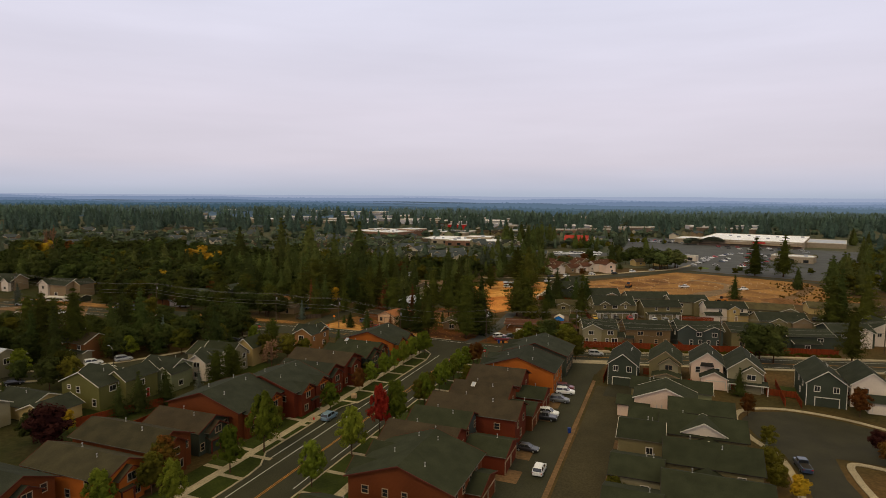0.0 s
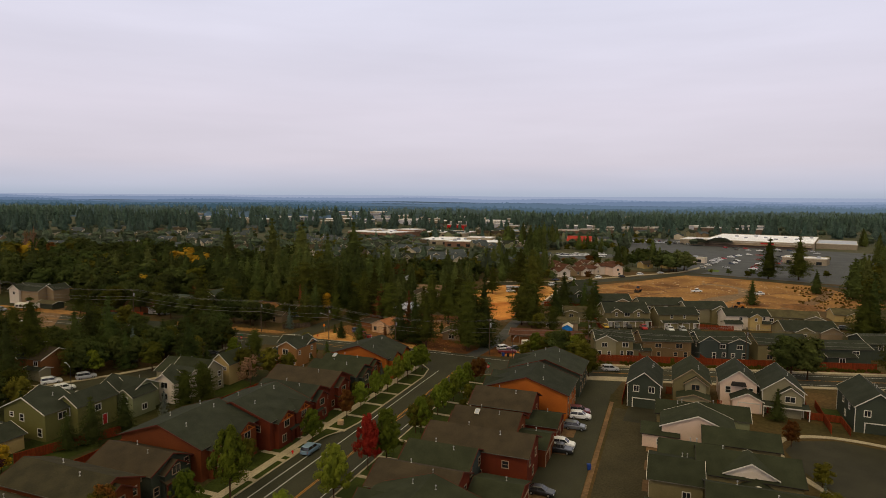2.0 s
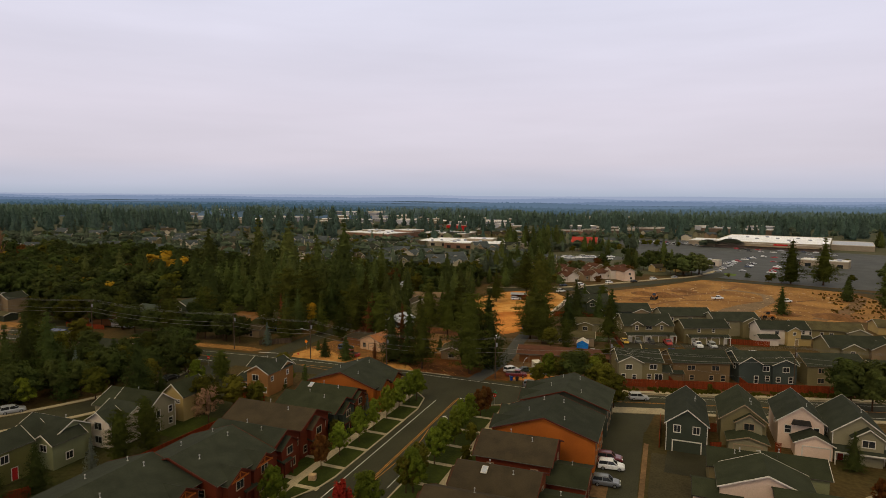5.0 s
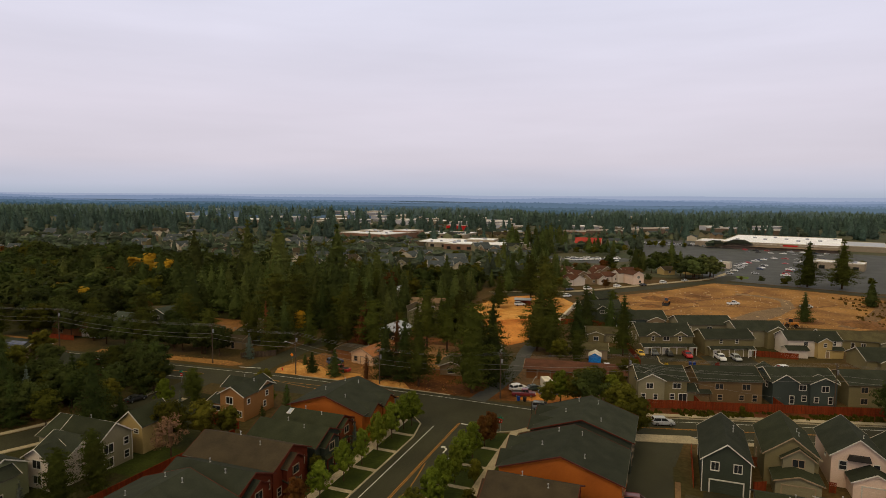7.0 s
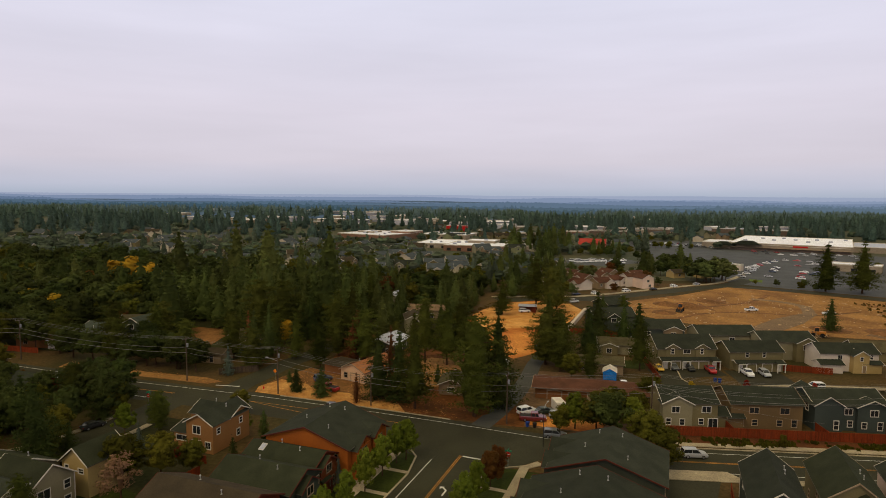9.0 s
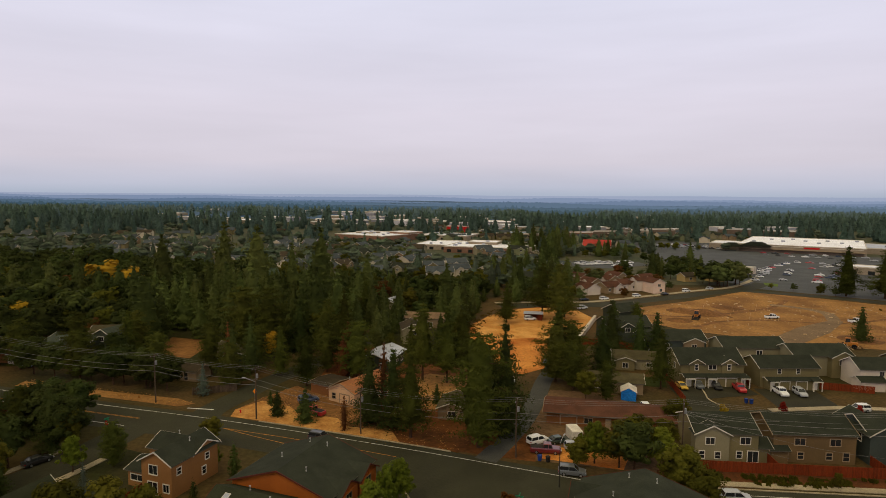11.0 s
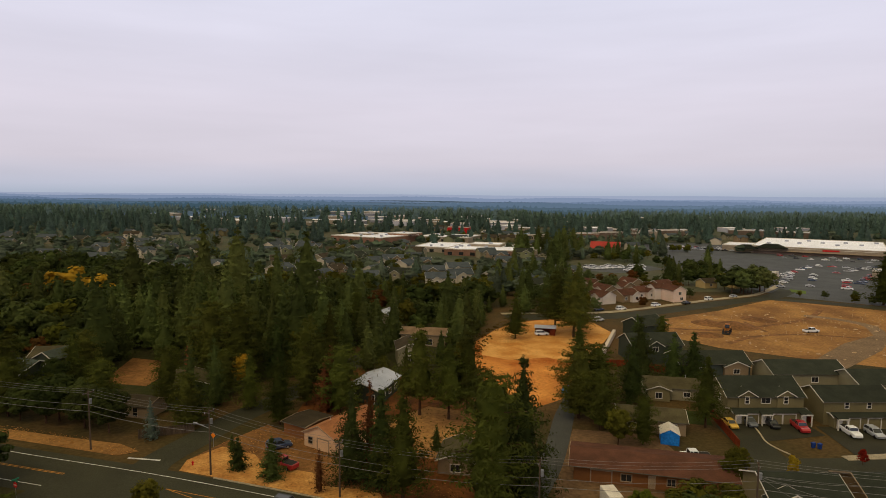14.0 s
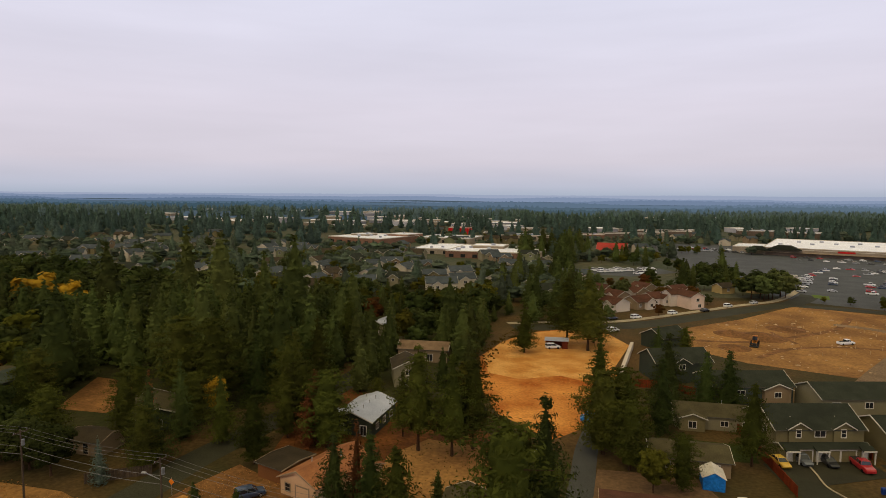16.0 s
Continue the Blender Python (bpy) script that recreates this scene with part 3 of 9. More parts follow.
patch("lawn", [loc(-200, -6.25), loc(-91, -6.25), loc(-87, -6.75), loc(-82, -9.35), loc(-60, -9.35), loc(-50, -6.75), loc(-46, -6.25), loc(-10, -6.25), loc(-3, -7.6), loc(-2, -11), loc(-10, -10.6), loc(-200, -10.6)], M["lawn"], 0.12, label="mown planting strip beside the avenue", category="lawn")
patch("lawn", [loc(-200, 5.45), loc(-8, 5.45), loc(-2, 7.8), loc(-1, 11), loc(-200, 11)], M["lawn"], 0.12, label="mown planting strip beside the avenue", category="lawn")
strip("pavement", [loc(-200, -11.4), loc(-2, -11.4)], 1.6, M["concrete"], 0.02, 0.13, label="pale concrete pavement along the avenue", category="pavement")
strip("pavement", [loc(-200, 11.8), loc(0, 11.8), loc(3, 14)], 1.6, M["concrete"], 0.02, 0.13, label="pale concrete pavement along the avenue", category="pavement")
patch("lawn", [loc(-200, -12.25), loc(-1, -12.25), loc(-1, -16), loc(-200, -16)], M["lawn"], 0.08, label="small front lawns before townhouses", category="lawn")
patch("lawn", [loc(-200, 12.65), loc(-1, 12.65), loc(-1, 16), loc(-200, 16)], M["lawn"], 0.08, label="small front lawns before townhouses", category="lawn")
for k in range(14):
    a = -118 + k * 8.3
    b0 = -9.4 if -84 < a < -57 else -6.3
    patch("footpath", [loc(a, b0), loc(a + 1.0, b0), loc(a + 1.0, -10.6), loc(a, -10.6)], M["concrete"], 0.14, label="short concrete footpath across the planting strip", category="footpath")
    patch("footpath", [loc(a + 2, -12.2), loc(a + 3.1, -12.2), loc(a + 3.1, -15.8), loc(a + 2, -15.8)], M["concrete"], 0.1, label="concrete footpath to a front door", category="footpath")
    patch("footpath", [loc(a, 5.5), loc(a + 1.0, 5.5), loc(a + 1.0, 11), loc(a, 11)], M["concrete"], 0.14, label="short concrete footpath across the planting strip", category="footpath")
# cross street: north pavement on the east, kerbs
kerb([p for p in XN if p[0] > 32])
kerb([p for p in XN if -42 < p[0] < 2])
NP = [p for p in offset(XN, 1.8) if p[0] > 34]
strip("pavement", NP, 1.7, M["concrete"], 0.02, 0.13, label="pale concrete pavement before a red fence", category="pavement")
SP = [p for p in offset(XN, -12.9) if p[0] > 32]
strip("pavement", SP, 1.7, M["concrete"], 0.02, 0.14, label="pale concrete pavement along the cross street", category="pavement")
patch("pavement", [(34.5, 178.0), (50, 177.6), (48.4, 180.6), (36.5, 181.0)], M["concrete"], 0.13, label="concrete apron at the alley mouth", category="pavement")
# cul-de-sac kerb and pavement
CU = smooth([(53.2, 84), (57.5, 95), (61, 104), (63.4, 114), (62.4, 124), (64.2, 134.4), (69.5, 140.4), (79, 141), (89, 135.6), (96.5, 127)])
strip("pavement", CU, 1.3, M["concrete"], 0.02, 0.13, label="curved concrete pavement of the cul-de-sac", category="pavement")
strip("pavement", smooth([(67, 84), (70.3, 96), (72.6, 105), (76.0, 111.5), (84, 108.3), (95, 114)]), 1.3, M["concrete"], 0.02, 0.13, label="curved concrete pavement of the cul-de-sac", category="pavement")
patch("driveway", [loc(-22, 55), loc(-22, 46), loc(-12, 46.5), loc(-11.5, 54)], M["asphalt_dark"], 0.08, label="dark asphalt driveway before a garage", category="driveway")

kerb(smooth([(62.5, 243.6), (61.9, 240.2), (61.0, 236.1), (61.4, 233.2), (62.6, 230.1)]), "pale curved kerb between court and forecourt")
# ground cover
# Shade of the wood is put into the floor's dark colour.
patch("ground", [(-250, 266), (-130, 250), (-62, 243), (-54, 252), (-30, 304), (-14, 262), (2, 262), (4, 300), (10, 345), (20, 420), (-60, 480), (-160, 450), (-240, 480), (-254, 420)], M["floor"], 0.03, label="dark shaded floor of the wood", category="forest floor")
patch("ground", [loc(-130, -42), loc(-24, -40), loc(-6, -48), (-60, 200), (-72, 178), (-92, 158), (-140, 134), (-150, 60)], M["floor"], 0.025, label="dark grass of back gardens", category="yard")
patch("ground", [(6.3, 312), (5.5, 282), (8.4, 266), (18, 252), (29, 262), (40, 286), (44, 305), (55, 330), (52, 346), (39, 352), (24, 345), (14, 330)], M["drygrass"], 0.04, label="orange dry grass field", category="field")
patch("ground", [(8, 296), (16, 291), (27, 295), (34, 289), (40.5, 290), (44, 305), (55, 330), (52, 345), (39, 350), (24, 344), (14, 330), (7.4, 312)], M["drygrass_mid"], 0.055, label="golden dry grass at the field's far end", category="field")
patch("ground", [(63, 340), (76, 353), (112, 377), (150, 409), (180, 392), (212, 366), (205, 300), (152, 287), (126, 292), (106, 300), (84, 312)], M["dirt"], 0.04, label="bare orange dirt building lot", category="bare ground")
patch("ground", [(97.5, 288.8), (112.7, 304.7), (130.1, 321.8), (153.0, 338.2), (155.1, 334.5), (136.9, 313.3), (110.6, 289.9)], M["track"], 0.07, label="grey-brown gravel track across the lot", category="bare ground")
strip("ground", smooth([(151.7, 335.1), (158.2, 350.3), (156.9, 359.3), (151.4, 366.0), (144.1, 370.2)]), 5.0, M["track"], 0.075, label="narrow gravel track curving across the lot", category="bare ground")
patch("ground", [(-47, 221), (-46.5, 216.9), (-28, 211.6), (-9.6, 205.9), (1, 202.2), (4, 207), (-2, 216), (-10, 224), (-22, 226), (-30, 232), (-38, 238), (-43, 230)], M["dirt_path"], 0.06, label="trodden dirt yard at the corner", category="yard")
patch("ground", [(-47, 221), (-46.5, 216.9), (-28, 211.6), (-9.6, 205.9), (-7, 208.5), (-14, 212), (-21, 213), (-24, 217.5), (-33, 220), (-36, 224), (-43, 227)], M["drygrass_pale"], 0.068, label="dry golden grass verge at the corner", category="verge")
patch("ground", [(-10, 205.9), (1, 202), (8, 206), (12, 222), (4, 232), (-12, 230), (-16, 222)], M["duff"], 0.075, label="reddish pine-needle ground under trees", category="ground")
patch("ground", [(-14, 228), (8, 226), (12, 244), (4, 258), (-12, 262), (-20, 245)], M["duff"], 0.05, label="reddish pine-needle ground under trees", category="ground")
patch("ground", [(-34, 240), (-22, 232), (-14, 240), (-10, 270), (-26, 280), (-34, 262)], M["duff"], 0.045, label="reddish pine-needle ground under trees", category="ground")
patch("ground", [(-57, 224), (-60, 222), (-78, 226.5), (-104, 233), (-104, 236.5), (-78, 230.3), (-62, 227)], M["dirt"], 0.06, label="dry golden verge along the street", category="verge")
patch("ground", [(-130, 241), (-190, 256), (-190, 262), (-130, 247)], M["dirt"], 0.06, label="bare dirt verge along the street", category="verge")
patch("ground", [(15, 199.5), (38, 195), (44, 214), (40, 238), (24, 240), (16, 215)], M["dirt_grey"], 0.035, label="worn dirt yard of a ranch house", category="yard")
patch("ground", [(16, 200.5), (30, 196.5), (33, 203), (18, 206)], M["drygrass"], 0.06, label="dry grass verge", category="verge")
# Pine shade is put into the colour: dull dirt replaces golden grass.
patch("ground", [(-14, 226), (-4, 224), (6, 227), (9, 238), (4, 248), (-6, 251), (-13, 243)], M["dirt"], 0.085, label="dry golden grass under open pines", category="ground")
patch("ground", [(-86, 262), (-74, 260), (-74, 280), (-90, 284)], M["dirt_path"], 0.05, label="bare orange clearing between pines", category="ground")
patch("ground", [(34, 191.8), (60, 190.8), (124, 189), (124, 195), (60, 196.6), (44, 197), (36, 197)], M["bark_mulch"], 0.045, label="bark planting bed before a red fence", category="verge")
patch("lawn", [(40, 246), (54, 244), (56, 252), (42, 255)], M["lawn"], 0.05, label="green back lawn of a ranch house", category="lawn")
patch("lawn", [(84, 150), (90, 148), (93, 157), (87, 160)], M["lawn"], 0.06, label="small green back lawn", category="lawn")
patch("lawn", [(-86, 118), (-72, 114), (-66, 128), (-78, 134)], M["lawn"], 0.05, label="green back lawn between houses", category="lawn")
patch("lawn", [(-62, 160), (-50, 156), (-46, 166), (-58, 172)], M["lawn"], 0.05, label="green back lawn between houses", category="lawn")
patch("driveway", [loc(-26, -31), loc(-26, -39), loc(-66, -39), loc(-66, -33)], M["bark_mulch"], 0.05, label="bare strip between back yards", category="yard")
# street west of the back yards
WS = smooth([(-190, 122), (-140, 139), (-106, 153), (-91, 162), (-78, 175), (-68, 190), (-63, 209)])
strip("road", WS, 7.6, M["asphalt"], 0.045, label="asphalt residential street with parked cars")
strip("pavement", [p for p in offset(WS, 5.0) if p[1] < 203], 1.4, M["concrete"], 0.02, 0.13, label="concrete pavement of a residential street", category="pavement")
strip("pavement", [p for p in offset(WS, -5.0) if p[1] < 197], 1.4, M["concrete"], 0.02, 0.13, label="concrete pavement of a residential street", category="pavement")

# ---- houses ----
WIN = {}


def window_meshes(wd, ht, trim, muntin=True):
    key = (round(wd, 2), round(ht, 2), trim, muntin)
    if key not in WIN:
        t, d = 0.13, 0.09
        bm = bmesh.new()
        box(bm, -wd / 2 - t, -wd / 2, -d, 0.02, -t, ht + t)
        box(bm, wd / 2, wd / 2 + t, -d, 0.02, -t, ht + t)
        box(bm, -wd / 2, wd / 2, -d, 0.02, ht, ht + t)
        box(bm, -wd / 2 - 0.06, wd / 2 + 0.06, -d - 0.05, 0.02, -t, 0)
        if muntin and wd > 1.0:
            box(bm, -0.035, 0.035, -d * 0.7, 0.0, 0, ht)
        elif muntin:
            box(bm, -wd / 2, wd / 2, -d * 0.7, 0.0, ht / 2 - 0.035, ht / 2 + 0.035)
        f = bpy.data.meshes.new("window")
        bm.to_mesh(f)
        bm.free()
        f.materials.append(M[trim])
        bm = bmesh.new()
        box(bm, -wd / 2, wd / 2, -0.04, 0.01, 0, ht)
        p = bpy.data.meshes.new("pane")
        bm.to_mesh(p)
        bm.free()
        p.materials.append(M["glass"])
        WIN[key] = (f, p)
    return WIN[key]


TURN = {"S": 0, "N": math.pi, "E": math.pi / 2, "W": -math.pi / 2}


def on_face(b, face, off, z):
    """Pose on a block's outer wall, looking outwards along local -y."""
    x, y = b["x"], b["y"]
    if face == "S":
        p = (x + off, y - b["d"] / 2, z)
    elif face == "N":
        p = (x - off, y + b["d"] / 2, z)
    elif face == "E":
        p = (x + b["w"] / 2, y + off, z)
    else:
        p = (x - b["w"] / 2, y - off, z)
    return Matrix.Translation((p[0], p[1], p[2] + b.get("z0", 0))) @ Matrix.Rotation(TURN[face], 4, "Z")


def gable_roof(parent, b, trim, over=0.4, far=False):
    """Two roof slabs with a ridge along the block's axis, fascia boards along rakes and eaves."""
    ax = b.get("axis", "y")
    span, length = (b["w"], b["d"]) if ax == "y" else (b["d"], b["w"])
    pitch = b.get("pitch", 0.5)
    h, z0 = b["h"], b.get("z0", 0)
    s, ln = span / 2 + over, length / 2 + over
    rise = span / 2 * pitch
    th = 0.16
    eh, rh = h - over * pitch, h + rise
    place = Matrix.Translation((b["x"], b["y"], z0))
    turn = Matrix.Identity(4) if ax == "y" else Matrix.Rotation(math.pi / 2, 4, "Z")
    bm = bmesh.new()
    prism(bm, [(-s, eh), (0, rh), (s, eh), (s, eh + th), (0, rh + th * 1.1), (-s, eh + th)], 2 * ln)
    part("roof", bm, M[b["roof"]], parent, m=place @ turn)
    for y in (-ln - 0.04, ln + 0.04) if far < 2 else ():
        bm = bmesh.new()
        prism(bm, [(-s * 1.01, eh - 0.03), (0, rh - 0.03), (s * 1.01, eh - 0.03), (s * 1.01, eh + th * 1.1), (0, rh + th * 1.25), (-s * 1.01, eh + th * 1.1)], 0.07)
        part("rake_board", bm, M[trim], parent, m=place @ turn @ Matrix.Translation((0, y, 0)))
    if not far:
        for sg in (-1, 1):
            bm = bmesh.new()
            box(bm, sg * s - 0.04, sg * s + 0.04, -ln, ln, eh + 0.01, eh + th * 0.9)
            part("gutter", bm, M["trim_grey" if b.get("gutter", 1) else "trim_dark"], parent, m=place @ turn)


def hip_roof(parent, b, trim, over=0.5):
    s, ln = b["w"] / 2 + over, b["d"] / 2 + over
    h = b["h"]
    k = min(s, ln)
    rise = k * b.get("pitch", 0.4)
    bm = bmesh.new()
    lo = [bm.verts.new((x, y, h)) for x, y in ((-s, -ln), (s, -ln), (s, ln), (-s, ln))]
    lo2 = [bm.verts.new((x, y, h - 0.18)) for x, y in ((-s, -ln), (s, -ln), (s, ln), (-s, ln))]
    if s >= ln:
        r = [bm.verts.new((-s + k, 0, h + rise)), bm.verts.new((s - k + 0.01, 0, h + rise))]
        fs = [(lo[0], lo[1], r[1], r[0]), (lo[1], lo[2], r[1]), (lo[2], lo[3], r[0], r[1]), (lo[3], lo[0], r[0])]
    else:
        r = [bm.verts.new((0, -ln + k, h + rise)), bm.verts.new((0, ln - k, h + rise))]
        fs = [(lo[0], lo[1], r[0]), (lo[1], lo[2], r[1], r[0]), (lo[2], lo[3], r[1]), (lo[3], lo[0], r[0], r[1])]
    for f in fs:
        bm.faces.new(f)
    for i in range(4):
        bm.faces.new((lo2[i], lo2[(i + 1) % 4], lo[(i + 1) % 4], lo[i]))
    bm.faces.new(lo2[::-1])
    bmesh.ops.recalc_face_normals(bm, faces=bm.faces)
    part("roof", bm, M[b["roof"]], parent, m=Matrix.Translation((b["x"], b["y"], b.get("z0", 0))))


PIPE = []


def pipe_mesh():
    if not PIPE:
        bm = bmesh.new()
        tube(bm, (0, 0, -0.3), (0, 0, 0.5), 0.06)
        tube(bm, (0, 0, 0.5), (0, 0, 0.66), 0.12)
        tube(bm, (0, 0, 0.02), (0, 0, 0.08), 0.16, 0.09)
        me = bpy.data.meshes.new("vent_pipe")
        bm.to_mesh(me)
        bm.free()
        me.materials.append(M["pipe"])
        PIPE.append(me)
    return PIPE[0]


def roof_z(b, x, y):
    ax = b.get("axis", "y")
    d = abs(x - b["x"]) if ax == "y" else abs(y - b["y"])
    span = b["w"] if ax == "y" else b["d"]
    return b.get("z0", 0) + b["h"] + (span / 2 - d) * b.get("pitch", 0.5) + 0.2


def house(name, label, xy, rot, blocks, wins=(), garages=(), doors=(), pipes=(), porches=(), trim="trim", group="", muntin=True, far=False):
    """blocks: dict(x, y, w, d, h, axis, pitch, wall, roof[, hip, z0]); wins: (block, face, off, z, w, h); garages, doors: (block, face, off, w); porches: (block, face, off, w, depth)."""
    e = empty(name, xy[0], xy[1], rot, label=label, category="house", group=group)
    for b in blocks:
        bm = bmesh.new()
        ax = b.get("axis", "y")
        span, length = (b["w"], b["d"]) if ax == "y" else (b["d"], b["w"])
        rise = 0 if b.get("hip") else span / 2 * b.get("pitch", 0.5)
        poly = [(-span / 2, -0.6), (span / 2, -0.6), (span / 2, b["h"]), (0, b["h"] + rise), (-span / 2, b["h"])]
        if rise == 0:
            poly.pop(3)
        prism(bm, poly, length)
        part("wall", bm, M[b["wall"]], e, m=Matrix.Translation((b["x"], b["y"], b.get("z0", 0))) @ (Matrix.Identity(4) if ax == "y" else Matrix.Rotation(math.pi / 2, 4, "Z")))
        if b.get("hip"):
            hip_roof(e, b, trim)
        else:
            gable_roof(e, b, b.get("trim", trim), b.get("over", 0.4), far)
        if b.get("boards"):
            for sx in (-1, 1):
                for sy in (-1, 1):
                    bm = bmesh.new()
                    cx, cy = sx * (b["w"] / 2), sy * (b["d"] / 2)
                    box(bm, cx - 0.07, cx + 0.07, cy - 0.07, cy + 0.07, -0.2, b["h"] - 0.05)
                    part("corner_board", bm, M[b.get("trim", trim)], e, m=Matrix.Translation((b["x"], b["y"], b.get("z0", 0))))
    for bi, face, off, z, wd, ht in wins:
        f, p = window_meshes(wd, ht, trim if trim != "trim_red" else "trim_tan", muntin)
        wo = part_mesh("window", f, None, e, m=on_face(blocks[bi], face, off, z))
        part_mesh("pane", p, None, wo)
    for bi, face, off, wd in garages:
        bm = bmesh.new()
        box(bm, -wd / 2, wd / 2, -0.03, 0.02, 0, 2.15)
        for k in range(1, 4):
            box(bm, -wd / 2 + 0.02, wd / 2 - 0.02, -0.05, 0.0, k * 0.54 - 0.47, k * 0.54 - 0.05)
        gcol = blocks[bi].get("gar", blocks[bi]["wall"])
        g = part("garage_door", bm, M[gcol], e, m=on_face(blocks[bi], face, off, 0.02))
        bm = bmesh.new()
        box(bm, -wd / 2 - 0.2, -wd / 2, -0.1, 0.02, 0, 2.35)
        box(bm, wd / 2, wd / 2 + 0.2, -0.1, 0.02, 0, 2.35)
        box(bm, -wd / 2, wd / 2, -0.1, 0.02, 2.15, 2.35)
        part("door_surround", bm, M[trim if trim != "trim_red" else "trim_tan"], g)
    for bi, face, off, col in doors:
        bm = bmesh.new()
        box(bm, -0.46, 0.46, -0.05, 0.02, 0, 2.05)
        d = part("door", bm, M[col], e, m=on_face(blocks[bi], face, off, 0.1))
        bm = bmesh.new()
        box(bm, -0.58, -0.46, -0.08, 0.02, 0, 2.15)
        box(bm, 0.46, 0.58, -0.08, 0.02, 0, 2.15)
        box(bm, -0.46, 0.46, -0.08, 0.02, 2.05, 2.15)
        part("door_frame", bm, M[trim if trim != "trim_red" else "trim_tan"], d)
    for bi, px, py in pipes:
        part_mesh("vent_pipe", pipe_mesh(), None, e, "pale metal vent pipe", m=Matrix.Translation((px, py, roof_z(blocks[bi], px, py))))
    for bi, face, off, wd, dep in porches:
        m = on_face(blocks[bi], face, off, 0)
        bm = bmesh.new()
        a = [bm.verts.new(v) for v in ((-wd / 2, 0, 3.1), (wd / 2, 0, 3.1), (wd / 2, -dep, 2.6), (-wd / 2, -dep, 2.6), (-wd / 2, 0, 2.9), (wd / 2, 0, 2.9), (wd / 2, -dep, 2.4), (-wd / 2, -dep, 2.4))]
        for q in ((0, 3, 2, 1), (4, 5, 6, 7), (3, 7, 6, 2), (0, 4, 7, 3), (1, 2, 6, 5), (0, 1, 5, 4)):
            bm.faces.new([a[k] for k in q])
        bmesh.ops.recalc_face_normals(bm, faces=bm.faces)
        pr = part("porch_roof", bm, M[blocks[bi]["roof"]], e, m=m)
        bm = bmesh.new()
        box(bm, -wd / 2, wd / 2, -dep - 0.06, -dep, 2.36, 2.64)
        part("porch_fascia", bm, M[trim], pr)
        for sx in (-1, 1):
            bm = bmesh.new()
            box(bm, sx * (wd / 2 - 0.15) - 0.1, sx * (wd / 2 - 0.15) + 0.1, -dep + 0.05, -dep + 0.25, 0, 2.45)
            part("porch_post", bm, M[trim], e, m=m)
    return e


def B(x, y, wd, d, h, axis="y", pitch=0.5, wall="w_tan", roof="roof_slate", **k):
    return dict(x=x, y=y, w=wd, d=d, h=h, axis=axis, pitch=pitch, wall=wall, roof=roof, **k)


TG = "townhouses along the avenue"


def gable_town(a, b, wall, roof, label, length=14, span=17, side=1, front_win=True):
    """Townhouse with its end gable across the avenue's line; side +1: alley side to the east."""
    blocks = [B(0, length / 2, span, length, 5.7, "y", 0.33, wall, roof, over=0.5),
              B(-side * (span / 2 - 1.2), length * 0.3, 4.4, 5.2, 5.2, "x", 0.55, wall, roof),
              B(-side * (span / 2 - 1.2), length * 0.75, 4.4, 5.2, 5.2, "x", 0.55, wall, roof)]
    wins = [(0, "S", -5.6 * side, 3.4, 1.0, 1.1), (0, "S", -2.2 * side, 3.4, 0.8, 1.1), (0, "S", 1.0 * side, 3.4, 0.8, 1.1), (0, "S", -4.5 * side, 0.9, 1.0, 1.2)]
    f = "W" if side > 0 else "E"
    g = "E" if side > 0 else "W"
    for bi in (1, 2):
        wins += [(bi, f, 0, 3.6, 1.5, 1.2), (bi, f, -0.8, 0.9, 1.2, 1.3)]
    for k in range(4):
        wins.append((0, g, -length / 2 + 2 + k * 3.3, 3.5, 0.9, 1.2))
        wins.append((0, g, -length / 2 + 2 + k * 3.3, 0.9, 0.9, 1.2))
    h = house("townhouse", label, loc(a, b), ROAD, blocks, wins, pipes=[(0, span * 0.18, length * 0.2), (0, -span * 0.22, length * 0.45), (0, span * 0.1, length * 0.8), (0, -span * 0.12, length * 0.85)],
              trim="trim_red", group=TG, porches=[(0, f, -length * 0.02, 3.0, 1.6)])
    # timber bracing in the small street gables
    for bi in (1, 2):
        bk = blocks[bi]
        bm = bmesh.new()
        for sx in (-1, 1):
            tube(bm, (sx * 1.9, -0.12, 5.0), (0, -0.12, 6.2), 0.09, seg=5)
        box(bm, -2.0, 2.0, -0.18, -0.04, 5.0, 5.2)
        box(bm, -0.09, 0.09, -0.18, -0.04, 5.2, 6.4)
        part("timber_brace", bm, M["w_orange"], h, m=on_face(bk, f, 0, 0))
    return h


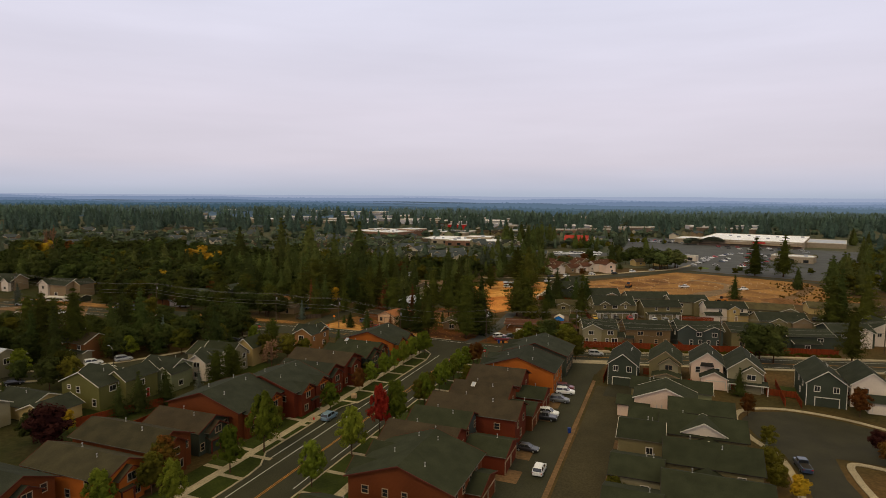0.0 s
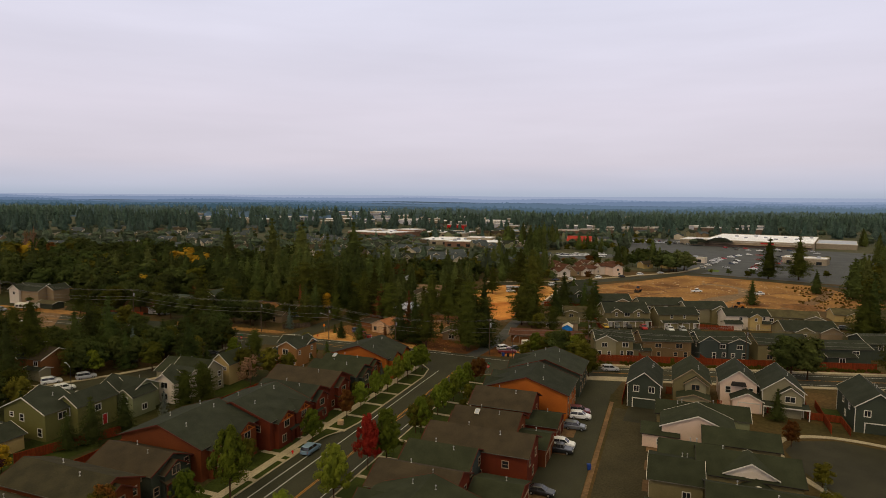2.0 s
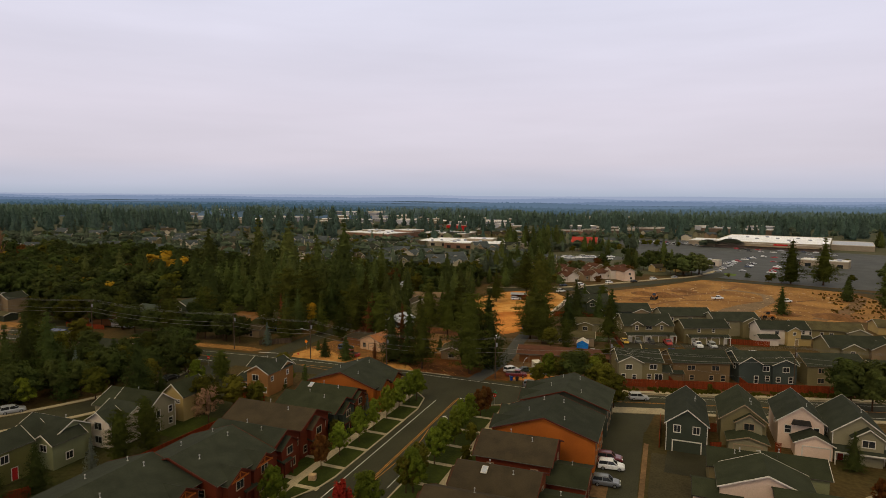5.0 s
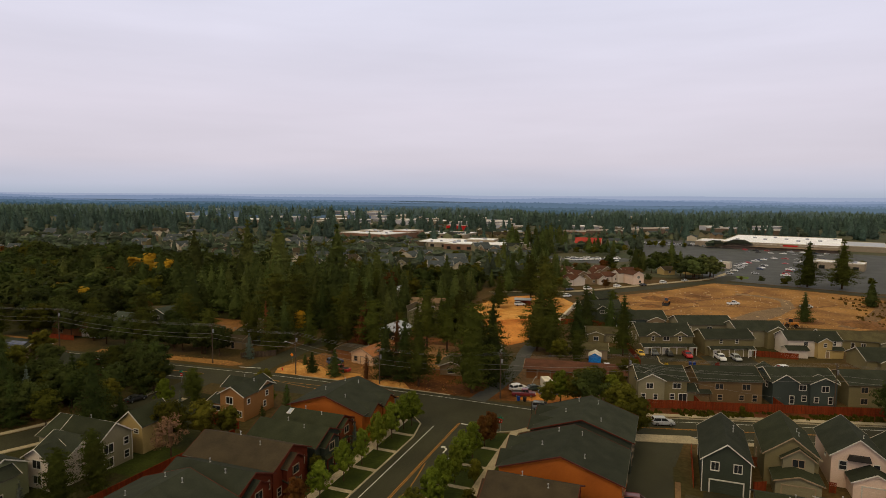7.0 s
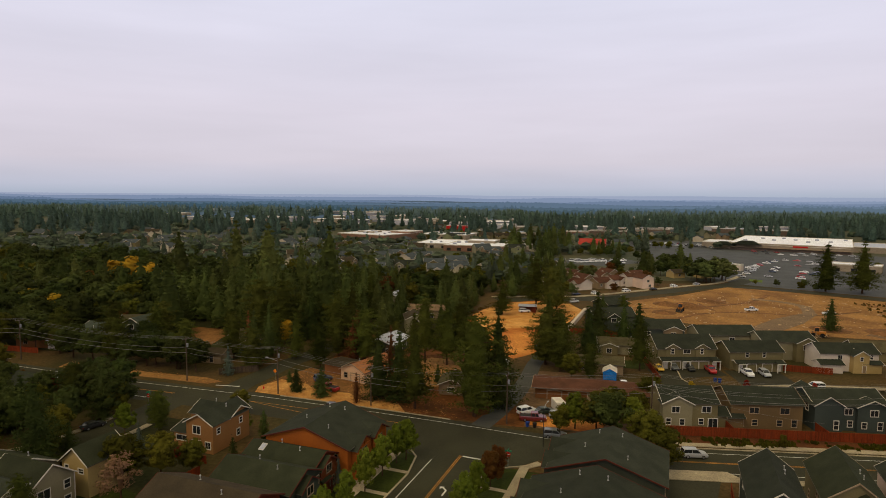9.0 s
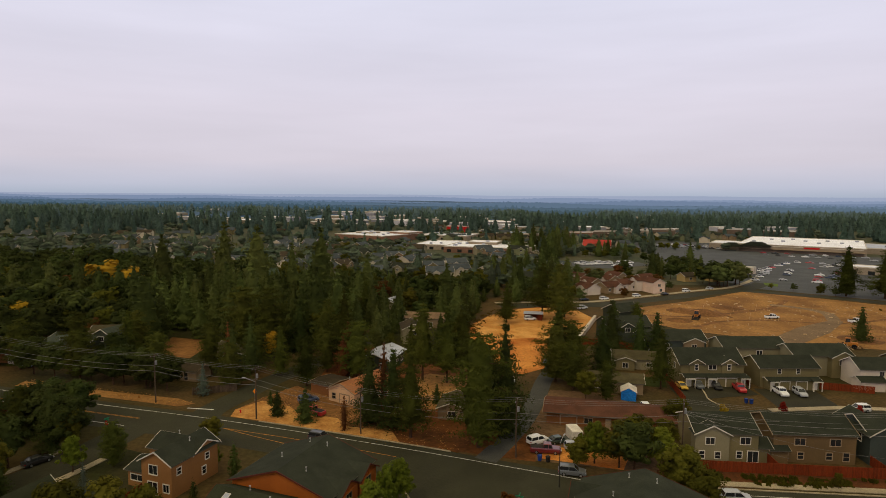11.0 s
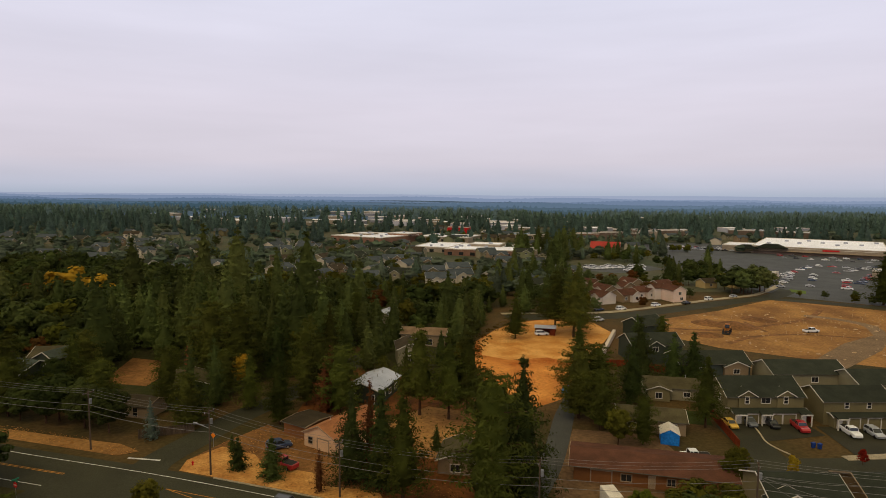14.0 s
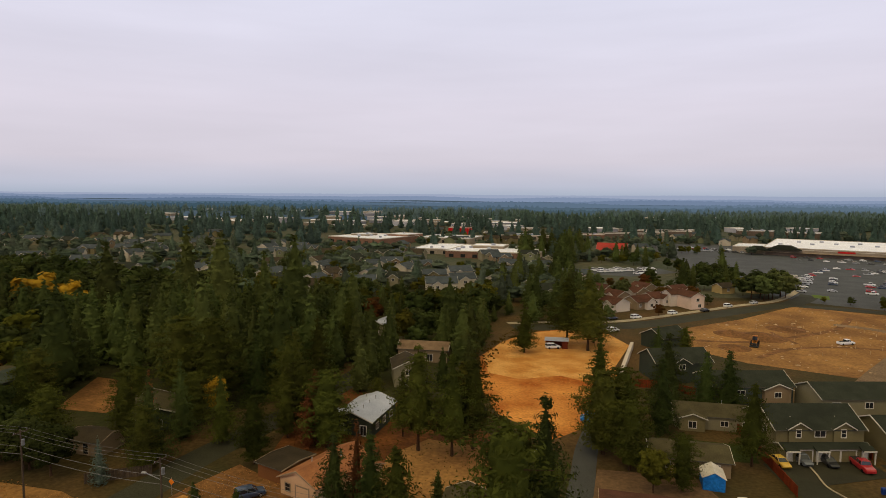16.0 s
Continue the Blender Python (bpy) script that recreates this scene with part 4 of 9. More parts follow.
def cross_town(a, b0, b1, wall, roof, label, depth=9.5, h=5.6, pitch=0.45, side=1, wall2=None):
    """Townhouse whose ridge runs from the avenue back to the alley."""
    span = b1 - b0
    b = (b0 + b1) / 2
    blocks = [B(0, 0, span, depth, h, "x", pitch, wall, roof, over=0.5),
              B(-side * (span / 2 - 1.6), 0, 5.0, 4.6, h - 0.5, "x", 0.6, wall2 or wall, roof)]
    f = "W" if side > 0 else "E"
    g = "E" if side > 0 else "W"
    wins = [(0, "S", -span * 0.3, 3.3, 1.0, 1.1), (0, "S", span * 0.3, 3.3, 1.0, 1.1), (0, "S", span * 0.05, 1.0, 0.9, 1.2),
            (1, f, 0, 3.4, 1.5, 1.2), (1, f, 0.9, 0.9, 1.1, 1.3), (0, f, 3.2, 3.3, 0.9, 1.2), (0, f, -3.2, 0.9, 0.9, 1.2),
            (0, g, -2.4, 3.4, 0.9, 1.2), (0, g, 2.2, 3.4, 0.9, 1.2), (0, g, 0, 0.9, 0.9, 1.3)]
    return house("townhouse", label, loc(a, b), ROAD, blocks, wins, doors=[(0, f, -1.2, "trim_dark")], pipes=[(0, span * 0.2, -depth * 0.12), (0, -span * 0.15, depth * 0.14)],
                 trim="trim_red", group=TG, porches=[(0, f, -1.2, 2.6, 1.6)])


def garage_wing(a, b, wall, roof, label, wd=7.5, d=8.5, h=3.4, side=1, pitch=0.3):
    return house("garage", label, loc(a, b), ROAD, [B(0, 0, wd, d, h, "x", pitch, wall, roof, over=0.35)],
                 [(0, "S", -1.5, 1.2, 0.8, 0.9)], garages=[(0, "E" if side > 0 else "W", -2.1, 3.4), (0, "E" if side > 0 else "W", 2.1, 3.4)], pipes=[(0, 1.0, 0.8)], trim="trim_red", group="garages behind townhouses")


# east row of the avenue
gable_town(-94.2, 23.8, "w_rust", "roof_green", "rust-brown two-storey townhouse with dark green-black shingle roof", 15, 17)
cross_town(-116, 14, 32, "w_rust", "roof_brown", "rust-brown two-storey townhouse with brown shingle roof")
cross_town(-105, 14.5, 30, "w_slate", "roof_green", "slate-grey townhouse with green-black shingle roof", h=5.2)
cross_town(-75, 13.6, 26.6, "w_red", "roof_brown", "red-sided townhouse with brown shingle roof", depth=9)
cross_town(-64.5, 14.2, 25.6, "w_blue", "roof_green", "blue-grey townhouse with dark shingle roof beside the avenue", depth=8.6, h=5.0)
cross_town(-57, 15.2, 33.6, "w_red", "roof_brown", "barn-red townhouse with brown shingle roof", depth=9, h=5.7)
cross_town(-47.5, 16.8, 29, "w_rust", "roof_brown", "rust-brown townhouse with a skylight in brown roof", depth=9.5)
cross_town(-34.5, 16.8, 29, "w_red", "roof_brown", "red townhouse with brown shingle roof and street trees before it", depth=10)
gable_town(-27.2, 25.6, "w_orange", "roof_slate", "bright orange-brown townhouse with slate shingle roof", 13, 18)
gable_town(-10, 26.4, "w_slate", "roof_slate", "dark slate townhouse with red fascia at the crossing", 13, 17)
for a, wall, rf in ((-84, "w_rust", "roof_green"), (-69.5, "w_red", "roof_green"), (-47.5, "w_rust", "roof_green"), (-36.5, "w_red", "roof_green")):
    garage_wing(a, 31.0, wall, rf, "low garage with dark shingle roof behind townhouses")
# west row of the avenue
gable_town(-79.8, -26.0, "w_rust", "roof_slate", "rust-brown two-storey townhouse with timber-braced street gables", 14, 17.5, side=-1)
gable_town(-65.2, -22.6, "w_red", "roof_slate", "barn-red townhouse with timber-braced street gables", 13, 16.5, side=-1)
cross_town(-95.4, -36.5, -18.5, "w_rust", "roof_umber", "brown townhouse with worn olive shingle roof", depth=8.8, pitch=0.42, side=-1)
cross_town(-84.2, -32, -19.2, "w_slate", "roof_brown", "slate-blue townhouse with brown shingle roof", depth=8.2, h=4.6, side=-1)
cross_town(-105, -35, -18, "w_orange", "roof_umber", "orange-brown townhouse with olive shingle roof", depth=8.6, h=4.8, side=-1)
cross_town(-116, -46, -26, "w_rust", "roof_slate", "brown townhouse with dark shingle roof", depth=10, h=4.8, side=-1)
cross_town(-47.5, -28.5, -15, "w_red", "roof_slate", "barn-red townhouse with slate shingle roof", depth=8.5, h=5.4, side=-1)
cross_town(-38, -31.6, -15.2, "w_red", "roof_brown", "red townhouse with brown shingle roof and pale eave", depth=9.4, h=5.6, side=-1)
cross_town(-28, -28, -14.6, "w_slate", "roof_green", "dark slate townhouse with green-black roof", depth=8, h=5.2, side=-1)
cross_town(-20.5, -29, -16, "w_rust", "roof_green", "rust-brown townhouse with green-black roof", depth=6.5, h=5.0, side=-1)
gable_town(-16.8, -21.8, "w_orange", "roof_slate", "orange-brown townhouse with slate roof at the crossing", 13, 16, side=-1)
# skylights
for a, b in ((-48.8, 21.0), (-24.5, -24.5)):
    x, y = loc(a, b)
    bm = bmesh.new()
    box(bm, -0.45, 0.45, -0.7, 0.7, 0, 0.14, 0.02)
    s = part("skylight", bm, M["trim"], None, m=Matrix.Translation((x, y, gz(x) + 7.45)) @ Matrix.Rotation(ROAD, 4, "Z") @ Matrix.Rotation(0.42, 4, "X"))
    tagged(s, "pale framed skylight on a shingle roof", "skylight")
    bm = bmesh.new()
    box(bm, -0.36, 0.36, -0.6, 0.6, 0.1, 0.16)
    part("pane", bm, M["roof_metal"], s)

# grey and white houses east of the lane
EG = "houses of the eastern close"
house("house", "dark slate two-storey house with white trim and garage", loc(-11.5, 49.8), ROAD, [B(0, 7.5, 7.2, 15, 5.7, "y", 0.75, "w_slate", "roof_slate", boards=1)],
      [(0, "S", -1.7, 3.9, 1.1, 1.3), (0, "S", 1.7, 3.9, 1.1, 1.3), (0, "W", 3, 3.7, 0.9, 1.2), (0, "W", -3, 3.7, 0.9, 1.2), (0, "E", 0, 3.7, 0.9, 1.2), (0, "N", 0, 3.7, 1.4, 1.2)], garages=[(0, "S", 0.1, 4.9)], pipes=[(0, 1.6, 9), (0, 1.8, 11)], group=EG)
house("house", "taupe two-storey house with nested front gables", loc(-6.5, 60.2), ROAD, [B(0, 8.5, 8.0, 13, 5.6, "y", 0.75, "w_taupe", "roof_green"), B(0.9, 2.5, 4.6, 2.6, 5.4, "y", 0.7, "w_grey", "roof_green"), B(0.4, 0, 6.6, 5, 2.9, "y", 0.3, "w_grey", "roof_green")],
      [(1, "S", 0, 4.0, 1.7, 1.2), (0, "W", 2, 3.8, 0.9, 1.2), (0, "W", -3, 1.2, 0.9, 1.2), (0, "E", 2, 3.8, 0.9, 1.2)], garages=[(2, "S", 0, 4.6)], pipes=[(0, 1.6, 6), (0, 1.6, 8)], group=EG, trim="trim_tan")
house("house", "pale pink two-storey house with white trim", loc(-2.5, 70.6), ROAD, [B(0, 7.5, 7.8, 12, 5.6, "y", 0.75, "w_pink", "roof_slate"), B(1.6, 0.2, 6.2, 5, 2.9, "y", 0.5, "w_pink", "roof_slate")],
      [(0, "S", -2.2, 3.2, 1.0, 1.4), (0, "S", 2.6, 3.2, 0.9, 1.4), (0, "W", 2, 3.8, 0.9, 1.2), (0, "E", 2, 3.8, 0.9, 1.2)], garages=[(1, "S", 0.4, 4.4)], pipes=[(0, 1.4, 5)], group=EG)
bmx = bmesh.new()
prism(bmx, [(-1.7, 0), (1.7, 0), (1.4, 0.9), (-1.4, 0.9)], 0.7)
cx0, cy0 = loc(-1.6, 70.6)
tagged(part("window_hood", bmx, M["trim_dark"], None, m=Matrix.Translation((cx0, cy0, gz(cx0) + 5.1)) @ Matrix.Rotation(ROAD, 4, "Z")), "dark shingled hood on a pale pink gable", "window hood")
house("house", "grey two-storey house with white-trimmed nested gables and porch", loc(-5.5, 79.6), ROAD, [B(0, 8.5, 8.4, 13, 5.6, "y", 0.75, "w_grey", "roof_slate", boards=1), B(1.2, 2.2, 4.8, 3, 5.2, "y", 0.7, "w_grey", "roof_slate")],
      [(1, "S", 0, 3.6, 1.9, 1.2), (0, "W", 2, 3.8, 0.9, 1.2), (0, "W", -3, 3.8, 0.9, 1.2), (0, "E", 0, 3.8, 0.9, 1.2)], garages=[(0, "S", 1.6, 4.2)], doors=[(0, "S", -2.8, "door_red")], porches=[(0, "S", 0.4, 9.4, 2.6)], pipes=[(0, 1.6, 8)], group=EG)
house("house", "dark slate two-storey house with white-framed garage door", loc(-8.5, 96.6), ROAD, [B(0, 7.5, 8.4, 15, 5.7, "y", 0.72, "w_slate", "roof_slate", boards=1)],
      [(0, "S", -2.0, 3.7, 1.1, 1.2), (0, "S", 2.0, 3.7, 1.1, 1.2), (0, "W", 3, 3.7, 0.9, 1.2), (0, "W", -2, 3.7, 0.9, 1.2), (0, "W", 0, 1.2, 0.9, 1.2)], garages=[(0, "S", 0.2, 4.9)], pipes=[(0, 1.8, 9), (0, 1.9, 11)], group=EG)
house("house", "off-white two-storey house with slate roof and garage", loc(-6.5, 106.5), ROAD, [B(0, 7.5, 8.4, 13, 5.6, "y", 0.72, "w_white", "roof_slate"), B(1.5, -0.5, 6, 5, 2.8, "x", 0.4, "w_white", "roof_slate")],
      [(0, "S", -1.4, 3.6, 1.5, 1.2), (0, "W", 2, 3.8, 0.9, 1.2)], garages=[(1, "S", 0.2, 4.6)], group=EG)
house("house", "off-white house with slate gables beside the close", loc(-2.0, 118), ROAD, [B(0, 6, 9, 12, 5.4, "x", 0.5, "w_white", "roof_slate")], [(0, "S", -2, 3.4, 1.2, 1.2), (0, "S", 2, 3.4, 1.2, 1.2), (0, "S", 2, 0.9, 1.2, 1.2)], group=EG)
# southern part of the close: staggered roofs with pale gables
DK = dict(gutter=0, trim="trim_dark")
house("house", "pale pink house with broad dark green-black roofs", loc(-27, 60), ROAD, [B(0.6, -2.6, 13, 8, 4.6, "y", 0.4, "w_pink", "roof_green"), B(-6.2, -4.2, 6.5, 6.5, 2.9, "x", 0.35, "w_pink", "roof_green", **DK), B(6, 6, 9, 8, 4.4, "x", 0.4, "w_green", "roof_green"), B(-2, 5, 10, 8, 4.4, "x", 0.4, "w_taupe", "roof_green", **DK), B(7.8, -7.5, 12.5, 8, 4.2, "x", 0.42, "w_taupe", "roof_green", **DK)],
      [(0, "S", 2.2, 2.8, 1.3, 0.7), (0, "S", -3.4, 0.9, 1.1, 1.1), (1, "S", 0, 1.0, 1.0, 1.0), (2, "E", 0, 1.4, 0.9, 1.1)], pipes=[(3, -3, 4), (3, -2.2, 4.6), (2, 4, 7)], group=EG)
house("house", "low house with wide green-black roof and white gables", loc(-51.5, 62), ROAD, [B(-5.4, -0.6, 8, 11, 4.2, "x", 0.3, "w_taupe", "roof_green", gutter=1, trim="trim"), B(5.5, 3, 15, 10.5, 4.8, "x", 0.42, "w_taupe", "roof_green", **DK), B(5.6, 0.4, 7.4, 5, 5.4, "y", 0.52, "w_white", "roof_green"), B(6.4, -2.6, 5.4, 3.6, 3.6, "y", 0.5, "w_taupe", "roof_green"), B(-3, 7, 10, 8, 4.4, "x", 0.4, "w_taupe", "roof_green", **DK)],
      [(0, "S", 1.6, 1.6, 1.1, 1.2), (0, "W", 0, 1.4, 1.0, 1.1), (2, "S", 0, 4.4, 1.0, 0.5)], pipes=[(0, -4.4, 1.6), (0, -3.6, 2.0), (1, 2, 5), (4, -3, 8), (4, -2, 7.4)], garages=[(0, "W", 3, 3.2)], group=EG)
house("house", "tan house with wide green-black roof and pale eaves", loc(-64.5, 62), ROAD, [B(-5.4, -4.6, 8, 9.5, 4.0, "x", 0.32, "w_grey", "roof_green", **DK), B(6.4, 2.4, 15, 11, 4.8, "x", 0.4, "w_taupe", "roof_green", **DK), B(5.6, -4.0, 5, 3.4, 3.6, "y", 0.5, "w_olive", "roof_green", **DK)],
      [(0, "S", 1.4, 1.6, 1.1, 1.2), (1, "S", 4.4, 2.6, 1.1, 1.3), (0, "W", 0, 1.2, 0.9, 1.1)], pipes=[(0, -4, -3), (0, -2.8, -4), (1, 3, 4), (1, 8, 1)], garages=[(0, "W", 2.4, 3.2)], group=EG)
house("house", "grey-tan house with wide green-black roof", loc(-78.5, 62), ROAD, [B(-5.4, -3.6, 8, 9.5, 4.0, "x", 0.32, "w_grey", "roof_green", **DK), B(6.4, 2.4, 15, 11, 4.8, "x", 0.4, "w_taupe", "roof_green", **DK), B(5.6, -4.0, 5, 3.4, 3.6, "y", 0.5, "w_olive", "roof_green", **DK)],
      [(0, "S", 1.4, 1.6, 1.1, 1.2), (1, "S", 4.4, 2.6, 1.1, 1.3)], pipes=[(0, -3, -3), (1, 3, 4)], group=EG)
house("house", "dark-roofed house at the end of the lane", loc(-92, 63), ROAD, [B(0, 0, 20, 10, 4.4, "x", 0.36, "w_taupe", "roof_green", **DK)], [(0, "S", 0, 1.6, 0.9, 1.1)], group=EG)

# duplex row behind the red fence
DG = "duplexes north of the cross street"
W1, H1 = 1.5, 1.2
E0 = radians(-2.5)
house("duplex", "olive-grey duplex with white-trimmed gable behind red fence", (50.0, 206), E0, [B(0, 0, 11, 10, 5.4, "x", 0.42, "w_taupe", "roof_slate"), B(-2.8, -4.4, 6.0, 2.2, 5.4, "y", 0.5, "w_grey", "roof_slate"), B(6.4, -2, 3, 5, 2.7, "x", 0.4, "w_taupe", "roof_slate")],
      [(1, "S", -0.4, 3.5, W1, H1), (0, "S", 3.2, 3.5, 1.7, H1), (1, "S", -1.8, 0.9, 0.9, 1.3), (1, "S", 1.0, 0.9, 0.9, 1.2), (0, "S", 2.2, 0.9, 0.9, 1.2), (0, "S", 4.6, 0.2, 1.8, 2.0)], group=DG)
house("duplex", "brown duplex with white-trimmed windows behind red fence", (66.0, 206.5), E0, [B(0, 0, 14.5, 10, 5.4, "x", 0.42, "w_umber", "roof_slate"), B(-6.6, -3, 3, 6, 2.7, "x", 0.4, "w_umber", "roof_slate")],
      [(0, "S", -2.6, 3.4, 1.8, 1.2), (0, "S", 3.6, 3.4, 1.8, 1.2), (0, "S", -2.4, 0.8, 1.0, 1.2), (0, "S", 2.6, 0.8, 1.0, 1.2), (0, "S", 5.6, 0.6, 1.0, 1.5), (0, "S", -5.2, 0.5, 1.0, 1.6)], group=DG, trim="trim_tan")
house("duplex", "blue-grey duplex with two white-trimmed gables behind red fence", (83.6, 206.5), E0, [B(0, 0.3, 14.5, 10, 5.4, "x", 0.42, "w_blue", "roof_slate"), B(-5.0, 0, 5.6, 11, 5.6, "y", 0.62, "w_blue", "roof_slate"), B(3.8, -4.4, 6, 2.2, 5.4, "y", 0.45, "w_blue", "roof_slate")],
      [(0, "S", -0.6, 3.5, W1, H1), (2, "S", 0.3, 3.5, W1, H1), (1, "S", 1.6, 0.5, 0.9, 1.8), (0, "S", -0.2, 0.9, 0.9, 1.2), (2, "S", -1.6, 0.9, 0.9, 1.2), (2, "S", 1.6, 0.6, 0.9, 1.6), (1, "W", 2.5, 3.6, 1.0, 1.4)], group=DG)
house("duplex", "tan-brown duplex with slate roof behind red fence", (101, 206), E0, [B(0, 0, 15, 10, 5.4, "x", 0.42, "w_taupe", "roof_slate")],
      [(0, "S", -4, 3.5, W1, H1), (0, "S", 3, 3.5, W1, H1), (0, "S", -4, 0.8, W1, H1), (0, "S", 0, 0.8, 1, H1), (0, "S", 5, 0.8, W1, H1)], group=DG, trim="trim_tan")
house("duplex", "low dark duplex with pale eaves behind red fence", (119, 205), E0, [B(0, 0, 15, 10, 4.6, "x", 0.3, "w_slate", "roof_slate"), B(-2, -5, 8, 4, 2.6, "x", 0.3, "w_slate", "roof_slate")],
      [(0, "S", 3, 3.0, 1.8, 0.9), (1, "S", 0, 0.9, 1.6, 1.2)], group=DG)
house("duplex", "dark slate duplex with pale gables", (136, 210), E0, [B(0, 0, 14, 10, 5.2, "x", 0.42, "w_slate", "roof_slate"), B(3, -4, 6, 3, 5.2, "y", 0.5, "w_white", "roof_slate")], [(0, "S", -3, 3.4, W1, H1)], group=DG)
# inner court
house("duplex", "taupe duplex with twin dormer gables and four garages", (66.5, 253.3), radians(2), [B(0, 0, 16.5, 11, 5.3, "x", 0.52, "w_taupe", "roof_slate"), B(-4.2, -4.6, 3.6, 2.4, 5.6, "y", 0.6, "w_taupe", "roof_slate"), B(4.2, -4.6, 3.6, 2.4, 5.6, "y", 0.6, "w_taupe", "roof_slate"), B(0, -6.4, 15.6, 2.6, 2.6, "x", 0.3, "w_taupe", "roof_slate")],
      [(1, "S", 0, 3.9, 0.8, 1.4), (2, "S", 0, 3.9, 0.8, 1.4), (0, "S", 0, 3.9, 1.9, 1.3), (0, "W", 2, 3.6, 0.8, 1.2), (0, "W", -2, 3.6, 0.8, 1.2)], garages=[(3, "S", -4.0, 2.6), (3, "S", 4.0, 2.6), (3, "S", 1.2, 2.4)],
      porches=[(3, "S", -6.9, 2.6, 1.4), (3, "S", -1.4, 2.4, 1.4), (3, "S", 7.0, 2.4, 1.4)], doors=[(3, "S", -6.8, "trim"), (3, "S", -1.4, "trim"), (3, "S", 7.0, "trim")], group=DG)
house("duplex", "dark taupe duplex with small porches and garages", (85.5, 251), radians(2), [B(0, 0, 15, 9, 5.2, "x", 0.45, "w_taupe", "roof_slate"), B(0, -5.4, 13, 2.4, 2.6, "x", 0.3, "w_taupe", "roof_slate")],
      [(0, "S", -2.6, 3.7, 0.8, 1.3), (0, "S", 2.2, 3.7, 0.8, 1.3)], garages=[(1, "S", -2.4, 2.6), (1, "S", 2.0, 2.6)], porches=[(1, "S", -5.4, 2.4, 1.4), (1, "S", 5.4, 2.4, 1.4)], doors=[(1, "S", -5.4, "trim"), (1, "S", 5.4, "trim")], group=DG)
house("duplex", "grey two-storey duplex with white gables above the court", (101, 263), radians(2), [B(0, 0, 16, 10, 5.6, "x", 0.42, "w_grey", "roof_slate"), B(4, -3, 6, 8, 5.6, "y", 0.5, "w_taupe", "roof_slate")],
      [(0, "S", -4, 3.6, 1.8, 1.2), (1, "S", 0, 3.6, 1.8, 1.2), (1, "S", 0.6, 0.9, 1.2, 1.2), (1, "E", 0, 3.6, 1.2, 1.2), (0, "S", -4, 0.9, 1.6, 1.2)], group=DG)
house("duplex", "grey duplex with long slate roof behind the court", (86, 270), radians(2), [B(0, 0, 18, 10, 5.6, "x", 0.42, "w_grey", "roof_slate")], [(0, "S", -6, 3.6, 1.6, 1.2), (0, "S", 1, 3.6, 1.6, 1.2)], group=DG)
house("duplex", "dark grey duplex with long slate roof and pale gable", (66, 277), radians(2), [B(0, 0, 18, 10, 5.6, "x", 0.42, "w_blue", "roof_slate"), B(5, -4, 6, 4, 5.2, "y", 0.42, "w_tan", "roof_slate"), B(-4.5, -4.6, 5, 3, 2.8, "x", 0.3, "w_blue", "roof_slate")], [(0, "S", -3, 3.6, 2.0, 1.0), (0, "S", -7, 0.9, 1.6, 1.2), (1, "S", 0, 3.4, 1.4, 1.1)], group=DG)
house("house", "slate-grey house with gabled dormer beyond red fence", (57.5, 297), radians(8), [B(0, 0, 15, 10, 5.2, "x", 0.5, "w_slate", "roof_slate"), B(-1, -4.6, 4.4, 2.4, 5.2, "y", 0.6, "w_slate", "roof_slate")], [(1, "S", 0, 3.6, 1.6, 1.2), (0, "S", -1, 0.8, 1.0, 1.3), (0, "E", 0, 3.6, 1.2, 1.2)], group=DG)
house("house", "low slate-roofed house before the bare lot", (66, 330), radians(30), [B(0, 0, 11, 9, 4.0, "x", 0.5, "w_slate", "roof_slate")], [(0, "E", 0, 2.2, 1.2, 1.2)])
house("house", "white and yellow two-storey house with slate roof", (112, 250), radians(-2), [B(0, 1, 16, 8, 5.2, "x", 0.5, "w_white", "roof_slate"), B(2.2, -3.4, 4.2, 3, 5.0, "y", 0.6, "w_yellow", "roof_slate"), B(5.5, -3, 5, 3, 2.6, "x", 0.35, "w_yellow", "roof_slate"), B(-6, -3.4, 6, 4, 2.6, "x", 0.4, "w_white", "roof_slate")],
      [(0, "S", -2.6, 3.4, 1.1, 1.2), (0, "S", -2.4, 0.9, 1.0, 0.9), (1, "S", 0, 3.6, 0.8, 1.0), (0, "S", 6, 3.6, 0.8, 1.2)], doors=[(1, "S", 0.8, "w_tan")])
house("house", "olive ranch house with long olive shingle roof", (134, 262), radians(-16), [B(0, 0, 22, 10, 3.0, "x", 0.4, "w_taupe", "roof_olive"), B(9, -4, 7, 5, 2.8, "y", 0.4, "w_grey", "roof_olive")], [(0, "S", -6, 1.0, 1.6, 1.1), (0, "S", 1, 1.0, 1.2, 1.1)], doors=[(0, "S", -2, "trim_dark")])
house("house", "dark-roofed ranch house with tan gables", (127, 236), radians(-4), [B(0, 0, 18, 10, 3.4, "x", 0.5, "w_taupe", "roof_slate"), B(-3, -4.5, 6, 4, 3.2, "y", 0.5, "w_taupe", "roof_slate"), B(6, -4.5, 7, 4, 3.2, "y", 0.5, "w_tan", "roof_slate")], [(1, "S", 0, 1.2, 1.2, 1.1)])
house("house", "olive ranch house with yellow gable beyond the court", (168, 268), radians(-14), [B(0, 0, 22, 9, 3.0, "x", 0.42, "w_yellow", "roof_olive"), B(-4, -4, 6, 4, 3.0, "y", 0.45, "w_yellow", "roof_olive")], [(0, "S", 3, 1.0, 1.4, 1.1)])
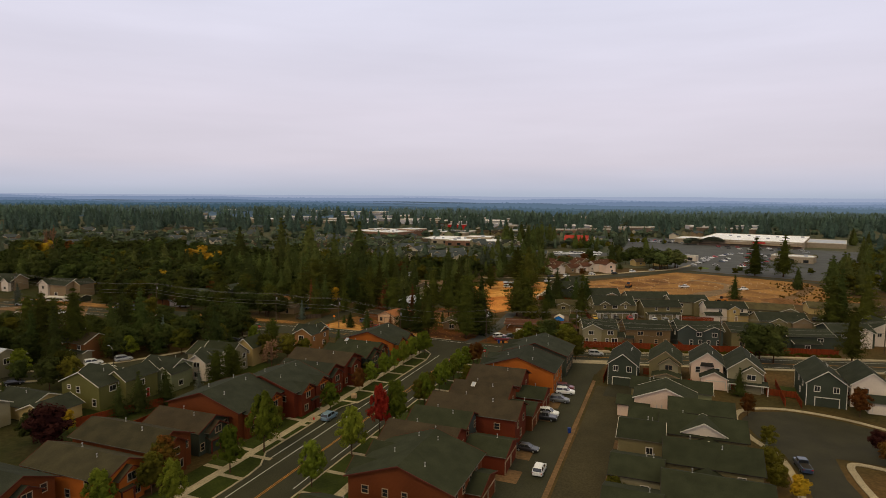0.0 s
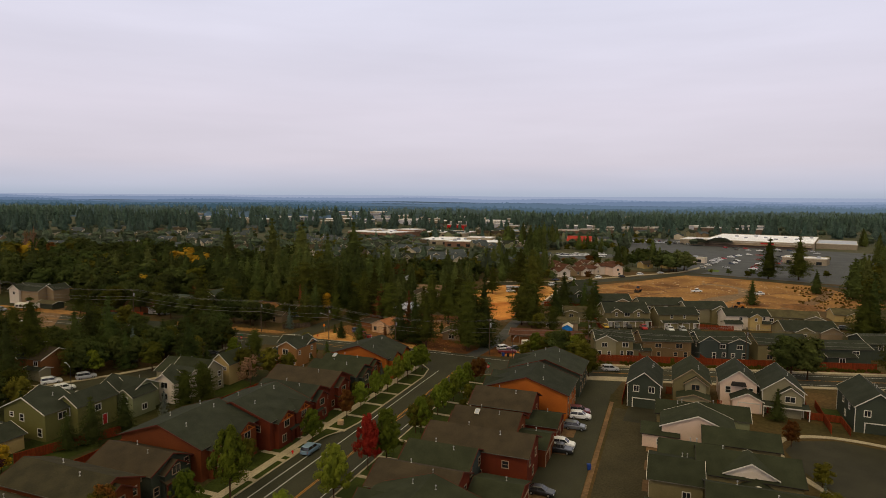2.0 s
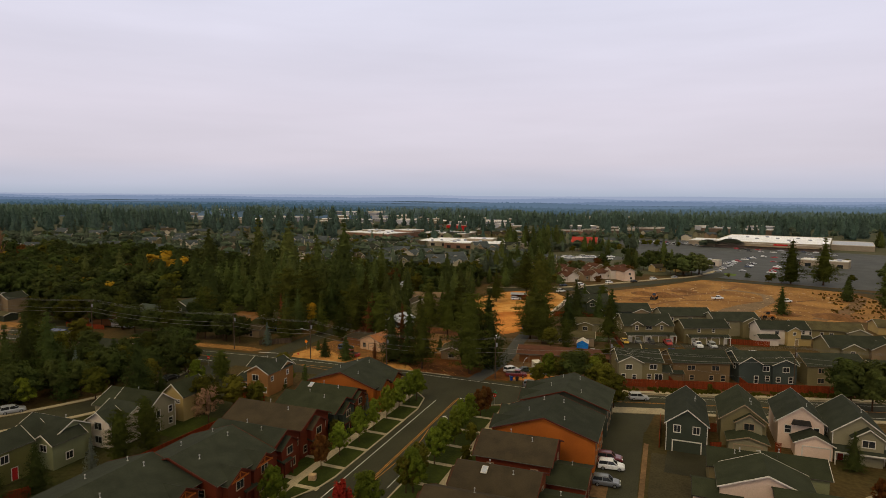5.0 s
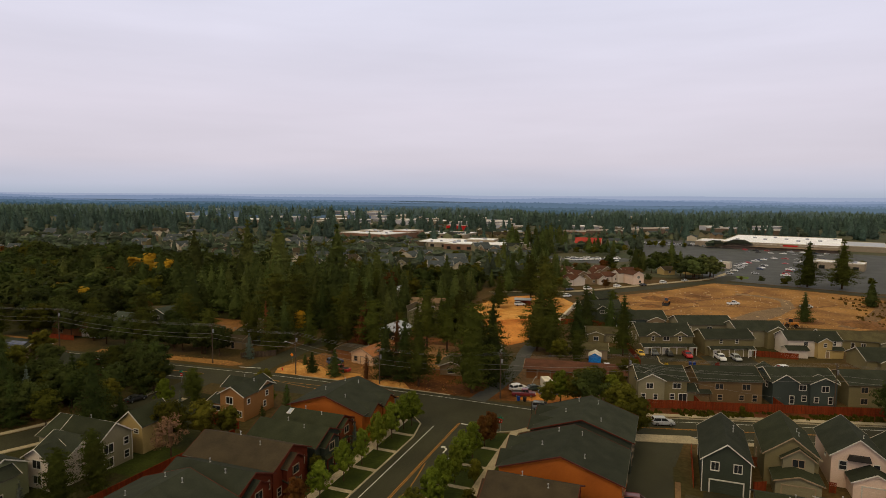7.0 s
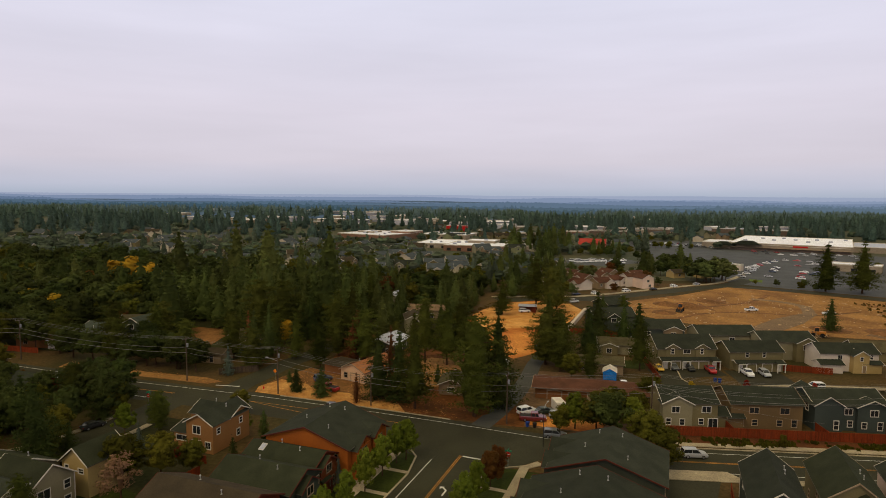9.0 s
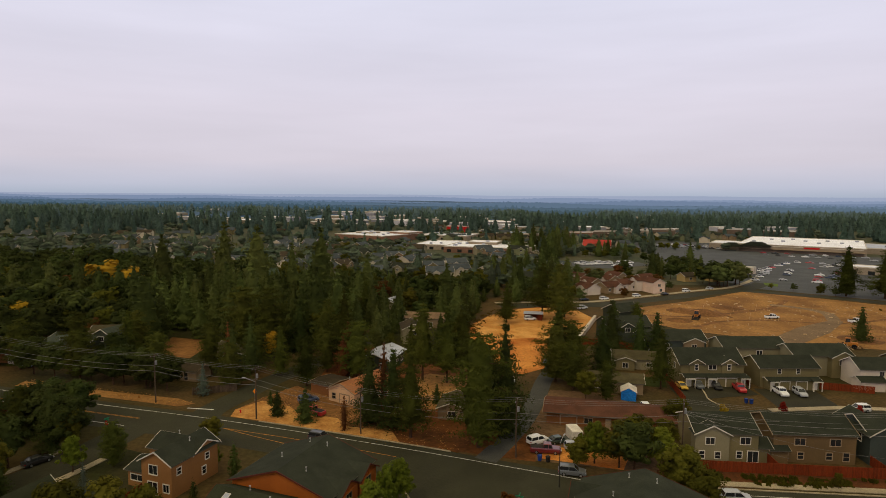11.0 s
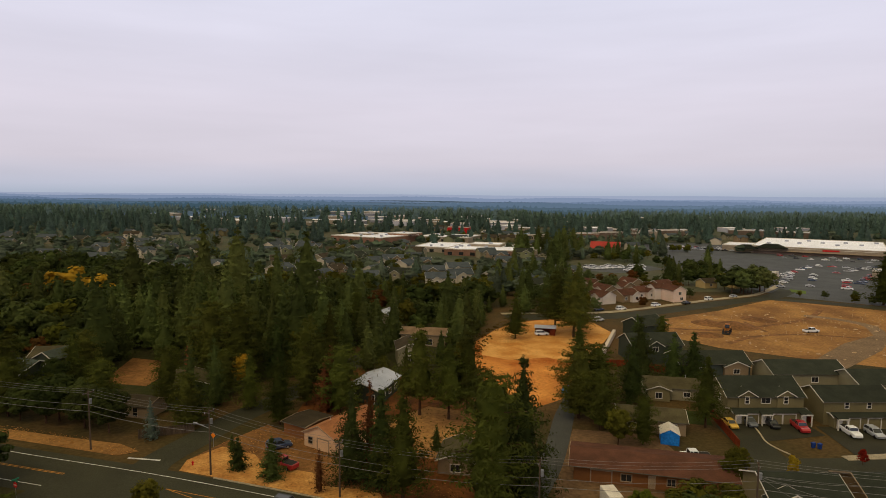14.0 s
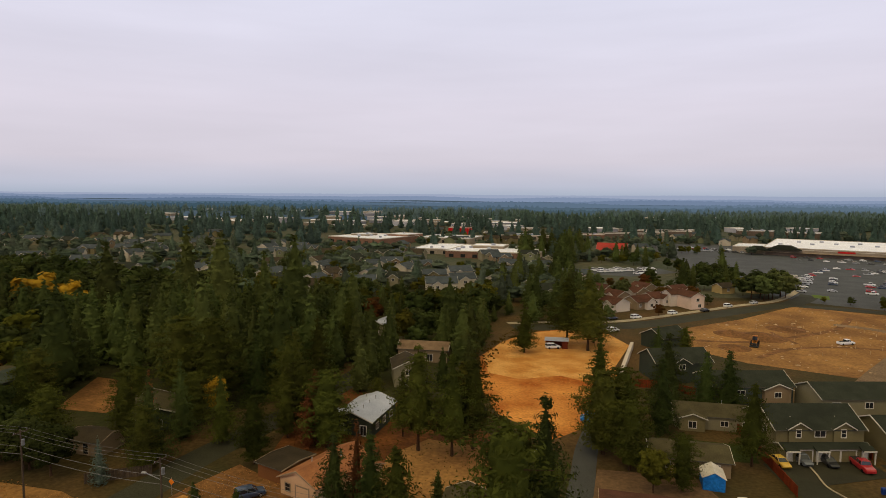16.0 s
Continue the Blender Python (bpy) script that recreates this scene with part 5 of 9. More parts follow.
house("house", "off-white house with slate roof by the cross street", (150, 213), radians(-6), [B(0, 0, 13, 11, 5.4, "y", 0.5, "w_white", "roof_slate")], [(0, "S", -3, 3.4, 1.2, 1.2), (0, "S", 3, 3.4, 1.2, 1.2), (0, "W", 0, 3.4, 1.2, 1.2)])
house("house", "off-white two-storey house with grey roof", (170, 236), radians(-6), [B(0, 0, 14, 11, 5.4, "y", 0.45, "w_white", "roof_brown"), B(-6, -4, 6, 6, 2.8, "x", 0.4, "w_tan", "roof_brown")], [(0, "S", -3, 3.4, 1.2, 1.2), (0, "S", 3, 3.4, 1.2, 1.2), (0, "W", 0, 3.4, 1.2, 1.2)], garages=[(1, "S", 0, 4.0)])
# ranch houses north of the crossing
house("ranch_house", "long ranch house with red-brown metal roof", (33, 219.5), radians(-13), [B(0, 0, 25, 9, 2.9, "x", 0.24, "w_brown", "roof_red", over=0.8)], [(0, "S", -4, 0.9, 1.6, 1.1), (0, "S", 3, 0.9, 1.2, 1.1)], garages=[(0, "S", -8, 3.2)], doors=[(0, "S", 0, "trim_tan")], trim="trim_tan")
house("ranch_house", "low olive-roofed ranch house with small porch gable", (53.5, 263.5), radians(-10), [B(0, 0, 16, 8, 2.9, "x", 0.35, "w_grey", "roof_olive"), B(-5, -3.6, 5, 4, 2.8, "y", 0.35, "w_taupe", "roof_olive")], [(0, "S", 1.5, 1.0, 1.4, 1.0), (0, "S", 5.5, 1.0, 1.0, 1.0), (1, "S", 0, 0.8, 1.4, 1.3)], pipes=[(0, 2, 1)])
house("ranch_house", "low grey-green ranch house with worn roof", (40.5, 243), radians(-12), [B(0, 0, 13, 8, 2.7, "x", 0.3, "w_tan", "roof_olive")], [(0, "S", -4, 1.0, 1.4, 1.0), (0, "S", 4, 1.0, 1.4, 1.1)])
house("ranch_house", "peach house with orange-brown shingle roof", (-21.6, 232.2), radians(-31), [B(0, 0, 7.6, 13, 2.9, "y", 0.44, "w_peach", "roof_orange"), B(3.6, 3.0, 6, 6, 2.7, "x", 0.35, "w_peach", "roof_orange")], [(0, "S", -2.2, 0.9, 1.0, 1.2), (0, "W", 1.5, 0.9, 1.2, 1.1), (0, "W", -3, 0.9, 1.2, 1.1)], garages=[(0, "S", 0.9, 2.6)], pipes=[(0, 1.2, 2), (0, -1.4, -2)], trim="trim_tan")
house("carport", "low brown carport with flat roof beside a peach house", (-29.6, 235.1), radians(-31), [B(0, 0.5, 5.6, 7, 2.5, "x", 0.08, "w_brown", "roof_brown")], trim="trim_tan")
house("ranch_house", "dark green house with pale blue-grey metal roof", (-19.2, 258), radians(-16), [B(0, 0, 8.3, 12.5, 3.2, "y", 0.36, "w_slate", "roof_metal"), B(-5.0, -3, 3.4, 5, 2.8, "x", 0.2, "w_slate", "roof_metal")], [(0, "S", 2.4, 0.3, 1.2, 1.9), (0, "E", -3.5, 1.0, 1.2, 1.1), (0, "E", 0, 1.0, 1.2, 1.1), (0, "E", 3.5, 1.0, 1.2, 1.1), (0, "S", -2.4, 0.9, 1.2, 1.2)], pipes=[(0, 1, -3), (0, 1, 0), (0, 1, 3), (0, -1.5, 4)])
house("ranch_house", "small tan house with brown roof among pines", (0.5, 222), radians(-8), [B(0, 0, 6.0, 8, 2.6, "y", 0.4, "w_tan", "roof_olive")], [(0, "S", 0, 0.7, 1.6, 1.2)])
house("barn", "long pale barn with tan metal roof", (-9.5, 309), radians(-8), [B(0, 0, 14, 8, 3.6, "x", 0.35, "w_tan", "roof_tan")], [(0, "S", 2, 0.5, 1.8, 1.8)])
house("ranch_house", "grey house with pale metal roof among trees", (-25, 341), radians(-20), [B(0, 0, 8, 11, 3.2, "y", 0.35, "w_grey", "roof_metal")], [(0, "S", 0, 1, 1.4, 1.1)])
house("ranch_house", "grey house with pale gable among trees", (-13, 287), radians(10), [B(0, 0, 7, 9, 4.8, "y", 0.45, "w_grey", "roof_brown")], [(0, "S", 0, 3.0, 1.2, 1.2), (0, "S", 0, 0.8, 1.4, 1.2)])
e = empty("field_shelter", 31.0, 325.5, radians(-10), label="open red-brown wooden field shelter with pale metal roof", category="shelter")
for nm, x0, x1, y0, y1, z0, z1, mt in (("back_wall", -3.4, 3.4, 1.7, 1.8, 0, 2.3, "w_red"), ("side_wall", 1.6, 1.7, -1.8, 1.7, 0, 2.4, "w_red"), ("side_wall", 3.3, 3.4, -1.8, 1.7, 0, 2.4, "w_red"), ("front_wall", 1.7, 3.3, -1.8, -1.7, 0, 2.3, "w_red"), ("post", -3.4, -3.25, -1.8, -1.65, 0, 2.5, "wood"), ("post", -0.9, -0.75, -1.8, -1.65, 0, 2.5, "wood"), ("header", -3.4, 3.4, -1.82, -1.7, 2.3, 2.55, "wood")):
    bm = bmesh.new()
    box(bm, x0, x1, y0, y1, z0, z1)
    part(nm, bm, M[mt], e)
bm = bmesh.new()
prism(bm, [(-2.3, 2.45), (2.2, 2.35), (2.2, 2.47), (0, 3.2), (-2.3, 2.57)], 7.4)
part("roof", bm, M["roof_metal"], e, "pale metal roof", m=Matrix.Rotation(radians(90), 4, "Z"))
house("cabin", "small tan cabin with brown roof by the pines", (-66, 243), radians(-12), [B(0, 0, 7, 6, 2.6, "x", 0.3, "w_tan", "roof_brown")], [(0, "S", -2.4, 0.8, 0.9, 1.2), (0, "S", 0.6, 0.3, 1.0, 1.8)], trim="trim_tan")
house("ranch_house", "dark house with sage roof behind spruces", (-62, 257), radians(30), [B(0, 0, 8, 13, 3.0, "y", 0.4, "w_slate", "roof_olive")], [(0, "S", 0, 1, 1.4, 1.1)])
house("house", "dark grey two-storey house among pines", (-100, 268), radians(10), [B(0, 0, 10, 9, 5.6, "x", 0.35, "w_slate", "roof_olive"), B(-5, -3, 6, 6, 2.8, "y", 0.3, "w_slate", "roof_slate")], [(0, "S", -1, 3.8, 1.0, 1.4), (0, "S", 1.5, 3.8, 1.0, 1.4), (0, "E", 0, 3.6, 1.0, 1.2)])
house("house", "dark house with wide grey-green roof among pines", (-106.7, 261.9), radians(-18), [B(0, 0, 15, 11, 3.4, "x", 0.42, "w_slate", "roof_teal"), B(8, 5, 6, 8, 6.0, "y", 0.5, "w_slate", "roof_teal")], [(1, "S", 0, 4.2, 1.2, 1.2), (0, "S", -4, 1, 1.4, 1.1)], pipes=[(0, 2, -2), (0, 4, -1), (0, -3, -3)])
house("ranch_house", "low house with red-brown roof by the street", (-123, 256), radians(-12), [B(0, 0, 13, 8, 2.7, "x", 0.3, "w_brown", "roof_red"), B(8.5, -1.5, 6, 6, 2.4, "x", 0.08, "w_white", "roof_metal")], [(0, "S", -3, 0.9, 1.2, 1.1)], trim="trim_tan")
house("shed", "white open shed with pale roof among pines", (-103, 311), radians(20), [B(0, 0, 7, 5, 3.2, "x", 0.35, "w_white", "roof_slate")], [(0, "S", 0, 0.5, 4.0, 1.8)])
house("house", "tall pale house with dark roof by the western street", (-176, 270), radians(-14), [B(0, 0, 13, 10, 5.6, "x", 0.45, "w_tan", "roof_slate"), B(-5, -4, 5, 4, 6.0, "y", 0.7, "w_white", "roof_slate"), B(7, 3, 6, 8, 5.6, "y", 0.6, "w_tan", "roof_slate")], [(0, "S", 1, 1.0, 1.6, 1.2), (1, "S", 0, 3.8, 1.2, 1.2)])
house("house", "pale gabled house with dark roofs beside a camper bus", (-210.8, 283.6), radians(-14), [B(0, 0, 12, 9, 4.6, "x", 0.6, "w_tan", "roof_slate"), B(-3, -4.4, 5, 3, 4.6, "y", 0.8, "w_peach", "roof_slate"), B(4, -4.4, 4, 3, 4.4, "y", 0.8, "w_white", "roof_slate")], [(1, "S", 0, 3.0, 1.2, 1.2), (2, "S", 0, 1.0, 1.2, 1.2)])
house("shed", "low shed with dark green roof in a dirt yard", (-161.8, 257.4), radians(-20), [B(0, 0, 9, 5, 2.2, "x", 0.3, "w_slate", "roof_olive")])
house("shed", "pale shed with grey-green roof in a dirt yard", (-140.7, 212.3), radians(-14), [B(0, 0, 5, 6, 2.6, "y", 0.4, "w_green", "roof_olive")])
house("house", "small green-roofed house at the yard's edge", (-158.1, 210.3), radians(-14), [B(0, 0, 9, 8, 3.0, "x", 0.45, "w_grey", "roof_olive"), B(-3, -4, 5, 3, 3.0, "y", 0.6, "w_white", "roof_slate")], [(0, "S", 2.5, 1.0, 1.2, 1.1)])
patch("ground", [(-182.1, 238.9), (-158.0, 262.2), (-140.1, 226.6), (-153.4, 200.9)], M["dirt_grey"], 0.04, label="bare dirt yard with parked vehicles", category="yard")
# yards west of the avenue
WG = "houses west of the avenue"
house("house", "olive two-storey house with dark gables and white trim", loc(-78, -61.3), ROAD, [B(0, 3, 11.4, 7, 5.5, "y", 0.45, "w_olive", "roof_slate"), B(5.0, 9, 6, 9, 5.6, "y", 0.62, "w_olive", "roof_slate"), B(-2, 8, 10, 7, 5.5, "x", 0.45, "w_olive", "roof_slate")],
      [(0, "S", -3.4, 4.0, 0.9, 0.8), (0, "S", -0.6, 3.4, 1.0, 1.3), (0, "S", 4.2, 0.9, 1.0, 1.5), (1, "S", 0, 3.6, 1.7, 1.4), (0, "E", 0, 3.6, 1.6, 1.2), (1, "E", 0, 3.5, 1.2, 1.2)], doors=[(1, "E", 1.5, "door_red")], pipes=[(0, 2, 4)], group=WG)
house("house", "sage-green two-storey house with dark roofs", loc(-61.5, -57.5), ROAD, [B(0, 4, 9.5, 7.5, 4.9, "x", 0.5, "w_green", "roof_slate"), B(-1.2, -0.4, 5.2, 5, 4.9, "y", 0.7, "w_green", "roof_slate"), B(4.2, 2, 4.4, 6, 4.5, "y", 0.6, "w_green", "roof_slate")],
      [(1, "S", -1, 3.2, 0.8, 1.0), (1, "S", 1, 0.9, 1.2, 1.4), (2, "S", 0, 3.0, 1.4, 1.1), (2, "E", 0, 1.0, 1.2, 1.2), (1, "E", 0, 1.0, 1.0, 1.4)], pipes=[(0, 2, 5)], group=WG)
house("house", "off-white two-storey house with white-trimmed gable", loc(-50.5, -52.5), ROAD, [B(0, 4, 7, 7, 4.9, "x", 0.55, "w_white", "roof_slate"), B(0, -0.3, 5.6, 3.4, 4.9, "y", 0.6, "w_white", "roof_slate")],
      [(1, "S", 0, 3.4, 1.8, 1.3), (1, "S", 0, 0.9, 1.6, 1.2), (1, "E", 0, 1.0, 1.0, 1.2)], group=WG)
house("house", "warm grey and yellow gabled house with white trim", loc(-42, -48), ROAD, [B(-4.6, 0, 9.2, 7.0, 5.2, "x", 0.72, "w_grey", "roof_green", boards=1), B(-2.4, 9.0, 5.4, 7, 5.4, "y", 0.82, "w_yellow", "roof_green"), B(-11, 2, 8, 9, 4.4, "x", 0.5, "w_grey", "roof_green")],
      [(0, "E", -1.3, 3.0, 1.8, 1.4), (0, "E", 2.3, 3.3, 0.9, 1.2), (0, "E", 2.3, 0.9, 0.9, 1.2), (0, "E", -1.3, 0.5, 1.6, 1.5), (1, "S", 1.3, 3.8, 1.0, 0.7), (1, "S", -1.7, 3.9, 0.7, 0.8), (0, "S", -2, 3.2, 1.0, 1.2)], pipes=[(2, -9, 3)], group=WG)
house("house", "orange-tan two-storey house with patio doors", loc(-16.6, -44.4), ROAD, [B(0, 5, 6.0, 10, 5.4, "y", 0.55, "w_lighttan", "roof_slate"), B(-1.6, 7.4, 9.0, 5.6, 5.2, "x", 0.5, "w_lighttan", "roof_slate"), B(-5, 4.0, 4, 6, 2.8, "x", 0.3, "w_lighttan", "roof_slate")],
      [(0, "S", -0.6, 3.4, 1.6, 1.4), (0, "S", -0.8, 0.1, 1.8, 2.0), (0, "S", 1.9, 0.9, 1.1, 1.2), (0, "E", -3.5, 3.4, 0.8, 1.0), (0, "E", 2.6, 3.4, 0.8, 1.0), (0, "E", 1.8, 1.2, 0.8, 1.2), (2, "S", 0, 1.2, 2.6, 0.9)], pipes=[(0, 1, 6), (1, -3, 8)], group=WG, trim="trim")
house("house", "low cream house with dark roof beside a purple tree", loc(-87.5, -60.5), ROAD, [B(0, 1.5, 8, 8, 2.9, "y", 0.4, "w_yellow", "roof_slate"), B(-9, 3, 12, 9, 3.0, "x", 0.4, "w_yellow", "roof_slate")], [(0, "S", 1.8, 1.0, 1.0, 1.2), (0, "E", 0, 1.0, 1.0, 1.2)], pipes=[(1, -8, 2)], group=WG)
house("house", "grey house with dark roof and pale window", loc(-95.5, -72), ROAD, [B(0, 0, 13, 9, 4.6, "x", 0.45, "w_grey", "roof_slate")], [(0, "S", 4, 1.4, 1.4, 1.4), (0, "E", 0, 1.4, 1.2, 1.4)], group=WG)
house("house", "red-brown house with dark gable and pale eaves", (-107, 172), ROAD, [B(0, 0, 12, 9, 5.2, "x", 0.45, "w_brown", "roof_brown"), B(-3, -4, 5.5, 4, 5.4, "y", 0.6, "w_red", "roof_slate"), B(4, -4, 5, 3, 2.8, "x", 0.3, "w_grey", "roof_slate")], [(1, "S", 0, 3.4, 1.4, 1.2), (0, "S", 4, 3.4, 1.2, 1.2), (1, "S", 0, 0.9, 1.4, 1.2)], group=WG)
house("house", "grey house with brown roof by the western street", (-118, 182), ROAD, [B(0, 0, 12, 9, 4.4, "x", 0.45, "w_grey", "roof_brown")], [(0, "S", 3, 1.4, 1.4, 1.4), (0, "S", -3, 1.4, 1.4, 1.4)], group=WG)
house("house", "brown house with dark roof among garden trees", (-96, 208), ROAD, [B(0, 0, 12, 9, 4.2, "x", 0.5, "w_red", "roof_slate")], [(0, "S", 3, 1.4, 1.4, 1.4)], group=WG)
sol = house("house", "dark house with blue solar panels on its roof", (-119, 223), radians(-14), [B(0, 0, 12, 9, 4.0, "x", 0.45, "w_tan", "roof_slate")], [(0, "S", 3, 1.4, 1.4, 1.4)], group=WG)
for k in range(5):
    for j in range(2):
        bm = bmesh.new()
        box(bm, -0.95, 0.95, -0.75, 0.75, 0, 0.05)
        part("solar_panel", bm, M["solar"], sol, "glossy blue solar panel", m=Matrix.Translation((-4.4 + k * 2.05, -3.5 + j * 1.5, 4.0 + (1.0 + j * 1.5) * 0.45 + 0.32)) @ Matrix.Rotation(math.atan(0.45), 4, "X"))
house("house", "pale house with grey roof at the west edge", loc(-70, -104), ROAD, [B(0, 0, 12, 10, 5.0, "x", 0.45, "w_grey", "roof_metal")], [(0, "E", 0, 3.4, 1.4, 1.4), (0, "S", 2, 3.2, 1.2, 1.2)], group=WG)
house("house", "pink-roofed house at the west edge", loc(-40, -118), ROAD, [B(0, 0, 14, 10, 4.0, "x", 0.4, "w_grey", "roof_red")], [(0, "S", 2, 1.2, 1.2, 1.2)], group=WG)

# ---- cars ----
PAINT = {}


def paint(name, c, c2=None):
    if name not in PAINT:
        m = mat(name + "_car_paint", c, tuple(k * 0.93 for k in c), scale=2, rough=0.3, bump=0, spread=0.03, spec=0.5)
        m.node_tree.nodes["Principled BSDF"].inputs["Coat Weight"].default_value = 0.5
        PAINT[name] = m
    return PAINT[name]


PC = {"white": (0.72, 0.72, 0.72), "silver": (0.36, 0.37, 0.39), "black": (0.015, 0.015, 0.017), "grey": (0.11, 0.12, 0.13), "red": (0.35, 0.015, 0.02), "maroon": (0.13, 0.014, 0.018), "blue": (0.16, 0.25, 0.34), "navy": (0.03, 0.05, 0.10), "yellow": (0.62, 0.38, 0.05), "green": (0.02, 0.04, 0.03), "bright_blue": (0.02, 0.22, 0.6)}
CARS = {}
M["lamp_red"] = mat("tail_lamp", (0.35, 0.01, 0.01), scale=1, rough=0.3, bump=0)
M["lamp_clear"] = mat("head_lamp", (0.7, 0.7, 0.68), scale=1, rough=0.2, bump=0)


def loft(bm, secs):
    """Skin over cross rings of equal count, closed at both ends."""
    rings = [[bm.verts.new(v) for v in s] for s in secs]
    n = len(rings[0])
    for r0, r1 in zip(rings, rings[1:]):
        for i in range(n):
            j = (i + 1) % n
            bm.faces.new((r0[i], r0[j], r1[j], r1[i]))
    bm.faces.new(rings[0][::-1])
    bm.faces.new(rings[-1])
    bmesh.ops.recalc_face_normals(bm, faces=bm.faces)


def car_meshes(kind):
    """Body, glass and bed outlines along the length (y from tail to nose)."""
    if kind in CARS:
        return CARS[kind]
    Ln, Wd, H = {"sedan": (4.7, 1.8, 1.45), "suv": (4.65, 1.88, 1.72), "pickup": (5.7, 1.95, 1.85), "van": (5.2, 2.0, 2.0)}[kind]
    L2, W2 = Ln / 2, Wd / 2
    bm = bmesh.new()
    hood, belt = {"sedan": (0.86, 0.95), "suv": (1.0, 1.08), "pickup": (1.1, 1.18), "van": (1.15, 1.2)}[kind]

    def ring(y, zt, wt, zb=0.28):
        return [(-wt * 0.94, y, zb), (wt * 0.94, y, zb), (wt, y, zb + 0.25), (wt, y, zt - 0.18), (wt * 0.93, y, zt), (-wt * 0.93, y, zt), (-wt, y, zt - 0.18), (-wt, y, zb + 0.25)]
    loft(bm, [ring(-L2, belt - 0.12, W2 * 0.86, 0.4), ring(-L2 + 0.18, belt, W2 * 0.97), ring(-L2 * 0.3, belt, W2), ring(L2 * 0.38, belt - 0.02, W2), ring(L2 * 0.62, hood, W2 * 0.99), ring(L2 - 0.25, hood - 0.1, W2 * 0.94), ring(L2, hood - 0.32, W2 * 0.82, 0.38)])
    if kind == "pickup":
        cab0, cab1, r0, r1 = -L2 * 0.12, L2 * 0.42, -0.06, 0.22
    elif kind == "sedan":
        cab0, cab1, r0, r1 = -L2 * 0.78, L2 * 0.46, 0.7, 0.8
    elif kind == "suv":
        cab0, cab1, r0, r1 = -L2 * 0.97, L2 * 0.46, 0.25, 0.75
    else:
        cab0, cab1, r0, r1 = -L2 * 0.98, L2 * 0.66, 0.1, 0.7
    wr = W2 * 0.76
    cabin = bmesh.new()

    def cring(y, z, wt):
        return [(-wt, y, z), (wt, y, z)]
    # glasshouse: lower ring at the belt, upper ring at the roof
    lo = [(-W2 * 0.9, cab0, belt - 0.02), (W2 * 0.9, cab0, belt - 0.02), (W2 * 0.9, cab1, belt - 0.02), (-W2 * 0.9, cab1, belt - 0.02)]
    up = [(-wr, cab0 + r0, H - 0.07), (wr, cab0 + r0, H - 0.07), (wr, cab1 - r1, H - 0.07), (-wr, cab1 - r1, H - 0.07)]
    loft(cabin, [lo, up])
    roof = bmesh.new()
    up2 = [(x * 1.03, y + (0.05 if y > 0 else -0.05), H - 0.08) for x, y, z in up]
    up3 = [(x * 0.9, y * 0.97, H) for x, y, z in up]
    loft(roof, [up2, up3])
    for sx in (-1, 1):
        for (ya, yb) in ((cab0, cab0 + r0), (cab1, cab1 - r1), ((cab0 + cab1) / 2, (cab0 + cab1) / 2 + 0.05)):
            tube(roof, (sx * W2 * 0.91, ya, belt - 0.03), (sx * wr * 1.02, yb, H - 0.06), 0.05, seg=5)
    if kind in ("suv", "van"):
        for sx in (-1, 1):
            tube(roof, (sx * wr * 0.9, cab0 + r0 + 0.2, H + 0.05), (sx * wr * 0.9, cab1 - r1 - 0.2, H + 0.05), 0.03, seg=5)
    bed = bmesh.new()
    if kind == "pickup":
        box(bed, -W2 * 0.82, W2 * 0.82, -L2 + 0.14, cab0 - 0.06, belt - 0.01, belt + 0.015)
    wheel = bmesh.new()
    tube(wheel, (-0.12, 0, 0), (0.12, 0, 0), 0.34, seg=16)
    bmesh.ops.bevel(wheel, geom=[e for e in wheel.edges if len(e.link_faces) == 2 and abs(e.verts[0].co.x - e.verts[1].co.x) < 0.01], offset=0.04, segments=1, affect="EDGES")
    rim = bmesh.new()
    tube(rim, (-0.13, 0, 0), (0.13, 0, 0), 0.21, seg=12)
    lamps = bmesh.new()
    box(lamps, -0.2, 0.2, -0.08, 0.08, -0.07, 0.07)
    out = {}
    for nm, b_ in (("body", bm), ("glasshouse", cabin), ("roof_panel", roof), ("bed", bed), ("tyre", wheel), ("rim", rim), ("lamp", lamps)):
        me = bpy.data.meshes.new(nm)
        b_.to_mesh(me)
        b_.free()
        out[nm] = me
    out["dim"] = (L2, W2, belt, hood)
    CARS[kind] = out
    return out


SHARED = {}


def shared(me, material):
    k = (me.name, material.name)
    if k not in SHARED:
        c = me.copy()
        c.materials.clear()
        c.materials.append(material)
        SHARED[k] = c
    return SHARED[k]


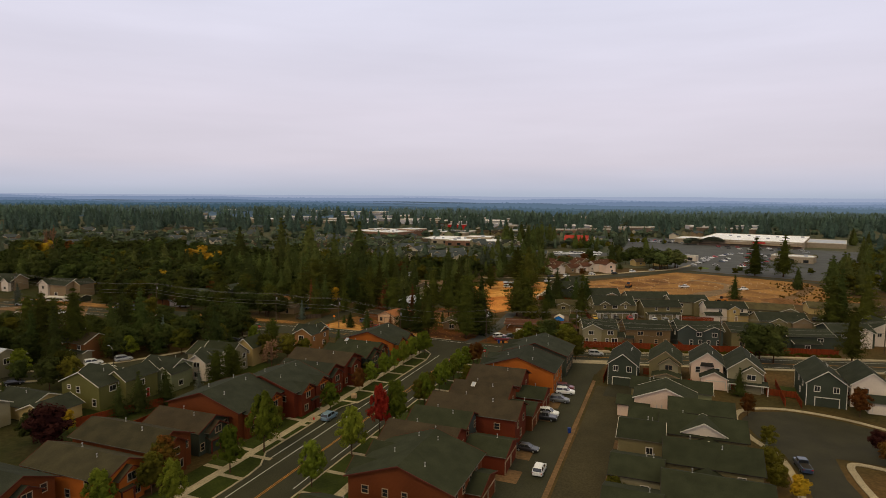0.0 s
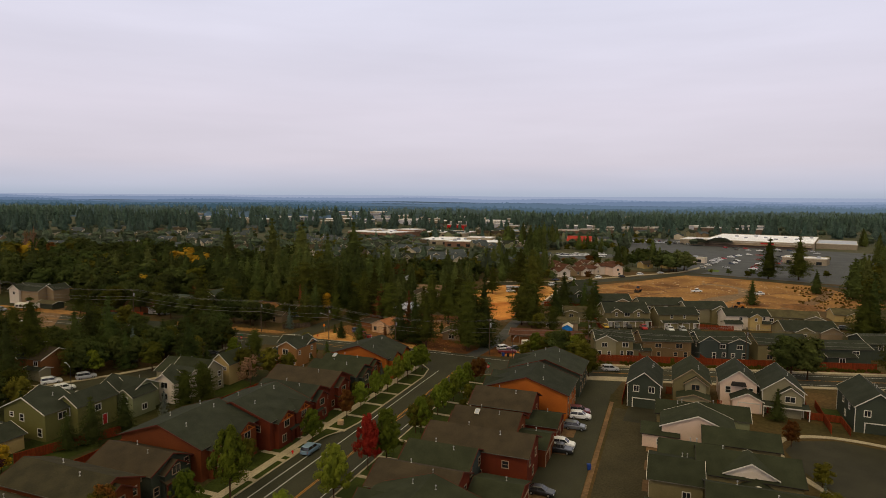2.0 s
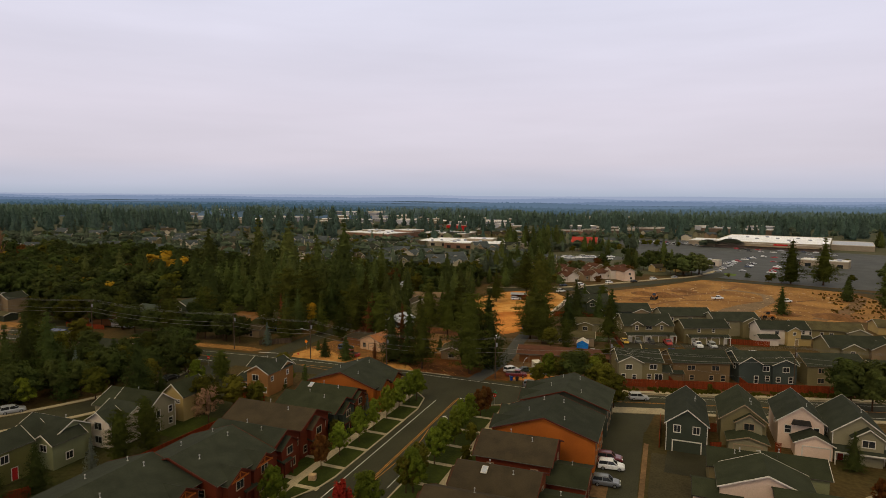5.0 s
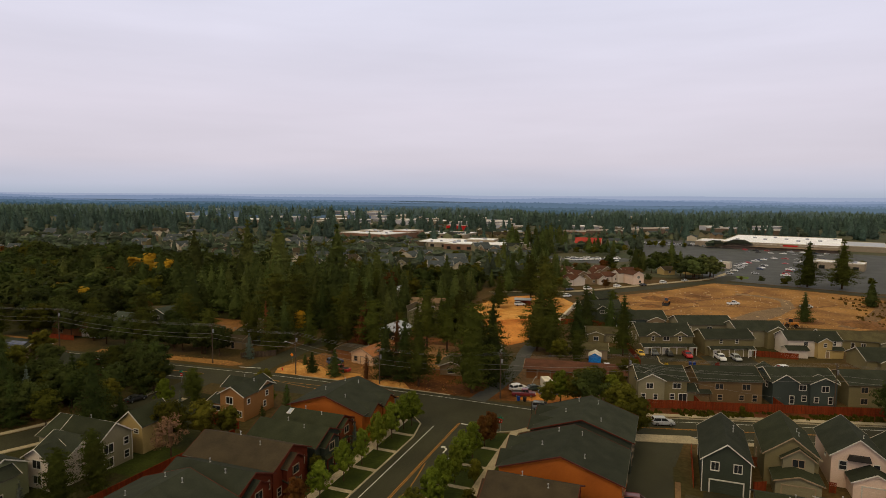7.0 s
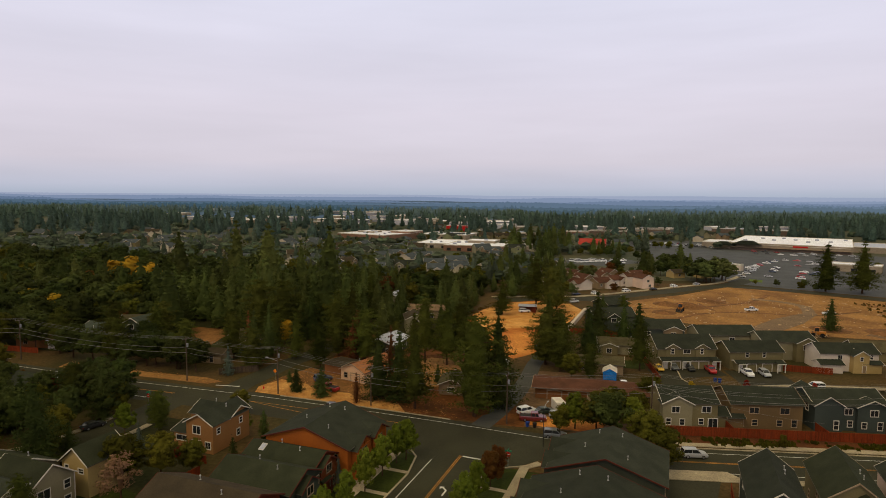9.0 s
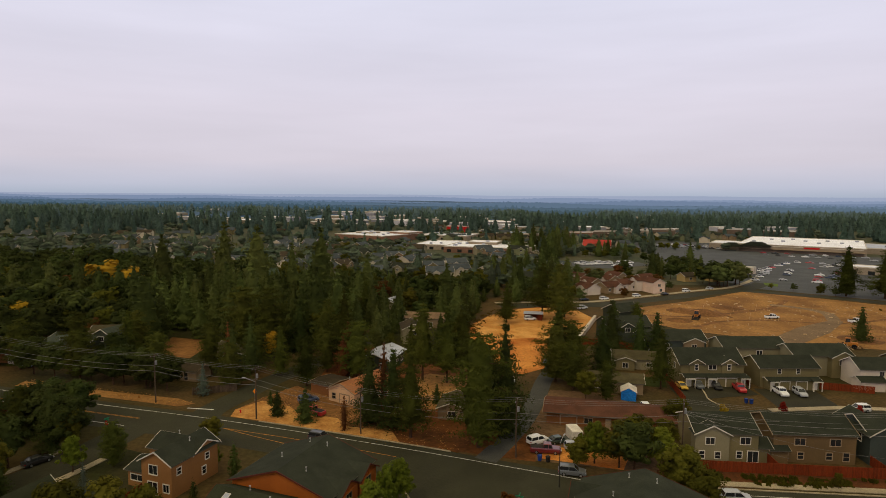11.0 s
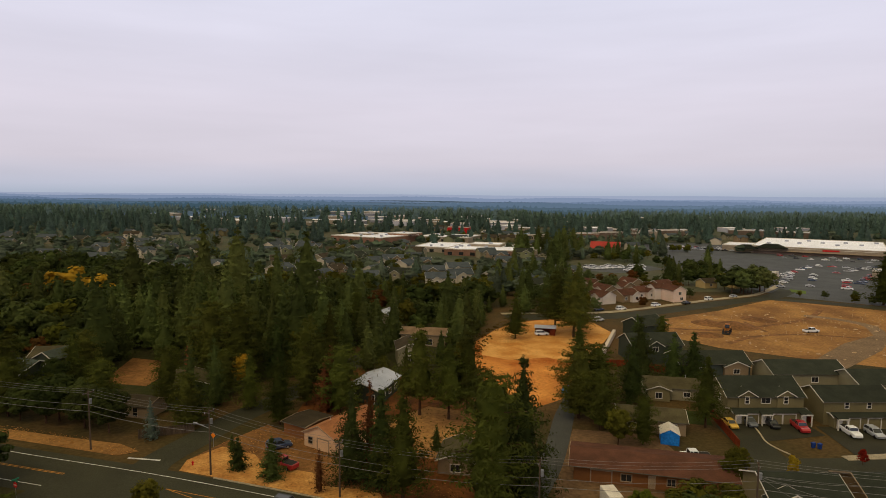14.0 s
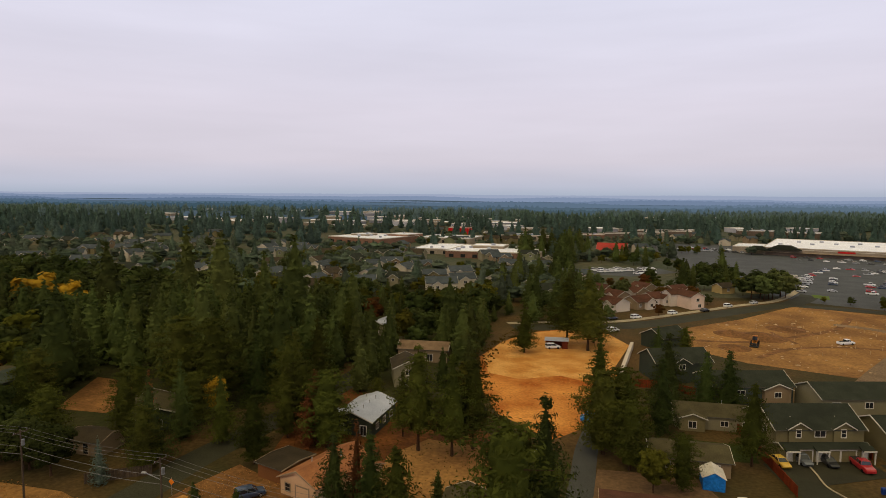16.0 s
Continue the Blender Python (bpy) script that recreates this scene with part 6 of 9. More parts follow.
def car(kind, colour, x, y, heading, label="", group="", z=0.06, far=False):
    """heading: degrees clockwise from north of the nose."""
    mm = car_meshes(kind)
    far = far or y > 236
    L2, W2, belt, hood = mm["dim"]
    kn = {"sedan": "sedan", "suv": "SUV", "pickup": "pickup truck", "van": "van"}[kind]
    e = empty({"sedan": "car", "suv": "car", "pickup": "pickup_truck", "van": "van"}[kind], x, y, -radians(heading), z=gz(x) + z, label=label or f"{colour.replace('_', ' ')} {kn} parked on asphalt", category="car" if kind != "pickup" else "truck", group=group)
    p = paint(colour, PC[colour])
    body = part_mesh("body", shared(mm["body"], p), None, e)
    part_mesh("glasshouse", shared(mm["glasshouse"], M["glass"]), None, e)
    part_mesh("roof_panel", shared(mm["roof_panel"], p), None, e)
    if kind == "pickup":
        part_mesh("bed", shared(mm["bed"], M["trim_dark"]), None, e)
    for sx in (-1, 1):
        for sy in (-1, 1):
            t = part_mesh("wheel", shared(mm["tyre"], M["tyre"]), None, e, m=Matrix.Translation((sx * (W2 - 0.1), sy * L2 * 0.6, 0.34)))
            if not far:
                part_mesh("rim", shared(mm["rim"], M["rim"]), None, t)
        if far:
            continue
        part_mesh("headlight", shared(mm["lamp"], M["lamp_clear"]), None, e, m=Matrix.Translation((sx * W2 * 0.66, L2 - 0.1, hood - 0.3)))
        part_mesh("tail_light", shared(mm["lamp"], M["lamp_red"]), None, e, m=Matrix.Translation((sx * W2 * 0.7, -L2 + 0.08, belt - 0.25)))
    return e


def car_l(kind, colour, a, b, turn=0, label="", group=""):
    x, y = loc(a, b)
    return car(kind, colour, x, y, 19.6 + turn, label, group)


AG = "cars parked in the alley"
car_l("suv", "blue", -62.4, -7.3, 0, "steel-blue hatchback parked in the avenue's bay")
car_l("sedan", "black", -61.7, 36.0, 90, group=AG)
car_l("suv", "white", -70.0, 40.2, 0, group=AG)
car_l("suv", "maroon", -21.0, 36.6, 82, group=AG)
car_l("suv", "white", -24.3, 37.2, 84, group=AG)
car_l("suv", "grey", -31.0, 37.0, 86, group=AG)
car_l("suv", "white", -41.0, 36.2, 88, group=AG)
car_l("pickup", "black", -44.0, 35.8, 88, group=AG)
car("pickup", "navy", 65.1, 109.2, 12, "dark blue pickup parked in the cul-de-sac")
car("suv", "silver", 45, 186.6, 92, "silver SUV on the cross street")
car("suv", "black", -25.1, 205.8, 108, "black SUV on the cross street")
car("suv", "grey", 20.6, 194.2, 100, "dark grey SUV on the cross street")
YG = "vehicles in the ranch house yard"
car("suv", "white", 16.6, 207.2, 60, "white SUV parked on dirt yard", YG)
car("pickup", "maroon", 17.4, 203.0, 95, "dark red pickup with canopy parked on dirt yard", YG)
car("sedan", "green", 20.6, 207.6, 70, "dark green car parked on dirt yard", YG)
car("suv", "silver", 23.4, 204.4, 92, "silver wagon parked on dirt yard", YG)
car("pickup", "white", 43.5, 227.0, 272, "white pickup with open bed in a back yard", YG)
car("pickup", "black", 48.5, 223.8, 275, "black pickup in a back yard", YG)
car("sedan", "silver", 40.5, 223.6, 275, "old pale sedan in a back yard", YG)
CG = "cars before the duplexes"
car("sedan", "yellow", 57.6, 244.0, 178, "yellow car before a duplex garage", CG)
car("suv", "grey", 62.0, 245.0, 178, "grey SUV before a duplex garage", CG)
car("sedan", "black", 66.5, 244.6, 182, "black car before a duplex garage", CG)
car("pickup", "red", 71.6, 243.2, 184, "bright red pickup before a duplex garage", CG)
car("pickup", "white", 80.6, 241.0, 182, "white pickup before a duplex garage", CG)
car("suv", "silver", 85.2, 240.6, 182, "silver SUV before a duplex garage", CG)
car("suv", "white", 92.5, 230.0, 272, "white SUV parked in the duplex court", CG)
car("pickup", "red", -29.6, 219.5, 300, "red pickup parked on dry grass")
car("suv", "navy", -32.5, 227.0, 60, "dark blue car parked by a carport")
car("suv", "white", 14.8, 244.5, 20, "white van parked under pines")
car("suv", "white", 29.5, 323.6, 80, "white vehicle parked before a field shelter")
car("van", "bright_blue", 28.2, 262.5, 280, "bright blue van beside the dry field")
car("pickup", "white", 128.5, 338.0, 80, "white work truck on bare dirt")
car("pickup", "white", 158.9, 333.4, 80, "white work truck on bare dirt")
car("suv", "white", 54.8, 349.5, 60, "white SUV on the far street")
car("suv", "navy", -62.0, 250.5, 100, "blue car under pines")
car("pickup", "white", -33.2, 268.0, 250, "white pickup beside a metal-roofed house")
for x, y, k, c, h in ((88, 384.5, "suv", "white", 58), (104, 392, "sedan", "black", 58), (119, 404, "suv", "white", 58), (135, 414, "sedan", "silver", 58), (70, 374, "suv", "white", 62), (60, 371, "sedan", "navy", 62)):
    car(k, c, x, y, h, group="cars along the far street")
for x, y, k, c, h in ((-99, 163.5, "suv", "white", 50), (-93, 168, "suv", "silver", 50), (-92.5, 158.5, "suv", "white", 45), (-108, 145, "sedan", "black", 60), (-71, 193, "sedan", "black", 30)):
    car(k, c, x, y, h, f"{c} car parked on the residential street", "cars on the western street")
for x, y, k, c in ((-177.4, 244.6, "sedan", "silver"), (-175.6, 248.7, "suv", "grey"), (-150.6, 228.7, "pickup", "white"), (-159.2, 219.1, "suv", "white")):
    car(k, c, x, y, 100, f"{c} vehicle parked in a dirt yard", "vehicles in the western yard")
car("sedan", "black", -96, 246, 90, "black car beside a red-roofed house")
car("suv", "silver", -112, 249, 100, "silver car beside a red-roofed house")
for x, y, k, c in ((140, 248, "suv", "navy"), (150, 249, "suv", "black"), (158, 246, "sedan", "navy"), (150, 238, "sedan", "white"), (156, 240, "sedan", "silver")):
    car(k, c, x, y, 120, f"{c} car beside a ranch house", "cars beside the ranch houses")
# car parks of the shopping area
rc = random.Random(5)
cols = ["white", "white", "silver", "grey", "black", "white", "navy", "red", "silver"]
for row, (x0, y0, dx, dy, n) in enumerate(((178, 452, 5.4, 8.5, 7), (190, 447, 5.4, 8.5, 8), (206, 440, 5.4, 8.5, 6), (205, 500, 6, 7, 9), (205, 694, 6, -2, 9), (201, 708, 6, -2, 10), (198, 722, 6, -2, 10), (232, 470, 6, 7, 7), (250, 520, 7, 5, 8), (276, 640, 8, -5, 9), (268, 618, 8, -5, 9), (262, 560, 7, -4, 6), (90, 516, 4.2, 2.1, 10), (88, 523, 4.2, 2.1, 9), (111, 512, 3.6, 1.8, 4))):
    for k in range(n):
        if rc.random() < 0.85:
            kind = "van" if row >= 12 and rc.random() < 0.6 else rc.choice(["suv", "sedan", "suv", "pickup"])
            c = "white" if row >= 12 else rc.choice(cols)
            car(kind, c, x0 + dx * k + rc.uniform(-0.4, 0.4), y0 + dy * k + rc.uniform(-0.4, 0.4), 120 if row < 12 else 117, f"{c} {kind} in a distant car park", "cars in the shopping car park", far=True)

# ---- trees ----


def cloud(P, size, rs, out, up=0.45, thin=0.55, rand=0.2, along=None):
    """Many small leaf facets: a bent quad at each point, facing out from its clump and up; along: the way sprays point."""
    n = len(P)
    nrm = out + rs.normal(size=(n, 3)) * rand
    nrm[:, 2] += up
    nrm /= np.linalg.norm(nrm, axis=1)[:, None]
    t = np.cross(nrm, rs.normal(size=(n, 3)))
    if along is not None:
        t = along + rs.normal(size=(n, 3)) * 0.45
        t -= nrm * np.sum(t * nrm, axis=1)[:, None]
    t /= np.maximum(np.linalg.norm(t, axis=1), 1e-3)[:, None]
    s = np.cross(nrm, t)
    k = (size * rs.uniform(0.6, 1.4, n))[:, None]
    V = np.stack([P - t * k, P - s * k * thin, P + t * k - nrm * k * 0.3, P + s * k * thin], axis=1).reshape(-1, 3)
    F = np.arange(n * 4).reshape(-1, 4)
    return V, F


def core(prof, rs, m=10, levels=15):
    """Lumpy inner mass of a crown, in quads; prof(f) gives height and radius for f from 0 to 1."""
    V, F = [], []
    a = np.arange(m) * 2 * np.pi / m
    for i in range(levels):
        z, r = prof(i / (levels - 1))
        rr = r * rs.uniform(0.62, 1.3, m)
        V.append(np.stack([np.cos(a) * rr, np.sin(a) * rr, z + rs.uniform(-0.3, 0.3, m) * r * 0.5], 1))
        if i:
            for j in range(m):
                k = (j + 1) % m
                F.append(((i - 1) * m + j, (i - 1) * m + k, i * m + k, i * m + j))
    return np.concatenate(V), np.array(F)


def np_mesh(name, V, F, material):
    me = bpy.data.meshes.new(name)
    me.vertices.add(len(V))
    me.vertices.foreach_set("co", np.asarray(V, np.float32).ravel())
    F = np.asarray(F)
    me.loops.add(F.size)
    me.loops.foreach_set("vertex_index", F.ravel().astype(np.int32))
    me.polygons.add(len(F))
    me.polygons.foreach_set("loop_start", np.arange(0, F.size, F.shape[1], dtype=np.int32))
    me.update(calc_edges=True)
    me.materials.append(material)
    return me


def trunk_bm(h, r, rs, limbs=()):
    bm = bmesh.new()
    n = 6
    pts = [Vector((0.10 * r * rs.normal() * i, 0.10 * r * rs.normal() * i, -0.4 + (h + 0.4) * i / n)) for i in range(n + 1)]
    for i in range(n):
        f0, f1 = 1 - i / n * 0.9, 1 - (i + 1) / n * 0.9
        tube(bm, pts[i], pts[i + 1], r * f0 * (1.35 if i == 0 else 1), r * f1, seg=7)
    for p0, p1, rr in limbs:
        tube(bm, p0, p1, rr, rr * 0.35, seg=5)
    return bm


def conifer(seed, h, spread, material, bare=0.2, tiers=22, per=7, tuft=26, size=0.34, droop=0.12, ragged=0.35, pointed=1.0, top_round=0.0, trunk_r=0.26, label="", name="pine_tree", solid=0.36, thin=0.34):
    """Whorls of limbs that end in separate clumps of needles, round a lumpy inner mass."""
    rs = np.random.RandomState(seed)
    P, O, A, limbs = [], [], [], []

    def profile(f):
        if top_round:
            return math.sqrt(max(0.02, 1 - (abs(f - 0.42) / 0.62) ** 2.2))
        return (1 - f) ** pointed * min(1, 0.55 + f * 2.6)
    for i in range(tiers):
        f = min(max((i + rs.uniform(-0.4, 0.4)) / (tiers - 1), 0), 1)
        z = h * (bare + (1 - bare) * f)
        prof = profile(f)
        rad = spread * max(prof, 0.06)
        k = max(3, int(per * (0.45 + 0.55 * prof)))
        a0 = rs.uniform(0, 6.28)
        for j in range(k):
            if rs.uniform() < ragged * 0.3:
                continue
            a = a0 + 6.28 * j / k + rs.normal() * 0.3
            ln = rad * (1 - ragged * rs.uniform(0, 1))
            d = np.array([math.cos(a), math.sin(a), -droop + rs.normal() * 0.1 + 0.25 * top_round])
            base = np.array([0, 0, z])
            m = max(4, int(tuft * (0.3 + 0.7 * ln / spread)))
            s = rs.uniform(0.1, 1.0, m) ** 0.5
            mid = base + d * (ln * s)[:, None]
            w = (0.04 * spread + 0.075 * ln) * (0.6 + 0.6 * s)[:, None]
            dv = rs.normal(size=(m, 3)) * w * np.array([1, 1, 0.42])
            P.append(mid + dv)
            A.append(np.repeat([[math.cos(a), math.sin(a), 0.25]], m, 0))
            dv = dv / np.maximum(np.linalg.norm(dv, axis=1), 0.05)[:, None]
            O.append(dv * np.array([0.7, 0.7, 1.1]) + np.array([math.cos(a), math.sin(a), 0]) * 0.5)
            if ln > spread * 0.35 and j % 2 == 0:
                limbs.append((Vector(base), Vector(base + d * ln * 0.85), 0.05 * trunk_r / 0.26 + 0.02))
    tip = rs.normal(size=(16, 3)) * np.array([0.15, 0.15, 0.45])
    P.append(np.array([0, 0, h]) + tip)
    O.append(tip * 0.5)
    A.append(np.repeat([[0, 0, 1.0]], 16, 0))
    V, F = cloud(np.concatenate(P), size, rs, np.concatenate(O), up=0.3, thin=thin, along=np.concatenate(A))
    V2, F2 = core(lambda f: (h * (bare + (1 - bare) * f * 0.96), max(0.03, spread * profile(f) * solid)), rs)
    V, F = np.concatenate([V, V2]), np.concatenate([F, F2 + len(V)])
    e = empty(name, 0, 0, label=label, category="tree")
    part_mesh("crown", np_mesh("crown", V, F, material), None, e)
    part("trunk", trunk_bm(h * 0.97, trunk_r, rs, limbs[:40] if tuft > 20 else ()), M["bark"], e)
    return e


def broadleaf(seed, h, spread, material, bare=0.22, blobs=50, leaves=84, size=0.17, label="", name="broadleaf_tree", upright=0.0, trunk_r=0.13, fine=1.0, solid=0.52, taper=0.0):
    """Trunk with forking limbs that end in uneven clumps of leaves."""
    rs = np.random.RandomState(seed)
    P, O, limbs = [], [], []
    for i in range(blobs):
        a, f = rs.uniform(0, 6.28), (i + 0.5) / blobs
        zc = h * (bare + (1 - bare) * (0.12 + 0.8 * f))
        prof = math.sqrt(max(0.03, 1 - (abs(f - 0.4) / 0.66) ** 2))
        r = spread * prof * rs.uniform(0.3, 1.0) ** 0.7 * 0.9 * (1 + 0.35 * taper - taper * f)
        c = np.array([math.cos(a) * r, math.sin(a) * r, zc])
        br = spread * rs.uniform(0.16, 0.34) * fine * (1 - 0.4 * taper * f)
        d = rs.normal(size=(leaves, 3))
        d /= np.linalg.norm(d, axis=1)[:, None]
        P.append(c + d * br * (rs.uniform(0.35, 1.0, leaves) ** 0.5)[:, None] * np.array([1, 1, 0.85 + upright]))
        O.append(d * 0.9)
        if i % 2 == 0:
            limbs.append((Vector((0, 0, h * bare * 0.9 + 0.35 * (zc - h * bare))), Vector(c), trunk_r * 0.4))
    P = np.concatenate(P)
    out = P - np.array([0, 0, h * (bare + 1) / 2])
    out /= np.maximum(np.linalg.norm(out, axis=1), 0.3)[:, None]
    V, F = cloud(P, size, rs, out * 0.5 + np.concatenate(O), up=0.3, thin=0.7)
    V2, F2 = core(lambda f: (h * (bare + (1 - bare) * (0.1 + 0.75 * f)), spread * solid * (1 - 0.6 * taper * f) * math.sqrt(max(0.02, 1 - (abs(f - 0.4) / 0.62) ** 2))), rs)
    V, F = np.concatenate([V, V2]), np.concatenate([F, F2 + len(V)])
    e = empty(name, 0, 0, label=label, category="tree")
    part_mesh("crown", np_mesh("crown", V, F, material), None, e)
    part("trunk", trunk_bm(h * 0.85, trunk_r, rs, limbs if leaves > 40 else ()), M["bark"], e)
    return e


def put(proto, x, y, h, base_h, wide=1.0, rot=None, group="", label="", rs=random.Random(77)):
    s = h / base_h
    r = rs.uniform(0, 6.28) if rot is None else rot
    t = copy_thing(proto, Matrix.LocRotScale((x, y, gz(x) - 0.05), Euler((0, 0, r)), Vector((s * wide, s * wide, s))))
    if group:
        t["group"] = group
    if label:
        t["label"] = label
    return t


PR = {}
PL = "dark green ponderosa pine with ragged crown"
for k in range(4):
    PR[f"pine{k}"] = conifer(11 + k, 20, 7.0, M["pine"], bare=(0.24, 0.08, 0.2, 0.12)[k], tiers=18, per=9, tuft=74, size=0.3, ragged=0.5, pointed=0.62 + 0.07 * k, label=PL)
for k in range(2):
    PR[f"fir{k}"] = conifer(31 + k, 20, 7.2, M["fir"], bare=0.04, tiers=20, per=9, tuft=64, size=0.3, droop=0.25, ragged=0.4, pointed=0.85, label="dark green pointed fir tree", name="fir_tree")
for k in range(2):
    PR[f"round{k}"] = conifer(41 + k, 18, 5.6, M["pine"], bare=0.12, tiers=16, per=9, tuft=74, size=0.3, ragged=0.48, top_round=1.0, label="broad dark green pine with rounded crown")
PR["spruce"] = conifer(51, 9, 2.6, M["spruce"], bare=0.04, tiers=20, per=10, tuft=18, size=0.22, droop=0.15, ragged=0.2, pointed=0.9, trunk_r=0.15, label="pale blue-grey garden spruce", name="spruce_tree")
PR["smallpine"] = conifer(52, 6, 2.5, M["fir"], bare=0.04, tiers=14, per=10, tuft=34, size=0.2, ragged=0.4, pointed=0.8, trunk_r=0.12, label="young dark pine on dry grass")
PR["dead"] = conifer(53, 15, 2.6, M["needle_dead"], bare=0.05, tiers=26, per=8, tuft=12, size=0.26, droop=0.1, ragged=0.5, pointed=0.5, trunk_r=0.2, solid=0.3, label="rust-brown dying conifer tree", name="dead_conifer")
PR["cypress"] = conifer(54, 6, 1.2, M["fir"], bare=0.02, tiers=16, per=9, tuft=16, size=0.16, droop=-0.4, ragged=0.15, pointed=0.5, trunk_r=0.1, label="narrow dark green garden conifer", name="garden_conifer")
for nm, mt, lb in (("green", "leaf_green", "green street tree with fresh leaves"), ("olive", "leaf_olive", "olive-green broadleaf garden tree"), ("yellow", "leaf_yellow", "broadleaf tree turning yellow"), ("red", "leaf_red", "maple with bright red leaves"), ("rust", "leaf_rust", "small tree turning rust-brown"), ("purple", "leaf_purple", "dark purple-leaved plum tree"), ("redtop", "leaf_turning", "green maple turning rust-red")):
    for k in range(2 if nm in ("green", "olive") else 1):
        PR[f"{nm}{k}"] = broadleaf(61 + k + len(PR), 8, 2.7, M[mt], label=lb, upright=0.25 if nm in ("green", "red") else 0.0, **(dict(blobs=84, leaves=80, fine=0.8, size=0.13, taper=0.65, solid=0.4) if nm in ("green", "red", "redtop") else {}))
for k in range(2):
    PR[f"dark{k}"] = broadleaf(141 + k, 8, 2.9, M["leaf_dark"], label="dark green broadleaf garden tree")
PR["twiggy"] = broadleaf(97, 7, 2.3, M["twig"], blobs=34, leaves=40, size=0.12, solid=0.12, label="half-bare tree with tan twigs")
# lighter trees for the middle distance
for k in range(3):
    PR[f"mid{k}"] = conifer(71 + k, 18, 6.0, M["wood_pine"], bare=0.05, tiers=16, per=9, tuft=15, size=0.46, solid=0.5, thin=0.5, ragged=0.42, pointed=0.62 + 0.1 * k, label="dark conifer in the wood")
for k in range(2):
    PR[f"midb{k}"] = broadleaf(81 + k, 9, 3.6, M["wood_leaf"], blobs=18, leaves=40, size=0.42, label="olive-green tree in the wood")
for k in range(2):
    PR[f"midd{k}"] = broadleaf(181 + k, 9, 3.7, M["leaf_dark"], blobs=24, leaves=38, size=0.4, fine=0.95, label="dark green broadleaf tree in the wood")
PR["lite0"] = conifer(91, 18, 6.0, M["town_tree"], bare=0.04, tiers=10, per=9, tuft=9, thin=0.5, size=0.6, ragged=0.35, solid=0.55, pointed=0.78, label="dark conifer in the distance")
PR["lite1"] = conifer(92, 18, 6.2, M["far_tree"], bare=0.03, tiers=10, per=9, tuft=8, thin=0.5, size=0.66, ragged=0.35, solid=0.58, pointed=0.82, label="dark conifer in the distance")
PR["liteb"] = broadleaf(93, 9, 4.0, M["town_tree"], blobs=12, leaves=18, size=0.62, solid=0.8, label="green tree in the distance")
PR["midg"] = broadleaf(83, 9, 3.6, M["leaf_olive"], blobs=18, leaves=40, size=0.42, label="green tree in the wood")
PR["midy"] = broadleaf(84, 9, 4.0, M["leaf_yellow"], blobs=18, leaves=34, size=0.5, label="yellow-leaved tree in the wood")
PR["midr"] = broadleaf(85, 9, 3.4, M["leaf_rust"], blobs=18, leaves=40, size=0.42, label="rust-coloured tree in the wood")
BASE = {k: (20 if k[:3] in ("pin", "fir") else 18 if k[:3] in ("rou",) or k in ("mid0", "mid1", "mid2", "lite0", "lite1") else 9 if k.startswith("mid") or k in ("spruce", "liteb") else 6 if k in ("smallpine", "cypress") else 15 if k == "dead" else 7 if k == "twiggy" else 8) for k in PR}


def tree(kind, x, y, h, wide=1.0, group="", label=""):
    return put(PR[kind], x, y, h, BASE[kind], wide, group=group, label=label)


def tree_l(kind, a, b, h, wide=1.0, group="", label=""):
    x, y = loc(a, b)
    return tree(kind, x, y, h, wide, group, label)


BAKE = {}


def bake(kind, x, y, h, wide=1.0, rs=random.Random(78)):
    """Remember a tree of the joined woods."""
    k = h / BASE[kind]
    BAKE.setdefault(kind, []).append((x, y, rs.uniform(0, 6.28), k * wide, k))


def bake_all():
    for kind, rows in BAKE.items():
        for nm in ("crown", "trunk"):
            ob = next(o for o in PR[kind].children if o.name.startswith(nm))
            me = ob.data
            co = np.empty(len(me.vertices) * 3, np.float32)
            me.vertices.foreach_get("co", co)
            co = co.reshape(-1, 3)
            tris = [p.vertices[:] for p in me.polygons if len(p.vertices) == 4]
            F0 = np.array(tris)
            V, F = [], []
            for i, (x, y, r, sx, sz) in enumerate(rows):
                c, s_ = math.cos(r), math.sin(r)
                V.append(np.stack([(co[:, 0] * c - co[:, 1] * s_) * sx + x, (co[:, 0] * s_ + co[:, 1] * c) * sx + y, co[:, 2] * sz + gz(x)], 1))
                F.append(F0 + i * len(co))
            o = new("wood_" + nm + "s", np_mesh("wood_" + nm + "s", np.concatenate(V), np.concatenate(F), me.materials[0]))
            tone = np.repeat(np.random.RandomState(len(rows)).uniform(0, 1, len(rows)), len(co)).astype(np.float32)
            o.data.attributes.new("variety", "FLOAT", "POINT").data.foreach_set("value", tone)
            tagged(o, "joined " + ("leafy crowns" if nm == "crown" else "brown trunks") + " of trees in the wood", "trees", kind="stuff")


HOMES = [(o.matrix_basis.translation.x, o.matrix_basis.translation.y) for o in scene.objects if o.parent is None and o.type == "EMPTY" and o.get("category") == "house"]


def inside(x, y, poly):
    c = False
    for (x0, y0), (x1, y1) in zip(poly, poly[1:] + poly[:1]):
        if (y0 > y) != (y1 > y) and x < (x1 - x0) * (y - y0) / (y1 - y0) + x0:
            c = not c
    return c


SG = "street trees of the avenue"
rt = random.Random(4)
